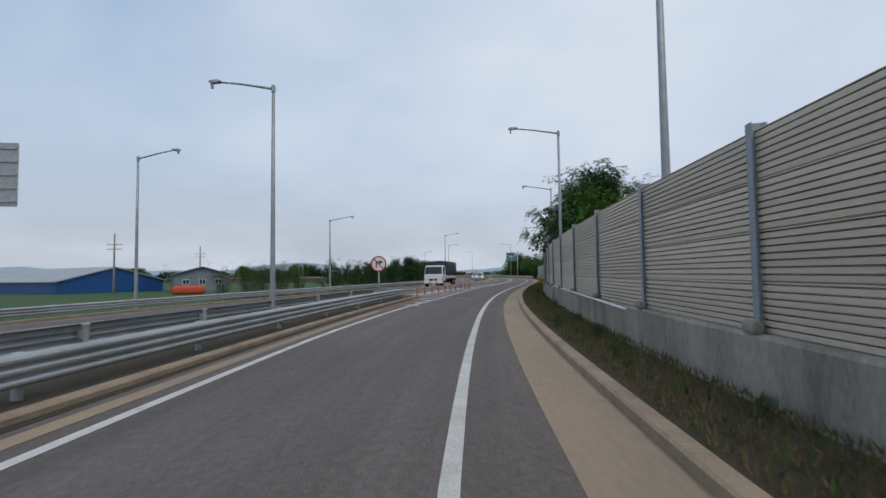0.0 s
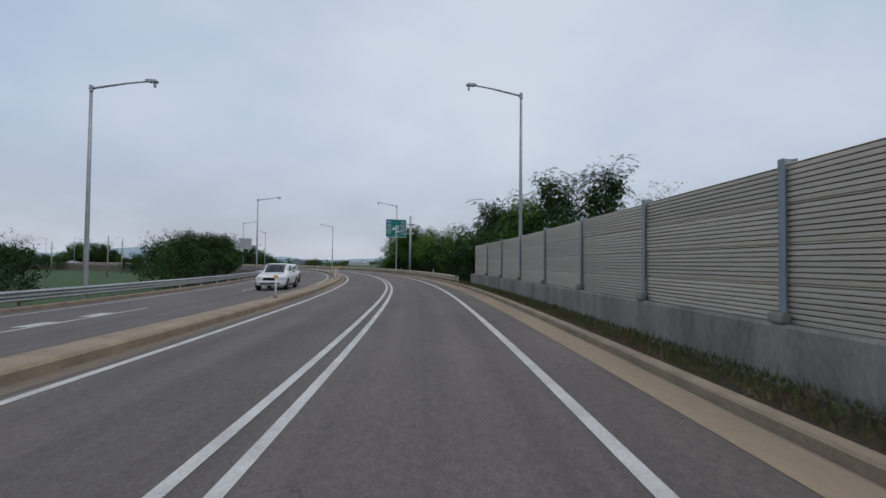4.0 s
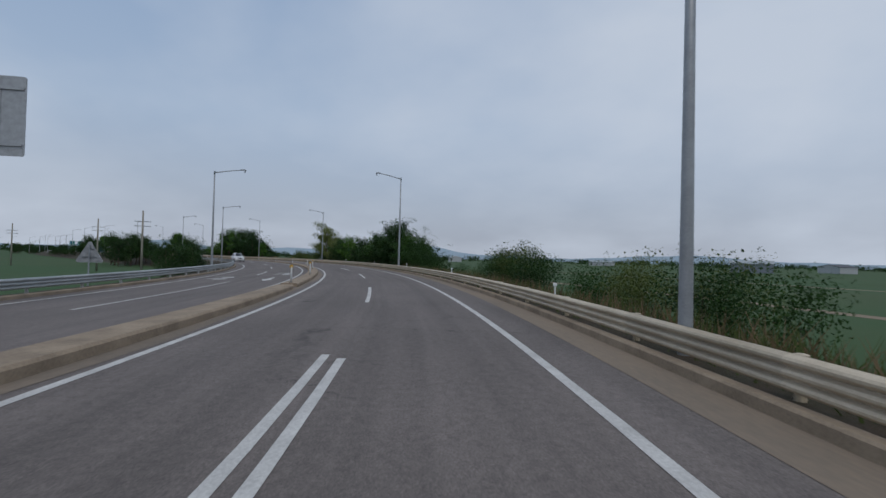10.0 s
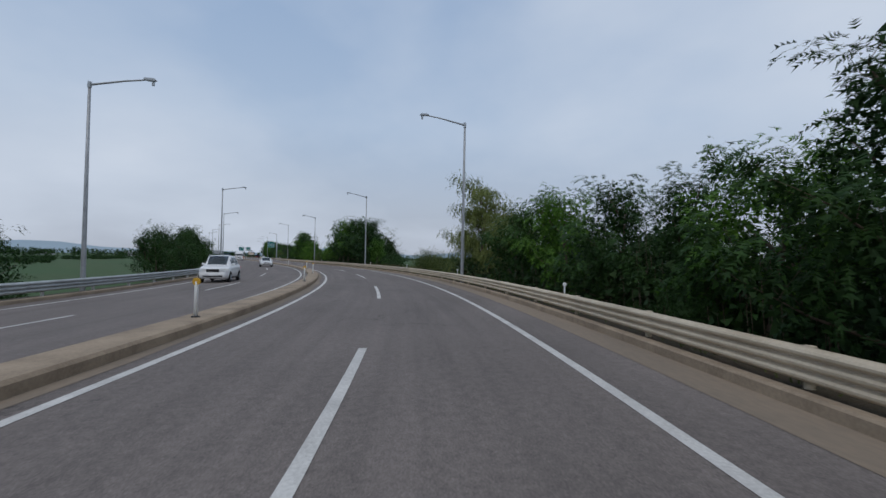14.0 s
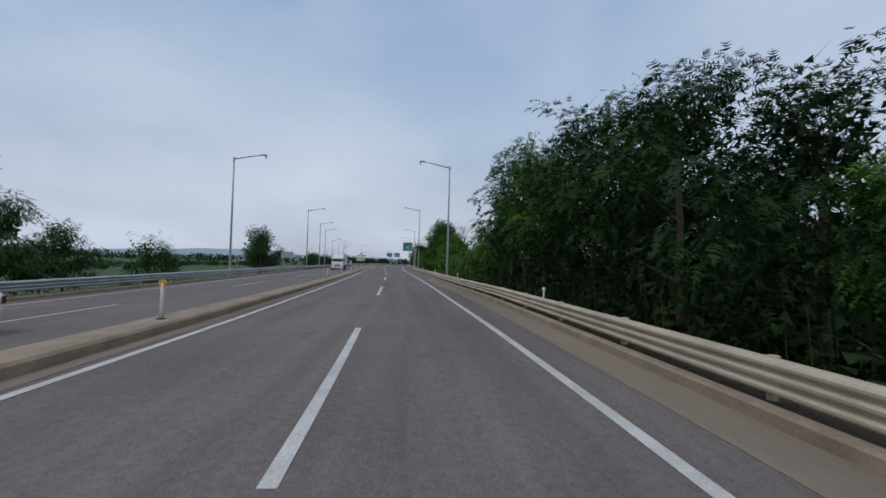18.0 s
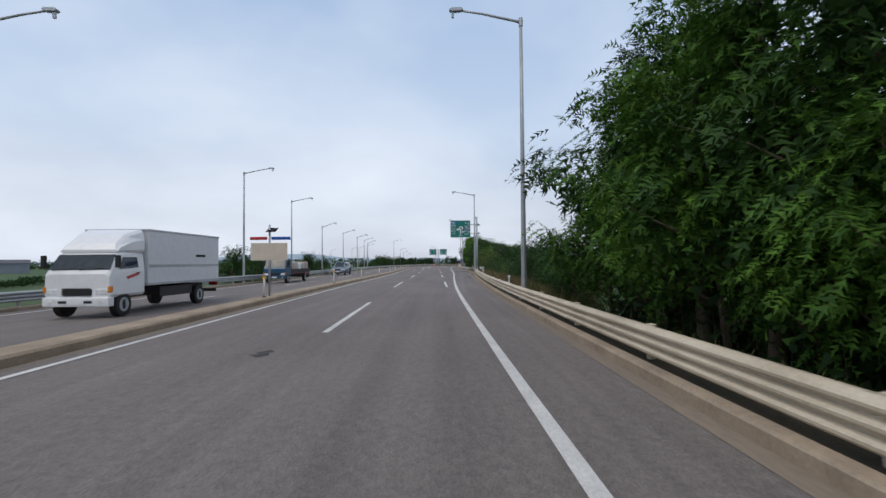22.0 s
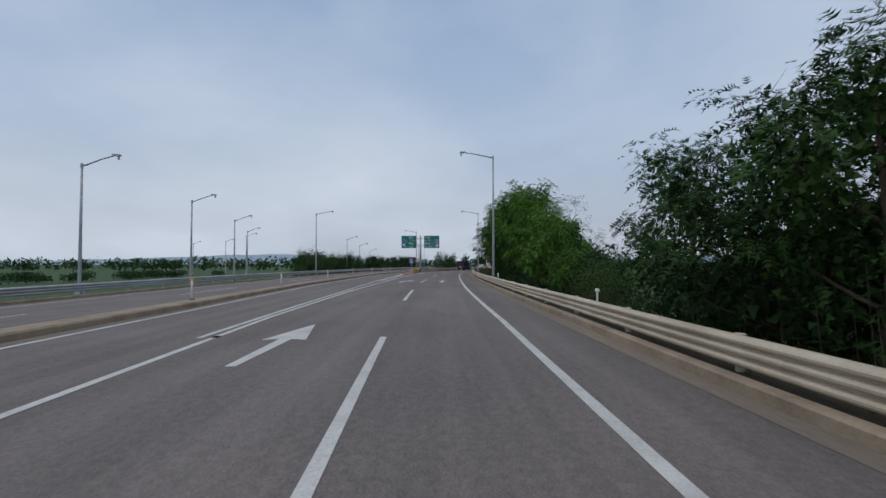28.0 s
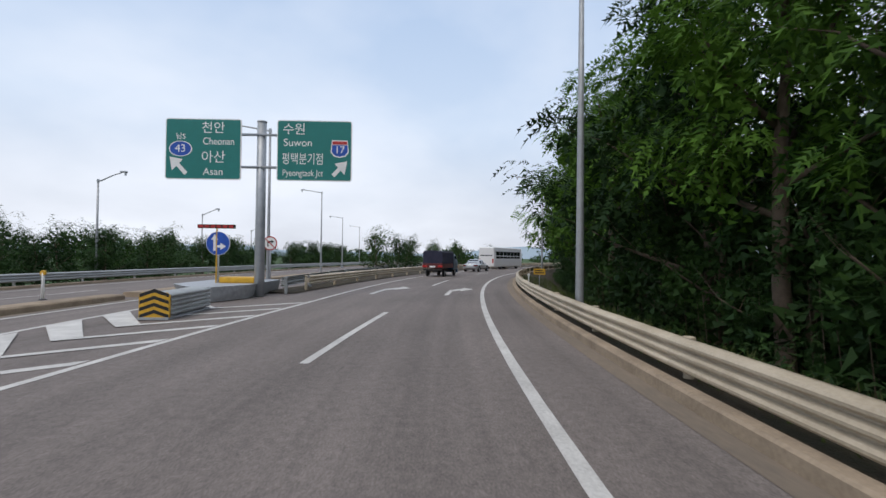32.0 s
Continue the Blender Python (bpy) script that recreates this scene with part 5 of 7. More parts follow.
def fork_sign():
    """Two boards on one post at the parting of the roads."""
    sg = thing("direction_sign", M(618.2, 8.85, 0, 5), "pair of green direction signs on one thick steel post", "road sign")
    sign_post(sg, -0.1, 7.0, 0.2)
    arms(sg, -3.4, -0.1, (6.45, 5.15))
    arms(sg, -0.1, 3.2, (6.45, 5.15))
    w, h = 2.95, 2.4
    b = green_board(sg, w, h)
    b.matrix_basis = Matrix.Translation((-2.25, 0, 5.8))
    text_mesh("천안", 0.5, SIGN_WHITE, b, (0.38, -0.03, 0.82))
    text_mesh("Cheonan", 0.4, SIGN_WHITE, b, (0.6, -0.03, 0.3), squeeze=0.85)
    text_mesh("아산", 0.52, SIGN_WHITE, b, (0.4, -0.03, -0.34))
    text_mesh("Asan", 0.4, SIGN_WHITE, b, (0.4, -0.03, -0.9))
    text_mesh("남S", 0.28, SIGN_WHITE, b, (-0.88, -0.03, 0.48))
    shield(b, -0.88, 0.0, "43", False, 1.4)
    bm = bmesh.new()
    stroke(bm, [(-0.65, -0.98), (-1.1, -0.5)], 0.16)
    flat(bm, [(-1.3, -0.32), (-0.78, -0.42), (-1.2, -0.86)], -0.031)
    part("arrow", bm, SIGN_WHITE, b)
    b = green_board(sg, w, h)
    b.matrix_basis = Matrix.Translation((2.1, 0, 5.8))
    text_mesh("수원", 0.5, SIGN_WHITE, b, (-0.8, -0.03, 0.82))
    text_mesh("Suwon", 0.42, SIGN_WHITE, b, (-0.65, -0.03, 0.3))
    text_mesh("평택분기점", 0.5, SIGN_WHITE, b, (-0.45, -0.03, -0.36), squeeze=0.72)
    text_mesh("Pyeongtaek Jct", 0.36, SIGN_WHITE, b, (-0.45, -0.03, -0.9), squeeze=0.75)
    shield(b, 1.0, 0.12, "17", True, 1.4)
    bm = bmesh.new()
    stroke(bm, [(0.75, -0.98), (1.1, -0.6)], 0.16)
    flat(bm, [(1.3, -0.4), (0.8, -0.5), (1.2, -0.94)], -0.031)
    part("arrow", bm, SIGN_WHITE, b)


fork_sign()


# ---- roadside posts ----
def delineator(name, high, r, colour, label, head):
    root = thing(name, Matrix(), label, "delineator", "median posts" if head else "rail reflectors")
    bm = bmesh.new()
    tube(bm, [(0, 0, 0), (0, 0, high * 0.97), (0, 0, high)], [r, r * 0.92, r * 0.6], 10)
    part("post", bm, SIGN_WHITE, root, smooth=True)
    if head:
        bm = bmesh.new()
        tube(bm, [(0, -0.035, high - 0.02), (0, 0.035, high - 0.02)], [0.085, 0.085], 16)
        part("reflector", bm, colour, root, "round orange reflector")
        bm = bmesh.new()
        tube(bm, [(0, 0, 0), (0, 0, 0.03)], [0.11, 0.09], 12)
        part("foot", bm, BLACK, root)
    return root


def roadside_posts():
    first = True
    proto = delineator("delineator_post", 0.85, 0.045, YELLOW, "white plastic delineator post with an orange reflector on the median", True)
    for s in (53.7, 65.7, 79.3, 100, 124, 138, 151, 172, 192.6, 219, 231, 246.5, 259.4, 280, 298, 313.5, 329, 356, 384.7, 397.3, 412.5, 425.5, 439.6, 453.7, 465.6, 479.7, 494.3, 507, 521.9, 534, 547, 559.7, 573.8, 586.3, 599.3, 608, 614):
        m = M(s, med(s) + 0.42, 0.19)
        if first:
            proto.matrix_basis, first = m, False
        else:
            copy_thing(proto, m)
    # small reflectors on the guardrail
    root = thing("rail_reflector", Matrix(), "white round reflector on the guardrail top", "reflector", "rail reflectors")
    bm = bmesh.new()
    tube(bm, [(0, 0, -0.15), (0, 0, 0.22)], [0.028, 0.028], 8)
    part("stem", bm, SIGN_WHITE, root)
    bm = bmesh.new()
    tube(bm, [(0, -0.035, 0.27), (0, -0.025, 0.27), (0, 0.025, 0.27), (0, 0.035, 0.27)], [0.042, 0.058, 0.058, 0.042], 14)
    part("reflector", bm, SIGN_WHITE, root, "round white reflector")
    first = True
    for s in (130.2, 150, 169.3, 188.6, 207, 226, 245.3, 264, 283, 301, 319.9, 339.6, 359.7, 380, 400, 421, 441.3, 461.4, 480.3, 500, 520, 540, 560.5, 581.2, 601, 621):
        m = M(s, rail_at(s) + 0.02, 0.66)
        if first:
            root.matrix_basis, first = m, False
        else:
            copy_thing(root, m)
    # flexible orange posts in the hatched wedges
    root = thing("flexible_post", Matrix(), "orange flexible lane post with grey bands on the hatching", "lane post", "orange posts")
    bm = bmesh.new()
    tube(bm, [(0, 0, 0.03), (0, 0, 0.73), (0, 0, 0.76)], [0.042, 0.04, 0.03], 12)
    part("post", bm, ORANGE, root, smooth=True)
    for z in (0.46, 0.58, 0.70):
        bm = bmesh.new()
        tube(bm, [(0, 0, z - 0.03), (0, 0, z + 0.02)], [0.0445, 0.0445], 12)
        part("band", bm, SIGN_BACK, root, "grey reflective band")
    bm = bmesh.new()
    tube(bm, [(0, 0, 0), (0, 0, 0.035), (0, 0, 0.05)], [0.13, 0.12, 0.06], 14)
    part("foot", bm, ORANGE, root)
    first = True
    for s, d in [(34.6 + 2.03 * k, 5.9 - 0.12 * k) for k in range(10)] + [(595 + 1.56 * k, 8.0 - 0.05 * k) for k in range(8)]:
        m = M(s, d, 0.0)
        if first:
            root.matrix_basis, first = m, False
        else:
            copy_thing(root, m)


roadside_posts()


# ---- small signs ----
def disc(bm, x, z, r, y0, y1, n=28):
    return prism(bm, [(x + r * math.cos(2 * math.pi * k / n), z + r * math.sin(2 * math.pi * k / n)) for k in range(n)], y0, y1)


def round_sign(s, d, z, r, kind, label, turn=0.0, base=0.0):
    root = thing("round_sign", M(s, d, base, turn), label, "road sign")
    bm = bmesh.new()
    tube(bm, [(0, 0.05, -0.4), (0, 0.05, z + r * 0.8)], [0.035, 0.035], 10)
    part("post", bm, STEEL, root, smooth=True)
    bm = bmesh.new()
    disc(bm, 0, z, r, -0.01, 0.012)
    plate_ = part("plate", bm, SIGN_RED if kind == "red" else SIGN_WHITE, root)
    bm = bmesh.new()
    disc(bm, 0, z, r * (0.84 if kind == "red" else 0.965), -0.016, -0.009)
    part("sign_face", bm, SIGN_WHITE if kind == "red" else SIGN_BLUE, plate_)
    bm = bmesh.new()
    if kind == "red":
        w = r * 0.17
        stroke(bm, [(-r * 0.3, z - r * 0.5), (-r * 0.3, z + r * 0.22), (r * 0.2, z + r * 0.22)], w, -0.018)
        flat(bm, [(r * 0.18, z + r * 0.5), (r * 0.55, z + r * 0.22), (r * 0.18, z - r * 0.06)], -0.018)
        part("arrow", bm, BLACK, plate_)
        bm = bmesh.new()
        stroke(bm, [(-r * 0.6, z + r * 0.6), (r * 0.6, z - r * 0.6)], w * 0.8, -0.022)
        part("bar", bm, SIGN_RED, plate_)
    else:
        w = r * 0.2
        stroke(bm, [(-r * 0.28, z - r * 0.62), (-r * 0.28, z + r * 0.4)], w, -0.018)
        flat(bm, [(-r * 0.58, z + r * 0.3), (-r * 0.28, z + r * 0.78), (r * 0.02, z + r * 0.3)], -0.018)
        stroke(bm, [(-r * 0.28, z - r * 0.25), (r * 0.3, z - r * 0.25)], w, -0.018)
        flat(bm, [(r * 0.2, z + r * 0.05), (r * 0.68, z - r * 0.25), (r * 0.2, z - r * 0.55)], -0.018)
        part("arrow", bm, SIGN_WHITE, plate_)


round_sign(25, 5.85, 2.2, 0.42, "red", "round red no-right-turn sign on a thin steel post")
round_sign(618.5, 10.7, 2.1, 0.48, "blue", "round blue sign with two white arrows", 5)
round_sign(623.1, 10.75, 2.25, 0.36, "red", "round red and white prohibition sign on a lamp pole", 5)


def nose_things():
    # drum-shaped crash cushion with a striped front
    root = thing("crash_cushion", M(611.6, 8.5, 0, 6, 0.74), "steel crash cushion with black and yellow chevron front", "crash cushion")
    for k in range(5):
        z = 0.14 + 0.15 * k
        for sx in (-1, 1):
            bm = bmesh.new()
            prism(bm, [(sx * 0.46, z), (sx * 0.52, z + 0.04), (sx * 0.52, z + 0.09), (sx * 0.46, z + 0.13)], 0.1, 3.4)
            part("side_rail", bm, RAIL_NEW, root)
    bm = bmesh.new()
    out = [(-0.46, 0.12), (-0.46, 0.82)] + [(0.46 * math.cos(radians(a)), 0.82 + 0.10 * math.sin(radians(a))) for a in range(165, 0, -15)] + [(0.46, 0.82), (0.46, 0.12)]
    prism(bm, out, 0.06, 3.4)
    part("body", bm, RAIL_NEW, root)
    bm = bmesh.new()
    prism(bm, [(-0.5, 0.08), (-0.5, 0.8), (-0.4, 0.92), (0.4, 0.92), (0.5, 0.8), (0.5, 0.08)], -0.02, 0.06)
    front = part("front_plate", bm, YELLOW, root)
    for k in range(4):
        z = 0.05 + 0.235 * k
        bm = bmesh.new()
        flat(bm, [(-0.48, z), (0, z + 0.17), (0, z + 0.29), (-0.48, z + 0.12)], -0.024)
        flat(bm, [(0, z + 0.17), (0.48, z), (0.48, z + 0.12), (0, z + 0.29)], -0.024)
        part("chevron", bm, BLACK, front)
    bm = bmesh.new()
    box(bm, -0.5, 0.5, -0.1, 3.4, 0.0, 0.08, 0.01)
    part("base_plate", bm, STEEL, root)
    # grey steel wedge where the two guardrails begin
    root = thing("barrier_nose", M(616.2, 9.6, 0, 6), "grey steel wedge barrier at the parting of the roads", "barrier")
    bm = bmesh.new()
    vs = [bm.verts.new((x * k, y, z)) for z, k in ((0, 0.86), (0.52, 1.0)) for x, y in ((-0.9, 0.0), (0.1, -0.3), (0.85, 1.2), (0.85, 5.5), (-1.9, 5.5), (-2.1, 1.6))]
    n = 6
    bm.faces.new(vs[:n][::-1])
    bm.faces.new(vs[n:])
    for k in range(n):
        bm.faces.new((vs[k], vs[(k + 1) % n], vs[n + (k + 1) % n], vs[n + k]))
    bmesh.ops.recalc_face_normals(bm, faces=bm.faces[:])
    part("shell", bm, SIGN_BACK, root)
    root = thing("yellow_grit_box", M(618.6, 9.9, 0.52, 6), "low yellow plastic grit box on the barrier nose", "box")
    bm = bmesh.new()
    box(bm, -0.65, 0.75, -0.3, 0.4, 0.0, 0.24, 0.06)
    part("body", bm, YELLOW, root)
    # warning lamp bar above the blue sign
    root = thing("warning_light_bar", M(618.4, 10.75, -0.6, 5), "red warning light bar on a thin post", "warning light")
    bm = bmesh.new()
    tube(bm, [(0, 0.1, 0), (0, 0.1, 3.35)], [0.03, 0.03], 8)
    part("post", bm, YELLOW, root)
    bm = bmesh.new()
    box(bm, -0.75, 0.75, 0.03, 0.12, 3.3, 3.46, 0.02)
    part("housing", bm, BLACK, root)
    for k in range(6):
        bm = bmesh.new()
        box(bm, -0.7 + 0.24 * k, -0.52 + 0.24 * k, 0.015, 0.03, 3.33, 3.43)
        part("lamp", bm, SIGN_RED, root)
    # yellow notice boards by the guardrail
    for s, d, z, g in ((627, -3.0, 0.75, 1), (36.6, -3.2, 0.86, 1), (196.1, -2.9, 0.57, 1), (465.9, -2.5, 1.6, 0.6)):
        root = thing("notice_board", M(s, d, 0, -6, g), "small yellow notice board with dark illegible lettering", "notice")
        bm = bmesh.new()
        tube(bm, [(0, 0.02, 0), (0, 0.02, z + 0.1)], [0.02, 0.02], 6)
        part("post", bm, STEEL, root)
        bm = bmesh.new()
        box(bm, -0.32, 0.32, -0.01, 0.01, z, z + 0.32)
        b = part("board", bm, YELLOW if g == 1 else SIGN_WHITE, root, "" if g == 1 else "pale cream board")
        for k in range(2):
            bm = bmesh.new()
            box(bm, -0.26, 0.26 - 0.08 * k, -0.016, -0.01, z + 0.07 + 0.12 * k, z + 0.13 + 0.12 * k)
            part("lettering_bar", bm, BLACK, b)


nose_things()


def back_boards():
    """Signs for the other carriageway, seen from behind."""
    for s, d, w, h, z in ((423, 19.2, 1.9, 1.0, 2.3),):
        root = thing("sign_back", M(s, d, 0.15 if d < 15 else fall(s, d) - 0.3, 0), "grey back of a road sign on steel posts", "road sign")
        for x in ((-w * 0.25, w * 0.25) if w > 1.5 else (0,)):
            bm = bmesh.new()
            tube(bm, [(x, 0, -0.5), (x, 0, z + h)], [0.045, 0.045], 8)
            part("post", bm, STEEL, root)
        bm = bmesh.new()
        plate(bm, -w / 2, w / 2, z, z + h, 0.05, 0.07, 0.05)
        part("board", bm, SIGN_BACK, root)
    root = thing("warning_sign", M(221, 17.9, -0.4, 0), "grey back of a triangular warning sign on a steel post", "road sign")
    bm = bmesh.new()
    tube(bm, [(0, 0, -0.9), (0, 0, 2.3)], [0.04, 0.04], 8)
    part("post", bm, STEEL, root)
    bm = bmesh.new()
    fronts = [bm.verts.new((x, 0.05, z)) for x, z in ((-0.64, 1.44), (-0.60, 1.36), (0.60, 1.36), (0.64, 1.44), (0.05, 2.45), (-0.05, 2.45))]
    backs = [bm.verts.new((v.co.x, 0.07, v.co.z)) for v in fronts]
    bm.faces.new(fronts)
    bm.faces.new(backs[::-1])
    for k in range(6):
        bm.faces.new((fronts[k], backs[k], backs[k - 5], fronts[k - 5]))
    part("board", bm, SIGN_BACK, root)
    for z in (1.62, 2.05):
        bm = bmesh.new()
        plate(bm, -0.34 + (z - 1.62) * 0.3, 0.34 - (z - 1.62) * 0.3, z, z + 0.06, 0.01, 0.048, 0.05)
        part("bracket", bm, STEEL, root)


back_boards()


def median_warning_sign():
    root = thing("warning_sign", M(440.3, med(440.3) + 0.43, 0.19), "back of a median warning sign with red and blue light bars", "road sign")
    bm = bmesh.new()
    tube(bm, [(0, 0, 0), (0, 0, 3.2)], [0.045, 0.045], 10)
    part("post", bm, STEEL, root, smooth=True)
    bm = bmesh.new()
    plate(bm, -0.82, 0.82, 1.6, 2.38, -0.06, -0.045, 0.04)
    part("board", bm, PANEL, root, "beige board back")
    for x0, x1, mat, label in ((-0.86, -0.1, SIGN_RED, "red light bar"), (0.1, 0.95, SIGN_BLUE, "blue light bar")):
        bm = bmesh.new()
        box(bm, x0, x1, -0.09, 0.03, 2.52, 2.66, 0.03)
        part("light_bar", bm, mat, root, label)
    bm = bmesh.new()
    vs = [bm.verts.new(p) for p in ((-0.1, -0.25, 2.86), (0.35, -0.25, 2.86), (0.35, 0.2, 3.08), (-0.1, 0.2, 3.08))]
    bm.faces.new(vs)
    bmesh.ops.solidify(bm, geom=bm.faces[:], thickness=0.03)
    part("solar_panel", bm, BLACK, root, "dark tilted solar panel")


median_warning_sign()


def left_board():
    root = thing("sign_back", M(20.3, 24.2, 0.0, 15), "grey ribbed back of a large road sign", "road sign")
    bm = bmesh.new()
    tube(bm, [(0.1, 0.1, -0.8), (0.1, 0.1, 8.6)], [0.16, 0.13], 12)
    part("post", bm, STEEL, root, smooth=True)
    bm = bmesh.new()
    plate(bm, -2.2, 1.5, 5.2, 8.35, 0.24, 0.28, 0.06)
    part("board", bm, SIGN_BACK, root)
    for k in range(5):
        bm = bmesh.new()
        box(bm, -2.15, 1.45, 0.18, 0.236, 5.4 + 0.66 * k, 5.48 + 0.66 * k)
        part("rib", bm, SIGN_BACK, root)


left_board()

# ---- vehicles ----
CAR_WHITE = material("car_white", (0.72, 0.73, 0.74), 0.25, bump=0, other=(0.66, 0.67, 0.68), spec=0.6)
CAR_SILVER = material("car_silver", (0.52, 0.54, 0.56), 0.3, 0.5, bump=0, spec=0.6)
CAR_GREY = material("car_grey", (0.16, 0.20, 0.25), 0.3, 0.4, bump=0, spec=0.6)
CAR_BLUE = material("truck_blue", (0.012, 0.075, 0.15), 0.3, 0.2, bump=0, spec=0.6)
GLASS = material("dark_glass", (0.05, 0.066, 0.076), 0.05, bump=0, spec=1.0)
TARP = material("tarpaulin", (0.014, 0.016, 0.024), 0.8, other=(0.03, 0.033, 0.045), scale=3, fine=14, bump=0.6, far=0.05)
TARP_BLUE = material("navy_canvas", (0.016, 0.018, 0.04), 0.85, other=(0.028, 0.03, 0.055), scale=3, fine=20, bump=0.4, far=0.03)
CHASSIS = material("chassis", (0.03, 0.028, 0.028), 0.7, bump=0.1)
MAROON = material("maroon_paint", (0.11, 0.02, 0.02), 0.5, bump=0.05)
LIGHT_RED = material("tail_light", (0.45, 0.02, 0.02), 0.3, bump=0)
LIGHT_CLEAR = material("head_light", (0.75, 0.77, 0.78), 0.15, bump=0, spec=0.8)
LIGHT_AMBER = material("amber_light", (0.65, 0.22, 0.02), 0.3, bump=0)
SACK = material("pale_sacks", (0.45, 0.41, 0.36), 0.9, other=(0.32, 0.28, 0.24), scale=2, fine=12, bump=0.5, far=0.04)
PALLET = material("wrapped_goods", (0.42, 0.29, 0.24), 0.6, other=(0.30, 0.24, 0.22), scale=2.5, fine=14, bump=0.4, far=0.03)
BOX_WHITE = material("box_white", (0.60, 0.62, 0.64), 0.5, bump=0.02, other=(0.54, 0.56, 0.58))


def wheel(parent, x, y, r, w, rim=True):
    bm = bmesh.new()
    side = 1 if x > 0 else -1
    tube(bm, [(x - side * w, y, r), (x - side * w * 0.9, y, r), (x - side * 0.02, y, r), (x, y, r)], [r * 0.9, r, r, r * 0.9], 22)
    t = part("wheel", bm, BLACK, parent)
    if rim:
        bm = bmesh.new()
        tube(bm, [(x - side * 0.02, y, r), (x + side * 0.008, y, r), (x - side * 0.01, y, r)], [r * 0.62, r * 0.58, r * 0.2], 18)
        part("rim", bm, STEEL, t)


def loft(sections, mat, name, parent, smooth=False, label=""):
    """A closed body through sections (y, half width, bottom, top, upper half width)."""
    bm = bmesh.new()
    rings = []
    for y, hw, z0, z1, uw in sections:
        zm = z0 + (z1 - z0) * 0.55
        r = min(0.09, (z1 - z0) * 0.25)
        ring = [(-hw * 0.94, z0), (-hw, z0 + r), (-hw, zm), (-uw, z1 - r), (-uw + r, z1), (uw - r, z1), (uw, z1 - r), (hw, zm), (hw, z0 + r), (hw * 0.94, z0)]
        rings.append([bm.verts.new((x, y, z)) for x, z in ring])
    n = len(rings[0])
    for a, b in zip(rings, rings[1:]):
        for k in range(n):
            bm.faces.new((a[k], a[(k + 1) % n], b[(k + 1) % n], b[k]))
    bm.faces.new(rings[0][::-1])
    bm.faces.new(rings[-1])
    bmesh.ops.recalc_face_normals(bm, faces=bm.faces[:])
    return part(name, bm, mat, parent, label, smooth)


def quad(parent, name, pts, mat, label=""):
    bm = bmesh.new()
    vs = [bm.verts.new(p) for p in pts]
    bm.faces.new(vs)
    r = bmesh.ops.solidify(bm, geom=bm.faces[:], thickness=0.012)
    bmesh.ops.recalc_face_normals(bm, faces=bm.faces[:])
    return part(name, bm, mat, parent, label)


def skin(parent, name, rows, mat, smooth=True, label="", thick=0.0):
    """A sheet through rows of points; thick gives it a back."""
    bm = bmesh.new()
    vs = [[bm.verts.new(q) for q in r] for r in rows]
    for u, v in zip(vs, vs[1:]):
        for k in range(len(u) - 1):
            bm.faces.new((u[k], u[k + 1], v[k + 1], v[k]))
    if thick:
        bmesh.ops.solidify(bm, geom=bm.faces[:], thickness=thick)
    bmesh.ops.recalc_face_normals(bm, faces=bm.faces[:])
    return part(name, bm, mat, parent, label, smooth)


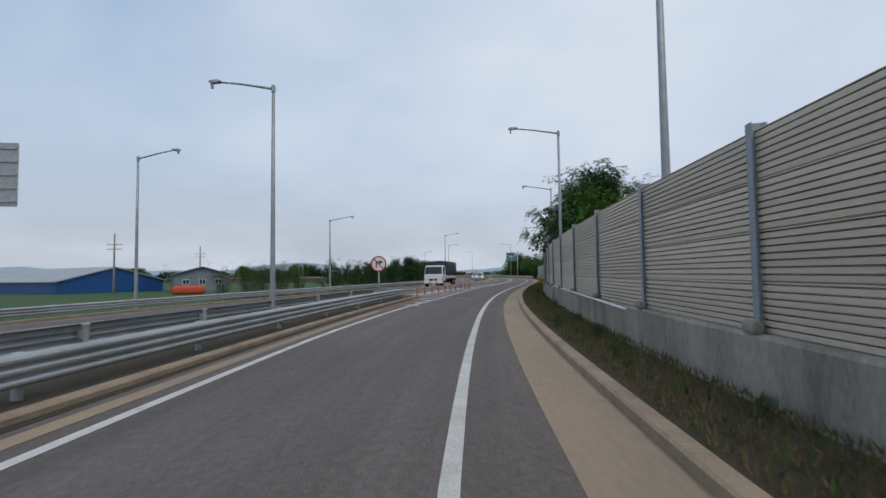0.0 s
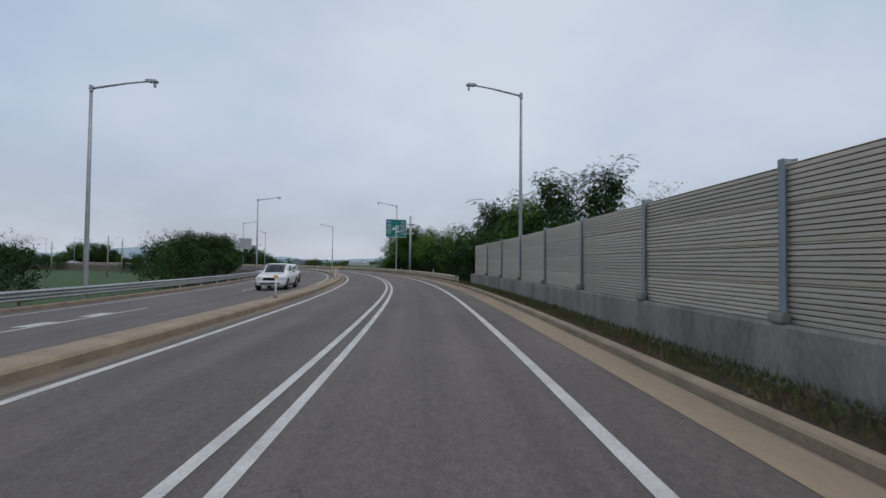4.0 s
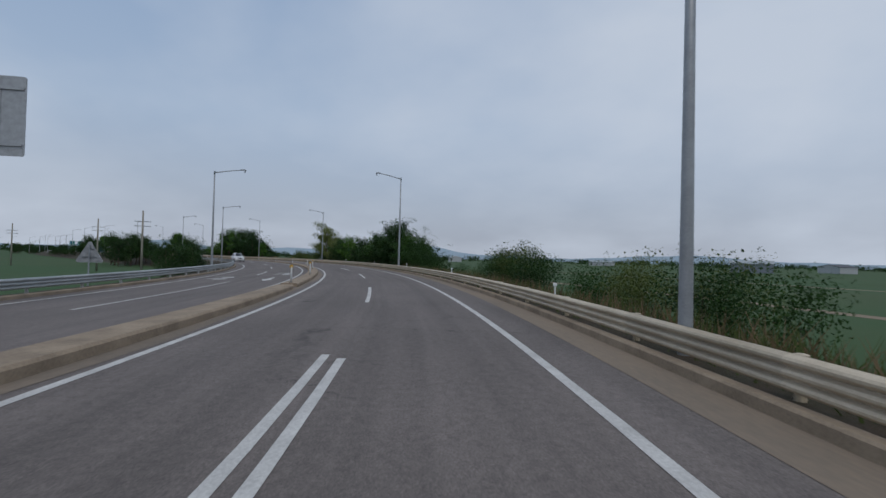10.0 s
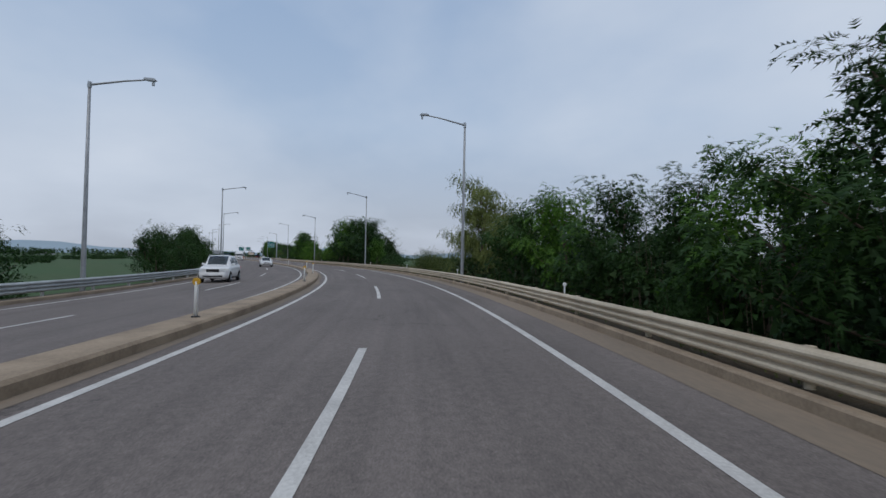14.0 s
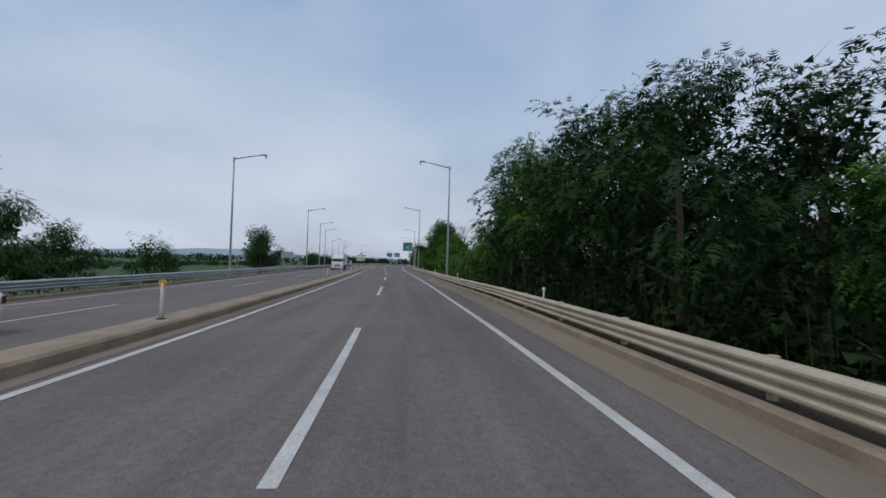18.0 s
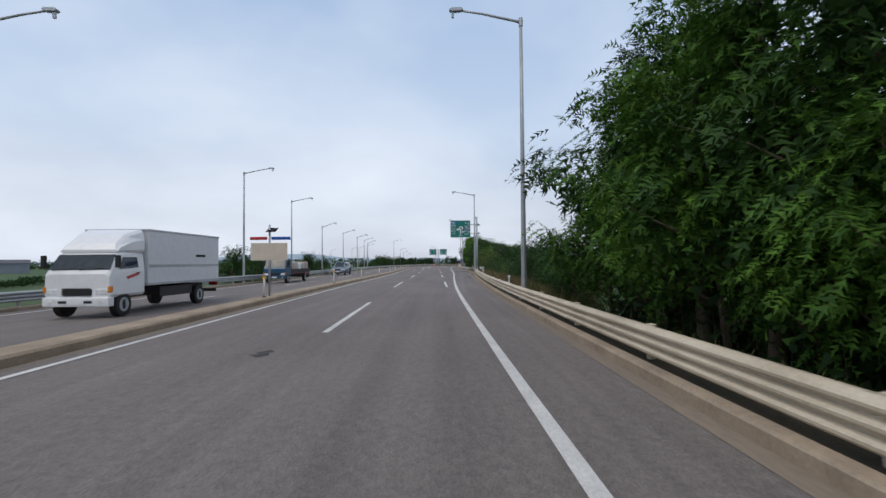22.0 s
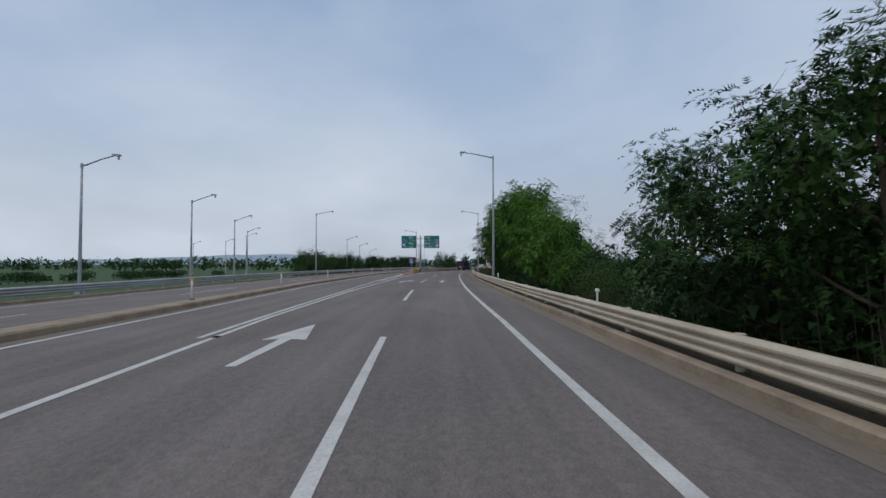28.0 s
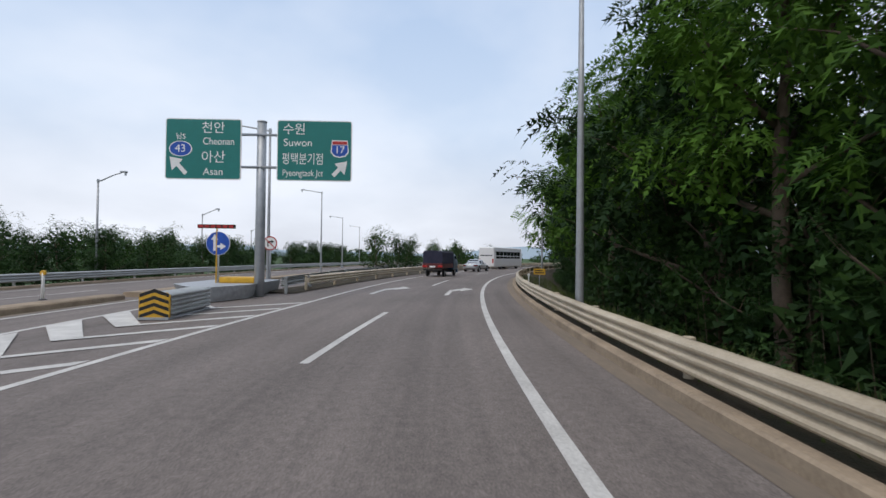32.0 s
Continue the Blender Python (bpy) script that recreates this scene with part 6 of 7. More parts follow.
def car(m, paint, label, length=4.5, width=1.84, high=1.62, suv=True, van=False):
    """A car whose front points along -y: lower body, glasshouse, panes laid on its slopes."""
    c = thing("car", m, label, "car")
    L, w = length / 2, width / 2
    belt, low = high * (0.56 if van else 0.61), 0.24
    # side view: foot of the windscreen, front and rear end of the roof, foot of the rear window
    if van:
        foot, top0, top1, rear = -L + 0.85, -L + 1.75, L - 0.22, L - 0.06
    elif suv:
        foot, top0, top1, rear = -L + 1.15, -L + 1.95, L - 1.15, L - 0.22
    else:
        foot, top0, top1, rear = -L + 1.28, -L + 2.1, L - 1.65, L - 0.75
    plan = curve((-L, 0.72), (-L + 0.05, 0.80), (-L + 0.15, 0.89), (-L + 0.4, 0.97), (-L + 0.9, 1.0), (L - 0.7, 1.0), (L - 0.2, 0.95), (L - 0.04, 0.88), (L, 0.82))
    lid = curve((-L, 0.62), (-L + 0.06, 0.70), (-L + 0.25, belt - 0.16), (foot, belt), (rear, belt + 0.02), (L - 0.05, belt - (0.04 if suv or van else 0.02)), (L, belt - 0.14))
    sill = curve((-L, 0.36), (-L + 0.12, 0.26), (-L + 0.5, low), (L - 0.6, low), (L - 0.1, 0.32), (L, 0.42))
    rings = []
    for y in (-L, -L + 0.05, -L + 0.12, -L + 0.25, -L + 0.5, -L + 0.8, foot, (foot + rear) / 2, rear, L - 0.2, L - 0.05, L):
        hw, z0, z1 = w * plan(y), sill(y), lid(y)
        half = [(0.0, z0), (hw * 0.86, z0), (hw * 0.96, z0 + 0.06), (hw, z0 + 0.42 * (z1 - z0)), (hw * 0.985, z0 + 0.7 * (z1 - z0)), (hw * 0.95, z1 - 0.05), (hw * 0.88, z1 - 0.008), (hw * 0.5, z1 + 0.02), (0.0, z1 + 0.03)]
        rings.append([(x, y, z) for x, z in half] + [(-x, y, z) for x, z in half[-2:0:-1]])
    bm = bmesh.new()
    vs = [[bm.verts.new(q) for q in r] for r in rings]
    n = len(vs[0])
    for u, v in zip(vs, vs[1:]):
        for k in range(n):
            bm.faces.new((u[k], u[(k + 1) % n], v[(k + 1) % n], v[k]))
    bm.faces.new(vs[0][::-1])
    bm.faces.new(vs[-1])
    bmesh.ops.recalc_face_normals(bm, faces=bm.faces[:])
    part("body", bm, paint, c, smooth=True)
    roof = curve((foot, belt), (foot + 0.25 * (top0 - foot), belt + 0.30 * (high - belt)), (top0 - 0.05, high - 0.05), (top0 + 0.25, high - 0.005), ((top0 + top1) / 2, high), (top1, high - 0.04), (top1 + 0.6 * (rear - top1), belt + 0.55 * (high - belt)), (rear, belt))

    def at(y, f, off=0.0):
        """A point on the glasshouse's side: f runs from the belt to the roof's edge."""
        return w * (0.90 - 0.20 * f ** 1.3) + off, y, belt - 0.02 + (roof(y) - belt - 0.01) * f

    rows = []
    for y in (foot, foot + 0.25 * (top0 - foot), top0 - 0.05, top0 + 0.25, (top0 + top1) / 2, top1, top1 + 0.6 * (rear - top1), rear):
        side = [at(y, f) for f in (0.0, 0.35, 0.7, 0.95)]
        x, _, z = side[-1]
        rows.append(side + [(x * 0.93, y, z + 0.025), (x * 0.5, y, z + 0.045), (0, y, z + 0.05), (-x * 0.5, y, z + 0.045), (-x * 0.93, y, z + 0.025)] + [(-q[0], q[1], q[2]) for q in side[::-1]])
    skin(c, "cabin", rows, paint)

    def pane(name, ys, label_):
        """Glass over the sloping front or back of the glasshouse."""
        rows_ = []
        for y in ys:
            x, _, z = at(y, 0.95)
            slope = (roof(y + 0.03) - roof(y - 0.03)) / 0.06
            k = 0.012 / math.hypot(1, slope)
            rows_.append([(q * x, y - slope * k, z + 0.05 - 0.03 * q * q + k) for q in (-0.88, -0.45, 0, 0.45, 0.88)])
        skin(c, name, rows_, GLASS, True, label_, 0.006)

    pane("windscreen", [foot + (top0 - 0.06 - foot) * q for q in (0.06, 0.25, 0.6, 1.0)], "dark glass windscreen")
    pane("rear_window", [top1 + (rear - top1) * q for q in ((0.3, 0.6, 0.85) if van else (0.12, 0.45, 0.85))], "dark glass rear window")
    back = (top1 + rear) / 2 - 0.1 if not van else rear - 0.9
    first, mid = foot + 0.42, (top0 + top1) / 2 + 0.05
    for sx in (-1, 1):
        for y0, y1 in ((first, mid - 0.04), (mid + 0.04, back)):
            rows_ = []
            for q in (0, 0.2, 0.5, 0.8, 1):
                y = y0 + (y1 - y0) * q
                rows_.append([(sx * v[0], v[1], v[2]) for v in (at(y, f, 0.008) for f in (0.1, 0.45, 0.82))])
            skin(c, "side_window", rows_, GLASS, True, "dark glass side window", 0.005)
        bm = bmesh.new()
        box(bm, sx * w * 0.99 - 0.09, sx * w * 0.99 + 0.1, first + 0.0, first + 0.12, belt + 0.02, belt + 0.15, 0.035)
        part("mirror", bm, paint, c)
        z0, z1 = belt - 0.34, belt - 0.19
        skin(c, "headlight", [[(sx * w * q, y, z) for z in (z0 + (0.03 if q > 0.8 else 0), z1)] for q, y in ((0.44, -L - 0.004), (0.72, -L + 0.0), (0.815, -L + 0.045), (0.905, -L + 0.14), (0.965, -L + 0.34))], LIGHT_CLEAR, True, "", 0.012)
        skin(c, "tail_light", [[(sx * w * q, y, z) for z in (belt - 0.26, belt - 0.10)] for q, y in ((0.5, L + 0.006), (0.84, L + 0.004), (0.9, L - 0.04), (0.965, L - 0.22))], LIGHT_RED, True, "", 0.012)
        bm = bmesh.new()
        box(bm, sx * w * 1.0 - 0.008, sx * w * 1.0 + 0.012, -L + 1.1, L - 1.15, low + 0.02, low + 0.12, 0.01)
        part("side_sill", bm, BLACK, c)
        for y in (-L + 0.85, L - 0.88):
            bm = bmesh.new()
            tube(bm, [(sx * w * 0.8, y, 0.35), (sx * (w + 0.004), y, 0.35)], [0.385, 0.385], 24)
            part("wheel_arch", bm, BLACK, c)
            wheel(c, sx * (w + 0.012), y, 0.335, 0.22)
    bm = bmesh.new()
    box(bm, -w * 0.42, w * 0.42, -L - 0.012, -L + 0.1, belt - 0.40, belt - 0.22, 0.03)
    part("grille", bm, BLACK, c)
    bm = bmesh.new()
    box(bm, -w * 0.62, w * 0.62, -L - 0.006, -L + 0.1, 0.37, 0.47, 0.02)
    part("air_intake", bm, BLACK, c)
    for y, z in ((-L - 0.012, 0.46), (L + 0.002, 0.62)):
        bm = bmesh.new()
        box(bm, -0.26, 0.26, y - 0.012, y + 0.02, z, z + 0.11)
        part("number_plate", bm, SIGN_WHITE, c)
    return c


def truck_cab(t, y0, length, w, z0, z1, paint, grille=GLASS):
    """A cab whose face stands at y0 and looks along -y."""
    cab = loft([(y0, w * 0.96, z0, z0 + 0.75, w * 0.95), (y0 + 0.05, w, z0, z0 + 0.85, w * 0.98), (y0 + 0.5, w, z0, z1 - 0.08, w * 0.92), (y0 + 0.68, w, z0, z1, w * 0.92), (y0 + length, w, z0, z1, w * 0.94)], paint, "cab", t)
    rise = z1 - 0.93 - z0

    def face(f, off=0.014):
        return y0 + 0.05 + 0.45 * f - off * rise / math.hypot(rise, 0.45), z0 + 0.85 + rise * f + off * 0.45 / math.hypot(rise, 0.45)

    (ya, za), (yb, zb) = face(0.05), face(0.93)
    quad(cab, "windscreen", [(-w * 0.93, ya, za), (w * 0.93, ya, za), (w * 0.87, yb, zb), (-w * 0.87, yb, zb)], GLASS, "dark glass windscreen")
    for x0, x1 in ((-0.75, -0.1), (0.05, 0.7)):
        bm = bmesh.new()
        tube(bm, [(x0 * w, *face(0.0, 0.04)), (x1 * w, *face(0.12, 0.035))], [0.014, 0.01], 5)
        part("wiper", bm, BLACK, cab)
    for sx in (-1, 1):
        bm = bmesh.new()
        box(bm, sx * w * 0.38 - 0.13, sx * w * 0.38 + 0.13, y0 - 0.09, y0 - 0.07, z0 - 0.17, z0 - 0.09)
        part("bumper_slot", bm, BLACK, cab)
        bm = bmesh.new()
        tube(bm, [(sx * w * 0.76, y0 - 0.1, z0 - 0.13), (sx * w * 0.76, y0 - 0.05, z0 - 0.13)], [0.06, 0.07], 12)
        part("fog_lamp", bm, LIGHT_CLEAR, cab)
        bm = bmesh.new()
        box(bm, sx * (w + 0.012) - 0.012, sx * (w + 0.012) + 0.012, y0 + length * 0.74, y0 + length * 0.84, z0 + 0.74, z0 + 0.78, 0.008)
        part("door_handle", bm, BLACK, cab)
    for sx in (-1, 1):
        pts = [(sx * (w + 0.006), y0 + 0.42, z0 + 0.9), (sx * (w + 0.006), y0 + length * 0.8, z0 + 0.95), (sx * (w * 0.955), y0 + length * 0.8, z1 - 0.2), (sx * (w * 0.95), y0 + 0.66, z1 - 0.2)]
        quad(cab, "side_window", pts if sx > 0 else pts[::-1], GLASS, "dark glass side window")
        bm = bmesh.new()
        box(bm, sx * (w + 0.13) - 0.07, sx * (w + 0.13) + 0.07, y0 + 0.1, y0 + 0.2, z0 + 0.95, z0 + 1.35, 0.02)
        part("mirror", bm, BLACK, cab)
        bm = bmesh.new()
        box(bm, sx * w * 0.74 - 0.2, sx * w * 0.74 + 0.2, y0 - 0.02, y0 + 0.05, z0 + 0.08, z0 + 0.3, 0.05)
        part("headlight", bm, LIGHT_CLEAR, cab)
        bm = bmesh.new()
        box(bm, sx * w * 0.97 - 0.05, sx * w * 0.97 + 0.04, y0 - 0.02, y0 + 0.12, z0 + 0.16, z0 + 0.36, 0.02)
        part("indicator", bm, LIGHT_AMBER, cab)
    bm = bmesh.new()
    box(bm, -w * 0.45, w * 0.45, y0 - 0.015, y0 + 0.04, z0 + 0.05, z0 + 0.31, 0.06)
    part("grille", bm, BLACK, cab)
    bm = bmesh.new()
    box(bm, -w, w, y0 - 0.08, y0 + 0.2, z0 - 0.28, z0 + 0.02, 0.05)
    part("bumper", bm, paint, cab)
    bm = bmesh.new()
    box(bm, -0.26, 0.26, y0 - 0.095, y0 - 0.07, z0 - 0.2, z0 - 0.06)
    part("number_plate", bm, SIGN_WHITE, cab)
    return cab


def tail(t, y, w, z):
    for sx in (-1, 1):
        bm = bmesh.new()
        box(bm, sx * w * 0.8 - 0.2, sx * w * 0.8 + 0.2, y, y + 0.06, z, z + 0.16, 0.02)
        part("tail_light", bm, LIGHT_RED, t)
    bm = bmesh.new()
    box(bm, -0.25, 0.25, y, y + 0.03, z - 0.02, z + 0.12)
    part("number_plate", bm, SIGN_WHITE, t)
    bm = bmesh.new()
    box(bm, -w * 0.95, w * 0.95, y - 0.05, y + 0.02, z - 0.28, z - 0.14, 0.02)
    part("bumper_bar", bm, CHASSIS, t)


def tarp_truck(m):
    t = thing("truck", m, "white truck with a load under a dark tarpaulin", "truck")
    w = 1.2
    truck_cab(t, -4.6, 1.9, w, 0.75, 2.75, CAR_WHITE)
    bm = bmesh.new()
    box(bm, -0.45, 0.45, -4.3, 4.5, 0.6, 0.95)
    part("chassis", bm, CHASSIS, t)
    bm = bmesh.new()
    box(bm, -w, w, -2.5, 4.6, 0.95, 1.12, 0.02)
    part("bed", bm, MAROON, t)
    for sx in (-1, 1):
        bm = bmesh.new()
        box(bm, sx * w - 0.03, sx * w + 0.03, -2.5, 4.6, 1.12, 1.55, 0.01)
        part("side_board", bm, CAR_WHITE, t)
    bm = bmesh.new()
    bmesh.ops.create_grid(bm, x_segments=14, y_segments=36, size=1.0)
    for v in bm.verts:
        x, y = v.co.x, v.co.y
        edge = max(abs(x), abs(y) ** 1.0)
        top = 3.35 + 0.12 * noise.noise(Vector((x * 2, y * 5, 1)))
        drop = max(0.0, (abs(x) - 0.72) / 0.28) + max(0.0, (abs(y) - 0.88) / 0.12)
        z = top - 0.15 * x * x - 1.75 * min(1, drop) - 0.15 * max(0, y) ** 2 + 0.05 * noise.noise(Vector((x * 6, y * 14, 3)))
        v.co = Vector((max(-1, min(1, x / 0.74)) * (w + 0.05 + 0.04 * noise.noise(Vector((y * 9, x * 4, 2)))), 1.05 + max(-1, min(1, y / 0.9)) * 3.5, z))
    bmesh.ops.solidify(bm, geom=bm.faces[:], thickness=0.02)
    part("tarpaulin", bm, TARP, t, "dark crumpled tarpaulin", True)
    for sx in (-1, 1):
        for y in (-3.7, 2.2, 3.5):
            wheel(t, sx * (w - 0.03), y, 0.48, 0.3)
    tail(t, 4.6, w, 0.72)


def flat_truck(m):
    t = thing("truck", m, "blue flatbed truck carrying pale sacks", "truck")
    w = 1.15
    truck_cab(t, -4.2, 1.75, w, 0.75, 2.6, CAR_BLUE)
    bm = bmesh.new()
    box(bm, -0.42, 0.42, -4.0, 4.1, 0.58, 0.9)
    part("chassis", bm, CHASSIS, t)
    bm = bmesh.new()
    box(bm, -w, w, -2.3, 4.2, 0.9, 1.05, 0.02)
    bed = part("bed", bm, MAROON, t)
    for sx in (-1, 1):
        bm = bmesh.new()
        box(bm, sx * w - 0.03, sx * w + 0.03, -2.3, 4.2, 1.05, 1.45, 0.01)
        part("side_board", bm, CHASSIS, t)
    bm = bmesh.new()
    box(bm, -w, w, -2.42, -2.3, 1.0, 2.45, 0.03)
    part("headboard", bm, CHASSIS, t)
    for k in range(5):
        for sx in (-0.54, 0.54):
            bm = bmesh.new()
            box(bm, sx - 0.5, sx + 0.5, -2.15 + 1.24 * k, -2.15 + 1.24 * k + 1.18, 1.05, 2.1 + 0.08 * ((k * 7 + (sx > 0)) % 3), 0.16)
            part("sack", bm, (SACK, PALLET, SACK, BOX_WHITE)[(k * 3 + (sx > 0)) % 4], t, smooth=True)
    for sx in (-1, 1):
        for y in (-3.3, 2.6):
            wheel(t, sx * (w - 0.03), y, 0.45, 0.28)
    tail(t, 4.2, w, 0.7)


def box_truck(m):
    t = thing("truck", m, "white box truck with a roof deflector", "truck")
    w = 1.05
    cab = truck_cab(t, -3.6, 1.75, w, 0.66, 2.15, CAR_WHITE)
    loft([(-3.1, w * 0.88, 2.1, 2.2, w * 0.84), (-2.95, w * 0.9, 2.1, 2.42, w * 0.8), (-2.5, w * 0.95, 2.1, 2.74, w * 0.82), (-1.86, w, 2.1, 2.93, w * 0.95)], CAR_WHITE, "roof_deflector", t)
    bm = bmesh.new()
    box(bm, -0.4, 0.4, -3.3, 3.6, 0.55, 0.85)
    part("chassis", bm, CHASSIS, t)
    bm = bmesh.new()
    box(bm, -w - 0.06, w + 0.06, -1.72, 3.7, 0.95, 2.95, 0.03)
    part("cargo_box", bm, BOX_WHITE, t)
    for z in (1.0, 2.92):
        bm = bmesh.new()
        box(bm, -w - 0.075, w + 0.075, -1.75, 3.73, z - 0.04, z + 0.04, 0.01)
        part("edge_rail", bm, SIGN_BACK, t)
    for k in range(5):
        bm = bmesh.new()
        box(bm, -w - 0.08, -w - 0.05, -1.2 + 1.1 * k, -1.12 + 1.1 * k, 1.06, 1.14)
        part("latch", bm, CHASSIS, t)
    for sx in (-1, 1):
        bm = bmesh.new()
        flat_stripe = [(-2.85, 1.3), (-2.2, 1.44), (-2.15, 1.36), (-2.75, 1.22)]
        vs = [bm.verts.new((sx * (w + 0.008), y, z)) for y, z in flat_stripe]
        bm.faces.new(vs if sx < 0 else vs[::-1])
        part("door_stripe", bm, SIGN_RED, t)
        bm = bmesh.new()
        box(bm, sx * (w - 0.02) - 0.02, sx * (w - 0.02) + 0.02, -0.9, 1.4, 0.5, 0.86, 0.02)
        part("side_guard", bm, CHASSIS, t)
        bm = bmesh.new()
        box(bm, sx * (w + 0.068) - 0.01, sx * (w + 0.068) + 0.01, -1.68, 3.66, 1.62, 1.70)
        part("trim_rail", bm, SIGN_BACK, t)
        bm = bmesh.new()
        box(bm, sx * (w + 0.068) - 0.008, sx * (w + 0.068) + 0.008, 1.6, 2.4, 2.0, 2.1)
        part("lettering_bar", bm, CHASSIS, t)
        for y in (-2.9, 2.1):
            wheel(t, sx * (w - 0.02), y, 0.4, 0.26)
    tail(t, 3.7, w, 0.72)


def canvas_truck(m):
    """Seen from behind; its front looks along -y."""
    t = thing("truck", m, "small truck with a dark navy canvas cover", "truck")
    w = 0.86
    truck_cab(t, -2.5, 1.5, w, 0.55, 1.95, CAR_BLUE)
    bm = bmesh.new()
    box(bm, -0.36, 0.36, -2.3, 2.4, 0.42, 0.66)
    part("chassis", bm, CHASSIS, t)
    bm = bmesh.new()
    box(bm, -w, w, -0.9, 2.5, 0.72, 1.12, 0.02)
    part("bed", bm, MAROON, t)
    bm = bmesh.new()
    out = [(-w, 1.05), (-w, 2.05), (-w * 0.9, 2.18), (0, 2.22), (w * 0.9, 2.18), (w, 2.05), (w, 1.05)]
    prism(bm, out, -0.95, 2.48)
    part("canvas_cover", bm, TARP_BLUE, t, "dark navy canvas cover")
    for sx in (-1, 1):
        for y in (-1.6, 1.6):
            wheel(t, sx * (w - 0.04), y, 0.31, 0.2)
    tail(t, 2.5, w, 0.8)


def bus(m):
    b = thing("bus", m, "white coach bus with dark side windows", "bus")
    w, L, h = 1.24, 5.6, 3.2
    loft([(-L, w * 0.93, 0.4, h - 0.5, w * 0.9), (-L + 0.3, w, 0.35, h - 0.05, w * 0.95), (L - 0.2, w, 0.35, h, w * 0.95), (L, w * 0.95, 0.45, h - 0.15, w * 0.92)], CAR_WHITE, "body", b)
    for sx in (-1, 1):
        for k in range(7):
            y0 = -L + 1.0 + 1.38 * k
            pts = [(sx * (w + 0.008), y0, 1.55), (sx * (w + 0.008), y0 + 1.26, 1.55), (sx * (w * 0.985), y0 + 1.26, 2.55), (sx * (w * 0.985), y0, 2.55)]
            quad(b, "side_window", pts if sx > 0 else pts[::-1], GLASS, "dark glass side window")
        for y in (-L + 2.2, L - 2.6):
            wheel(b, sx * (w - 0.02), y, 0.48, 0.3)
        bm = bmesh.new()
        box(bm, sx * w * 0.82 - 0.1, sx * w * 0.82 + 0.1, L - 0.02, L + 0.03, 0.9, 1.5, 0.02)
        part("tail_light", bm, LIGHT_RED, b)
    quad(b, "rear_window", [(-w * 0.75, L + 0.004, 1.9), (-w * 0.7, L - 0.02, 2.75), (w * 0.7, L - 0.02, 2.75), (w * 0.75, L + 0.004, 1.9)], GLASS, "dark glass rear window")
    quad(b, "windscreen", [(-w * 0.86, -L - 0.01, 1.2), (w * 0.86, -L - 0.01, 1.2), (w * 0.84, -L - 0.005, 2.6), (-w * 0.84, -L - 0.005, 2.6)], GLASS, "dark glass windscreen")
    bm = bmesh.new()
    box(bm, -0.28, 0.28, L, L + 0.025, 0.75, 0.9)
    part("number_plate", bm, SIGN_WHITE, b)


def lane(s, k):
    """The middle of the far carriageway's lane k (0: beside the median)."""
    d = left_line(s) + 2.05 + 1.68 + 3.38 * k
    return d, fall(s, d)


def traffic():
    def oncoming(s, k):
        d, z = lane(s, k)
        return M(s, d, z + 0.01, 0)

    tarp_truck(oncoming(64.5, 0))
    car(oncoming(112, 0), CAR_WHITE, "white compact sport utility car")
    car(oncoming(121.6, 0.36), CAR_WHITE, "white coupe-shaped sport utility car", 4.8, 1.95, 1.6, True)
    car(oncoming(305, 1), CAR_WHITE, "white boxy sport utility car with chrome grille", 4.8, 1.9, 1.8)
    car(oncoming(353, 0.33), CAR_WHITE, "white saloon car on the far carriageway", 4.8, 1.84, 1.46, False)
    box_truck(oncoming(437.4, 0.33))
    flat_truck(oncoming(463.8, 1.16) @ Matrix.Scale(0.84, 4))
    car(oncoming(489, 1.15), CAR_GREY, "grey-blue passenger van on the far carriageway", 5.1, 1.92, 1.92, True, True)
    canvas_truck(M(641.8, 5.2, 0, 176))
    car(M(657, 5.3, 0, 176), CAR_SILVER, "silver saloon car seen ahead", 4.7, 1.82, 1.46, False)
    bus(M(673, 6.4, 0, 174))
    car(pose(-75.2, 348.0, -2.6, 0, 0, -75), CAR_WHITE, "white saloon car parked on the field track", 4.6, 1.8, 1.45, False)


traffic()


# ---- buildings and distance ----
ROOF_PALE = material("pale_roof_sheet", (0.34, 0.38, 0.40), 0.6, other=(0.27, 0.30, 0.32), scale=0.3, fine=5, bump=0.1)
BLUE_SHEET = material("blue_sheet_wall", (0.015, 0.085, 0.27), 0.5, other=(0.012, 0.065, 0.21), scale=0.3, fine=6, bump=0.1)
GREY_WALL = material("grey_render_wall", (0.20, 0.23, 0.27), 0.8, other=(0.16, 0.185, 0.22), scale=0.5, fine=8)
DARK_ROOF = material("dark_roof", (0.10, 0.105, 0.12), 0.7)
FAR_WALL = material("far_wall", (0.46, 0.48, 0.50), 0.8)


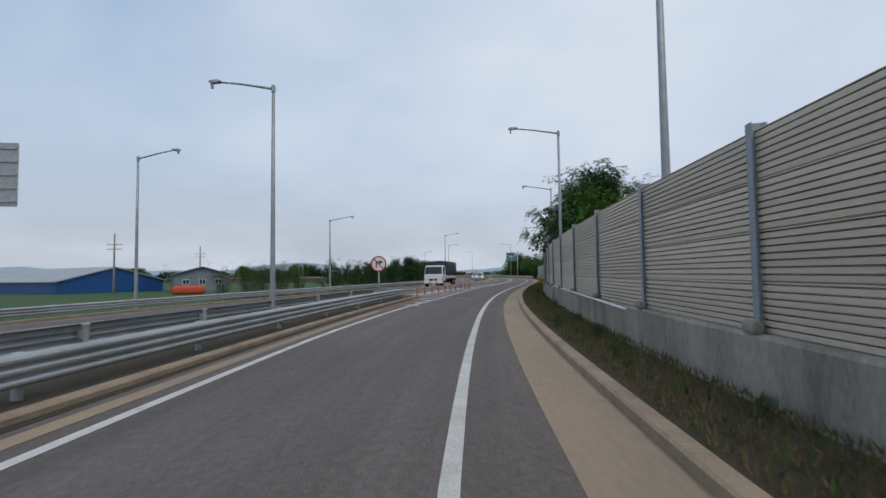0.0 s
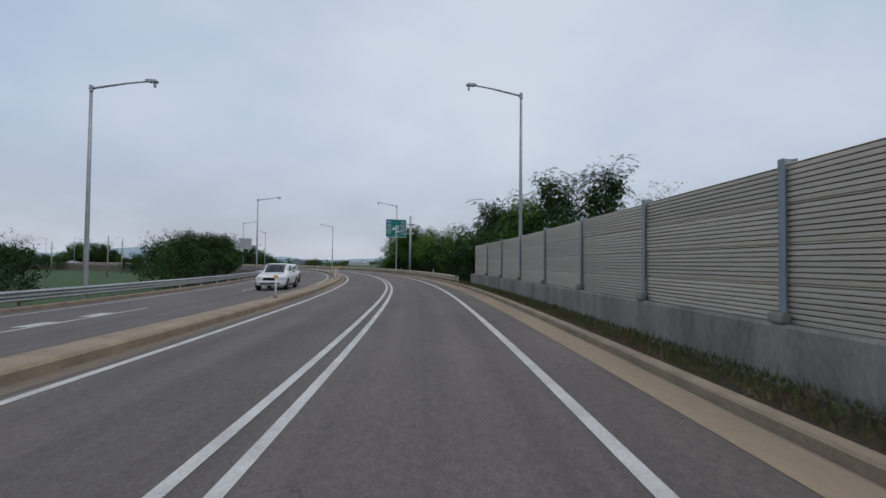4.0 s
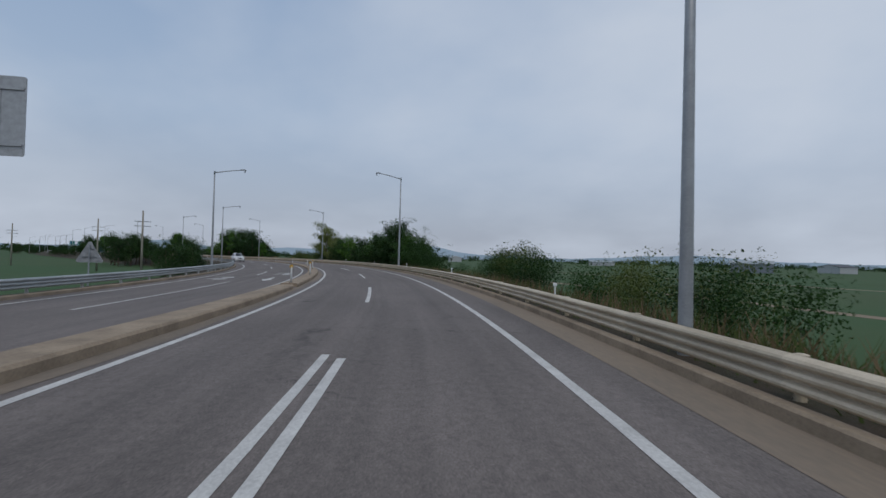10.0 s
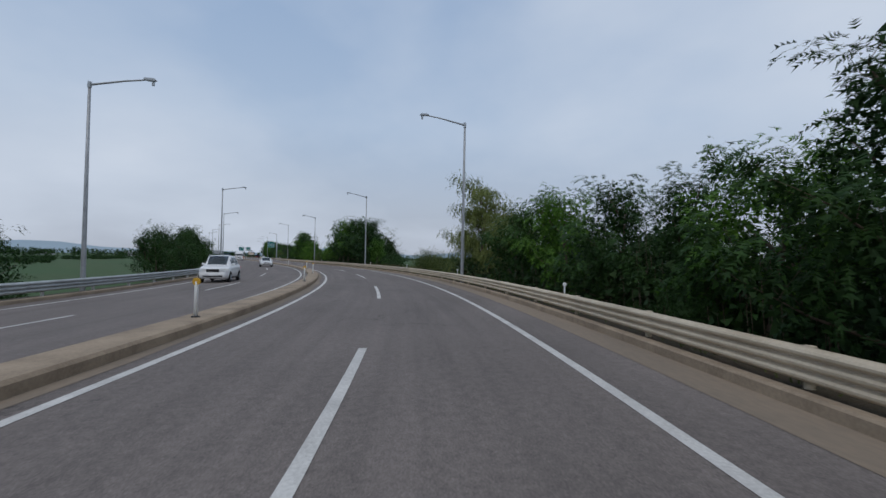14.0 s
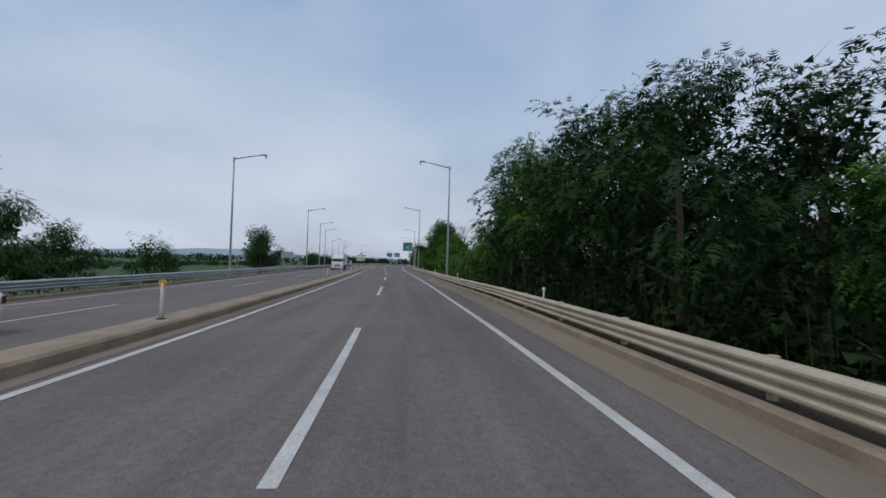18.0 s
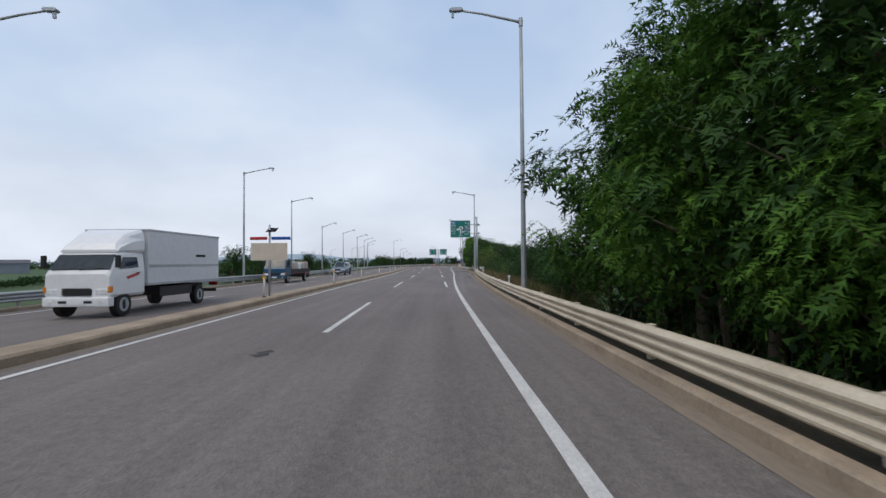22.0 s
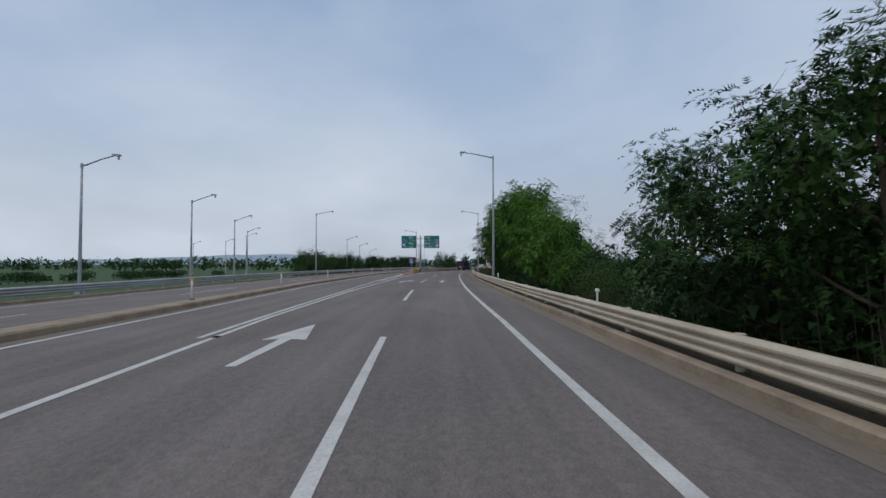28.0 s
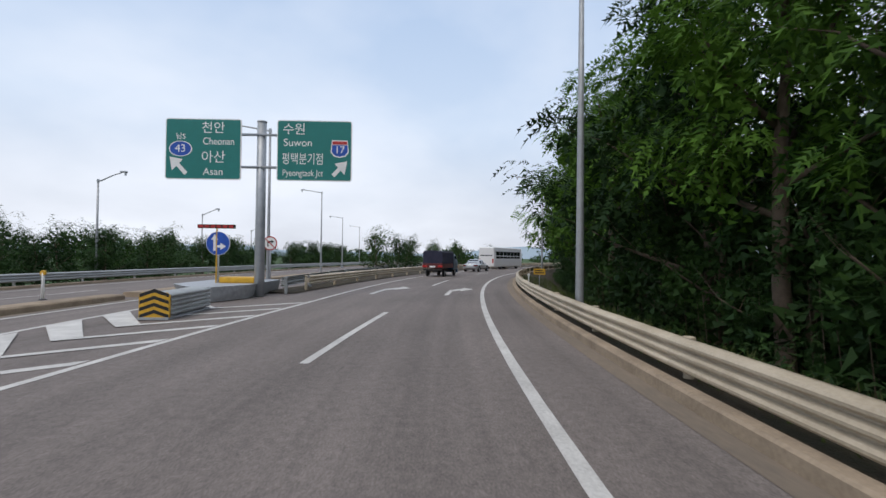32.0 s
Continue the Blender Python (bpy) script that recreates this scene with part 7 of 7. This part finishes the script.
def shed(m, w, l, h, ridge, wall, roof, label, windows=0):
    b = thing("building", m, label, "building")
    bm = bmesh.new()
    prism(bm, [(-w / 2, 0), (-w / 2, h), (0, ridge), (w / 2, h), (w / 2, 0)], 0, l)
    part("wall", bm, wall, b)
    for sx in (-1, 1):
        bm = bmesh.new()
        prism(bm, [(0, ridge + 0.02), (sx * (w / 2 + 0.4), h - 0.1), (sx * (w / 2 + 0.4), h + 0.05), (0, ridge + 0.2)], -0.4, l + 0.4)
        part("roof", bm, roof, b)
    for k in range(windows):
        x = -w / 2 + w * (k + 0.7) / (windows + 0.4)
        bm = bmesh.new()
        box(bm, x - 0.55, x + 0.55, -0.05, 0.02, h * 0.45, h * 0.45 + 1.0)
        f = part("window", bm, SIGN_WHITE, b)
        for q in (-1, 1):
            bm = bmesh.new()
            box(bm, x + q * 0.26 - 0.22, x + q * 0.26 + 0.22, -0.07, -0.05, h * 0.45 + 0.08, h * 0.45 + 0.92)
            part("pane", bm, GLASS, f)
    return b


def distance():
    shed(pose(-44, 88, -1.2, 0, 0, 32), 9, 11, 3.2, 4.5, GREY_WALL, DARK_ROOF, "grey gabled house with white windows", 3)
    shed(pose(-60, 88, -1.5, 0, 0, 62), 18, 40, 2.6, 5.0, BLUE_SHEET, ROOF_PALE, "blue sheet-metal warehouse with a pale roof", 0)
    tank = thing("orange_tank", pose(-38, 72, -0.9, 0, 0, 10), "long orange plastic tank on the ground", "tank")
    bm = bmesh.new()
    box(bm, -2.2, 2.2, -0.7, 0.7, 0.0, 1.2, 0.3)
    part("body", bm, ORANGE, tank, smooth=True)
    rnd = random.Random(12)
    # small far houses and sheds beyond the fields
    spots = [(-330, 180), (-395, 215), (-420, 120), (-480, 260), (-760, 560), (-800, 480), (-560, 200), (130, 520), (210, 610), (-20, 690), (60, 760), (320, 480), (-120, 760), (-640, 300), (-900, 620)]
    for k, (x, y) in enumerate(spots):
        w = rnd.uniform(9, 22)
        h = rnd.uniform(3, 6)
        shed(pose(x, y, -2.6, 0, 0, rnd.uniform(0, 180)), w, rnd.uniform(14, 34), h, h + 1.8, rnd.choice([FAR_WALL, GREY_WALL]), rnd.choice([ROOF_PALE, ROOF_PALE, DARK_ROOF]), "far low building beyond the fields")
    # concrete power poles with cross arms
    proto = thing("power_pole", Matrix(), "grey concrete power pole with cross arms", "power pole", "power poles")
    bm = bmesh.new()
    tube(bm, [(0, 0, 0), (0, 0, 10.3)], [0.17, 0.11], 10)
    part("pole", bm, CONCRETE, proto, smooth=True)
    for z in (8.6, 7.9):
        bm = bmesh.new()
        box(bm, -1.1, 1.1, -0.05, 0.05, z, z + 0.09)
        arm_ = part("cross_arm", bm, STEEL, proto)
        for x in (-1.0, -0.4, 0.4, 1.0):
            bm = bmesh.new()
            tube(bm, [(x, 0, z + 0.09), (x, 0, z + 0.3)], [0.045, 0.03], 6)
            part("insulator", bm, SIGN_WHITE, arm_)
    first = True
    for s, d, z in ((282, 29.3, -2.6), (318, 37, -2.6), (240, 41, -2.6), (205, 46, -3), (60, 60, -2), (95, 70, -2), (360, 50, -3), (15, 55, -2.5)):
        m = M(s, d, z, 20)
        if first:
            proto.matrix_basis, first = m, False
        else:
            copy_thing(proto, m)
    fp = thing("field_pole", Matrix.Translation((26.7, 197, -2.5)), "short white concrete pole in the rice field", "power pole")
    bm = bmesh.new()
    tube(bm, [(0, 0, -0.3), (0, 0, 5.0)], [0.15, 0.11], 10)
    part("pole", bm, FAR_WALL, fp, smooth=True)
    bm = bmesh.new()
    box(bm, -0.05, 0.35, -0.04, 0.04, 4.6, 4.7)
    part("bracket", bm, STEEL, fp)
    # wires from the field pole out over the field
    for z in (4.95, 4.4):
        w_ = thing("wire", Matrix.Translation((26.7, 197, -2.5)), "thin black overhead wire", "wire")
        bm = bmesh.new()
        tube(bm, [(90 * k / 8, 12 * k / 8, z - 1.6 * math.sin(math.pi * k / 8)) for k in range(9)], [0.018] * 9, 5)
        part("strand", bm, BLACK, w_)


distance()


def far_woods(name, spots, high, deep, seed, size, label, mat, thick=80):
    """Belts of far trees: many leaf clumps, one mesh."""
    g = np.random.RandomState(seed)
    tris = []
    for (x0, y0), (x1, y1), n in spots:
        for k in range(n):
            f = (k + g.uniform(-0.4, 0.4)) / n
            cx, cy = x0 + (x1 - x0) * f + g.normal() * deep, y0 + (y1 - y0) * f + g.normal() * deep
            h = high * g.uniform(0.55, 1.1)
            m_ = thick
            p = np.clip(g.normal(size=(m_, 3)), -1.5, 1.5) * np.array([h * 0.55, h * 0.55, h * 0.2]) + np.array([cx, cy, -2.6 + h * 0.52])
            p[:, 2] = np.maximum(p[:, 2], -2.6)
            a1, a2 = g.normal(size=(m_, 3)) * size, g.normal(size=(m_, 3)) * size
            tris.append(np.stack([p, p + a1, p + a2], 1))
    v = np.concatenate(tris, 0).reshape(-1, 3)
    me = bpy.data.meshes.new(name)
    me.from_pydata(v.tolist(), [], np.arange(len(v)).reshape(-1, 3).tolist())
    me.materials.append(mat)
    return tagged(new(name, me), label, "trees", kind="stuff")


far_woods("far_trees", [((-700, 200), (-420, 760), 120), ((-420, 760), (300, 1000), 130), ((300, 1000), (900, 500), 120), ((900, 500), (700, -100), 80), ((-640, -100), (-700, 200), 60)], 9.0, 12, 3, 1.15, "hazy belt of trees beyond the fields", LEAF_B)
far_woods("far_hedge", [((-95, 60), (-120, 180), 34), ((-130, 190), (-210, 300), 40), ((-215, 300), (-330, 345), 44), ((-330, 350), (-420, 420), 36)], 2.8, 5, 5, 0.22, "low hedges and scrub between the fields", LEAF_B, 420)

# distance haze painted into the hills as an even pale blue emission
HILL = bpy.data.materials.new("far_hill_haze_glow")
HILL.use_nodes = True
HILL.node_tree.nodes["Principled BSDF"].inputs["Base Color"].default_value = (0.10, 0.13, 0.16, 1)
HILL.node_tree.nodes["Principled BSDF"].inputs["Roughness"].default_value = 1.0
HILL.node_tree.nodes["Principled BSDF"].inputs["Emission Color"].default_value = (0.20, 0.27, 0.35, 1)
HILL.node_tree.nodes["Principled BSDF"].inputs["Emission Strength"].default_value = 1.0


def hills():
    """A plain backdrop of low hills all round the horizon, its haze put into a glow."""
    verts, faces = [], []
    n = 360
    for k in range(n):
        a = 2 * math.pi * k / n
        r = 2750
        p = Vector((math.cos(a) * 3, math.sin(a) * 3, 0.5))
        h = 16 + 34 * max(0, noise.noise(p)) + 22 * max(0, noise.noise(p * 3.1)) + 6 * noise.noise(p * 9)
        a_deg = math.degrees(a)
        for at, wide, tall in ((43, 2.2, 75), (106, 6, 60), (134, 5, 45)):
            h += tall * math.exp(-((a_deg - at) / wide) ** 2)
        x, y = -100 + r * math.cos(a), 250 + r * math.sin(a)
        verts += [(x, y, -30), (x, y, max(8, h))]
        j = (k + 1) % n
        faces.append((2 * k, 2 * j, 2 * j + 1, 2 * k + 1))
    tagged(mesh_ob("backdrop", verts, faces, HILL), "low blue hills on the horizon with haze painted in as a glow", "hills", kind="structure")


hills()


# ---- field tracks ----
TRACK = material("dirt_track", (0.26, 0.20, 0.14), 0.95, other=(0.20, 0.155, 0.105), scale=0.4, fine=6, bump=0.2)
BROWN = material("bare_field", (0.20, 0.13, 0.075), 0.95, other=(0.11, 0.115, 0.05), scale=0.1, fine=3, bump=0.3)
for a, b, d0, d1, mat, label in ((170, 335, -39, -41.5, TRACK, "narrow dirt track between rice fields"), (330, 470, -30.5, -33, TRACK, "pale dirt track along the fields"), (335, 420, -37, -64, BROWN, "bare brown field"), (432, 520, -38, -57, BROWN, "bare brown field"), (170, 330, -95, -98, TRACK, "narrow dirt track between rice fields")):
    tagged(ribbon("field_strip", a, b, lambda s: [(d0, ground_height(d0, s) + 0.03), (d1, ground_height(d1, s) + 0.03)], mat, 6.0), label, "field", kind="structure")


# ---- grass and weeds ----
def grass(name, spots, n, seed, high, mat, label):
    g = np.random.RandomState(seed)
    tris = []
    per = n // len(spots)
    for s0, s1, d0, d1, k in spots:
        m_ = int(per * k)
        ss, f = g.uniform(s0, s1, m_), g.uniform(0, 1, m_)
        # tufts
        ss = ss + 0.25 * g.normal(size=m_) * (g.uniform(size=m_) < 0.5)
        hh = high * g.uniform(0.4, 1.2, m_)
        for q in range(m_):
            da, db = d0(ss[q]), d1(ss[q])
            d = da + (db - da) * f[q]
            z = 0.12 if d > -3.2 and ss[q] < 119 else float(np.interp(-d, (2.2, 2.8, 3.9, 5.4, 9.5), (0.12, 0.12, -0.1, -0.8, -2.4))) if d < 0 else 0.05
            p = W(ss[q], d, z)
            a = g.uniform(0, 6.28)
            w = 0.012 + 0.02 * hh[q]
            dx, dy = math.cos(a) * w, math.sin(a) * w
            lx, ly = g.normal(0, 0.35, 2) * hh[q]
            tris.append([(p.x - dx, p.y - dy, p.z), (p.x + dx, p.y + dy, p.z), (p.x + lx, p.y + ly, p.z + hh[q])])
    v = np.asarray(tris).reshape(-1, 3)
    me = bpy.data.meshes.new(name)
    me.from_pydata(v.tolist(), [], np.arange(len(v)).reshape(-1, 3).tolist())
    me.materials.append(mat)
    return tagged(new(name, me), label, "grass", kind="stuff")


DRY = leaf_material("dry_grass", (0.09, 0.066, 0.034), (0.19, 0.135, 0.075), 0.2)
grass("grass", [(-5, 118, lambda s: kerb_face(s) - 0.35, lambda s: -3.2, 1.2)], 9000, 7, 0.15, GRASS, "short weeds in the strip below the wall")
grass("grass", [(-5, 118, lambda s: kerb_face(s) - 0.3, lambda s: -3.2, 1.0)], 26000, 9, 0.09, DRY, "dry brown stalks in the strip below the wall")
grass("tall_grass", [(186, 252, lambda s: -3.2, lambda s: -6.5, 1.3), (318, 345, lambda s: -3.2, lambda s: -7, 0.7), (396, 415, lambda s: -3.4, lambda s: -7, 0.7), (443, 505, lambda s: -3.4, lambda s: -7, 1.3)], 34000, 11, 0.75, GRASS, "tall green grass on the embankment")
grass("tall_grass", [(186, 252, lambda s: -2.9, lambda s: -6.0, 1.2), (318, 345, lambda s: -3.0, lambda s: -6, 0.6), (443, 505, lambda s: -3.0, lambda s: -6, 1.2)], 15000, 13, 0.8, DRY, "dry straw-coloured grass on the embankment")
grass("grass", [(118, 640, lambda s: kerb_face(s) - 0.45, lambda s: -4.5, 1.0)], 26000, 15, 0.3, GRASS, "weeds behind the guardrail")


# ---- small things on the wall and the road ----
def small_things():
    pipe = thing("cable_conduit", M(26.2, -3.3, 0.0), "white plastic cable conduit on the concrete wall", "conduit")
    bm = bmesh.new()
    tube(bm, [(-0.03, 0.17, 0.05), (-0.03, 0.17, 0.80), (-0.03, 0.10, 0.88), (0.03, -0.3, 0.92), (0.10, -0.9, 0.885), (0.10, -16.0, 0.885)], [0.028] * 6, 8)
    part("pipe", bm, SIGN_WHITE, pipe, smooth=True)
    plate_ = thing("wall_plate", M(29.35, -3.3, 0.545), "grey metal inspection plate on the concrete wall", "plate")
    bm = bmesh.new()
    box(bm, -0.012, 0.0, -0.2, 0.2, -0.16, 0.16, 0.004)
    part("plate", bm, SIGN_BACK, plate_)
    inlet = thing("drain_inlet", M(480.8, kerb_face(480.8) + 0.02, 0.0), "concrete drain inlet with a dark slot in the kerb", "drain")
    for y0, y1 in ((-1.5, -0.75), (0.75, 1.5)):
        bm = bmesh.new()
        box(bm, -0.34, 0.0, y0, y1, -0.1, 0.185, 0.03)
        part("cheek", bm, KERB, inlet)
    # no opening: a solid black block stands for the shade inside the inlet
    bm = bmesh.new()
    box(bm, -0.30, 0.02, -0.75, 0.75, -0.1, 0.172, 0.01)
    part("slot", bm, BLACK, inlet, "black block painted in for the shade of the slot")
    bm = bmesh.new()
    box(bm, -0.62, -0.02, -0.75, 0.75, 0.004, 0.016, 0.004)
    part("apron", bm, CONCRETE, inlet)
    stick = thing("stick", M(470, -1.32, 0.02, 70), "short dark stick lying on the gutter", "litter")
    bm = bmesh.new()
    tube(bm, [(0, -0.3, 0), (0.03, 0, 0.02), (-0.02, 0.3, 0)], [0.015, 0.02, 0.01], 6)
    part("branch", bm, BARK, stick)


small_things()
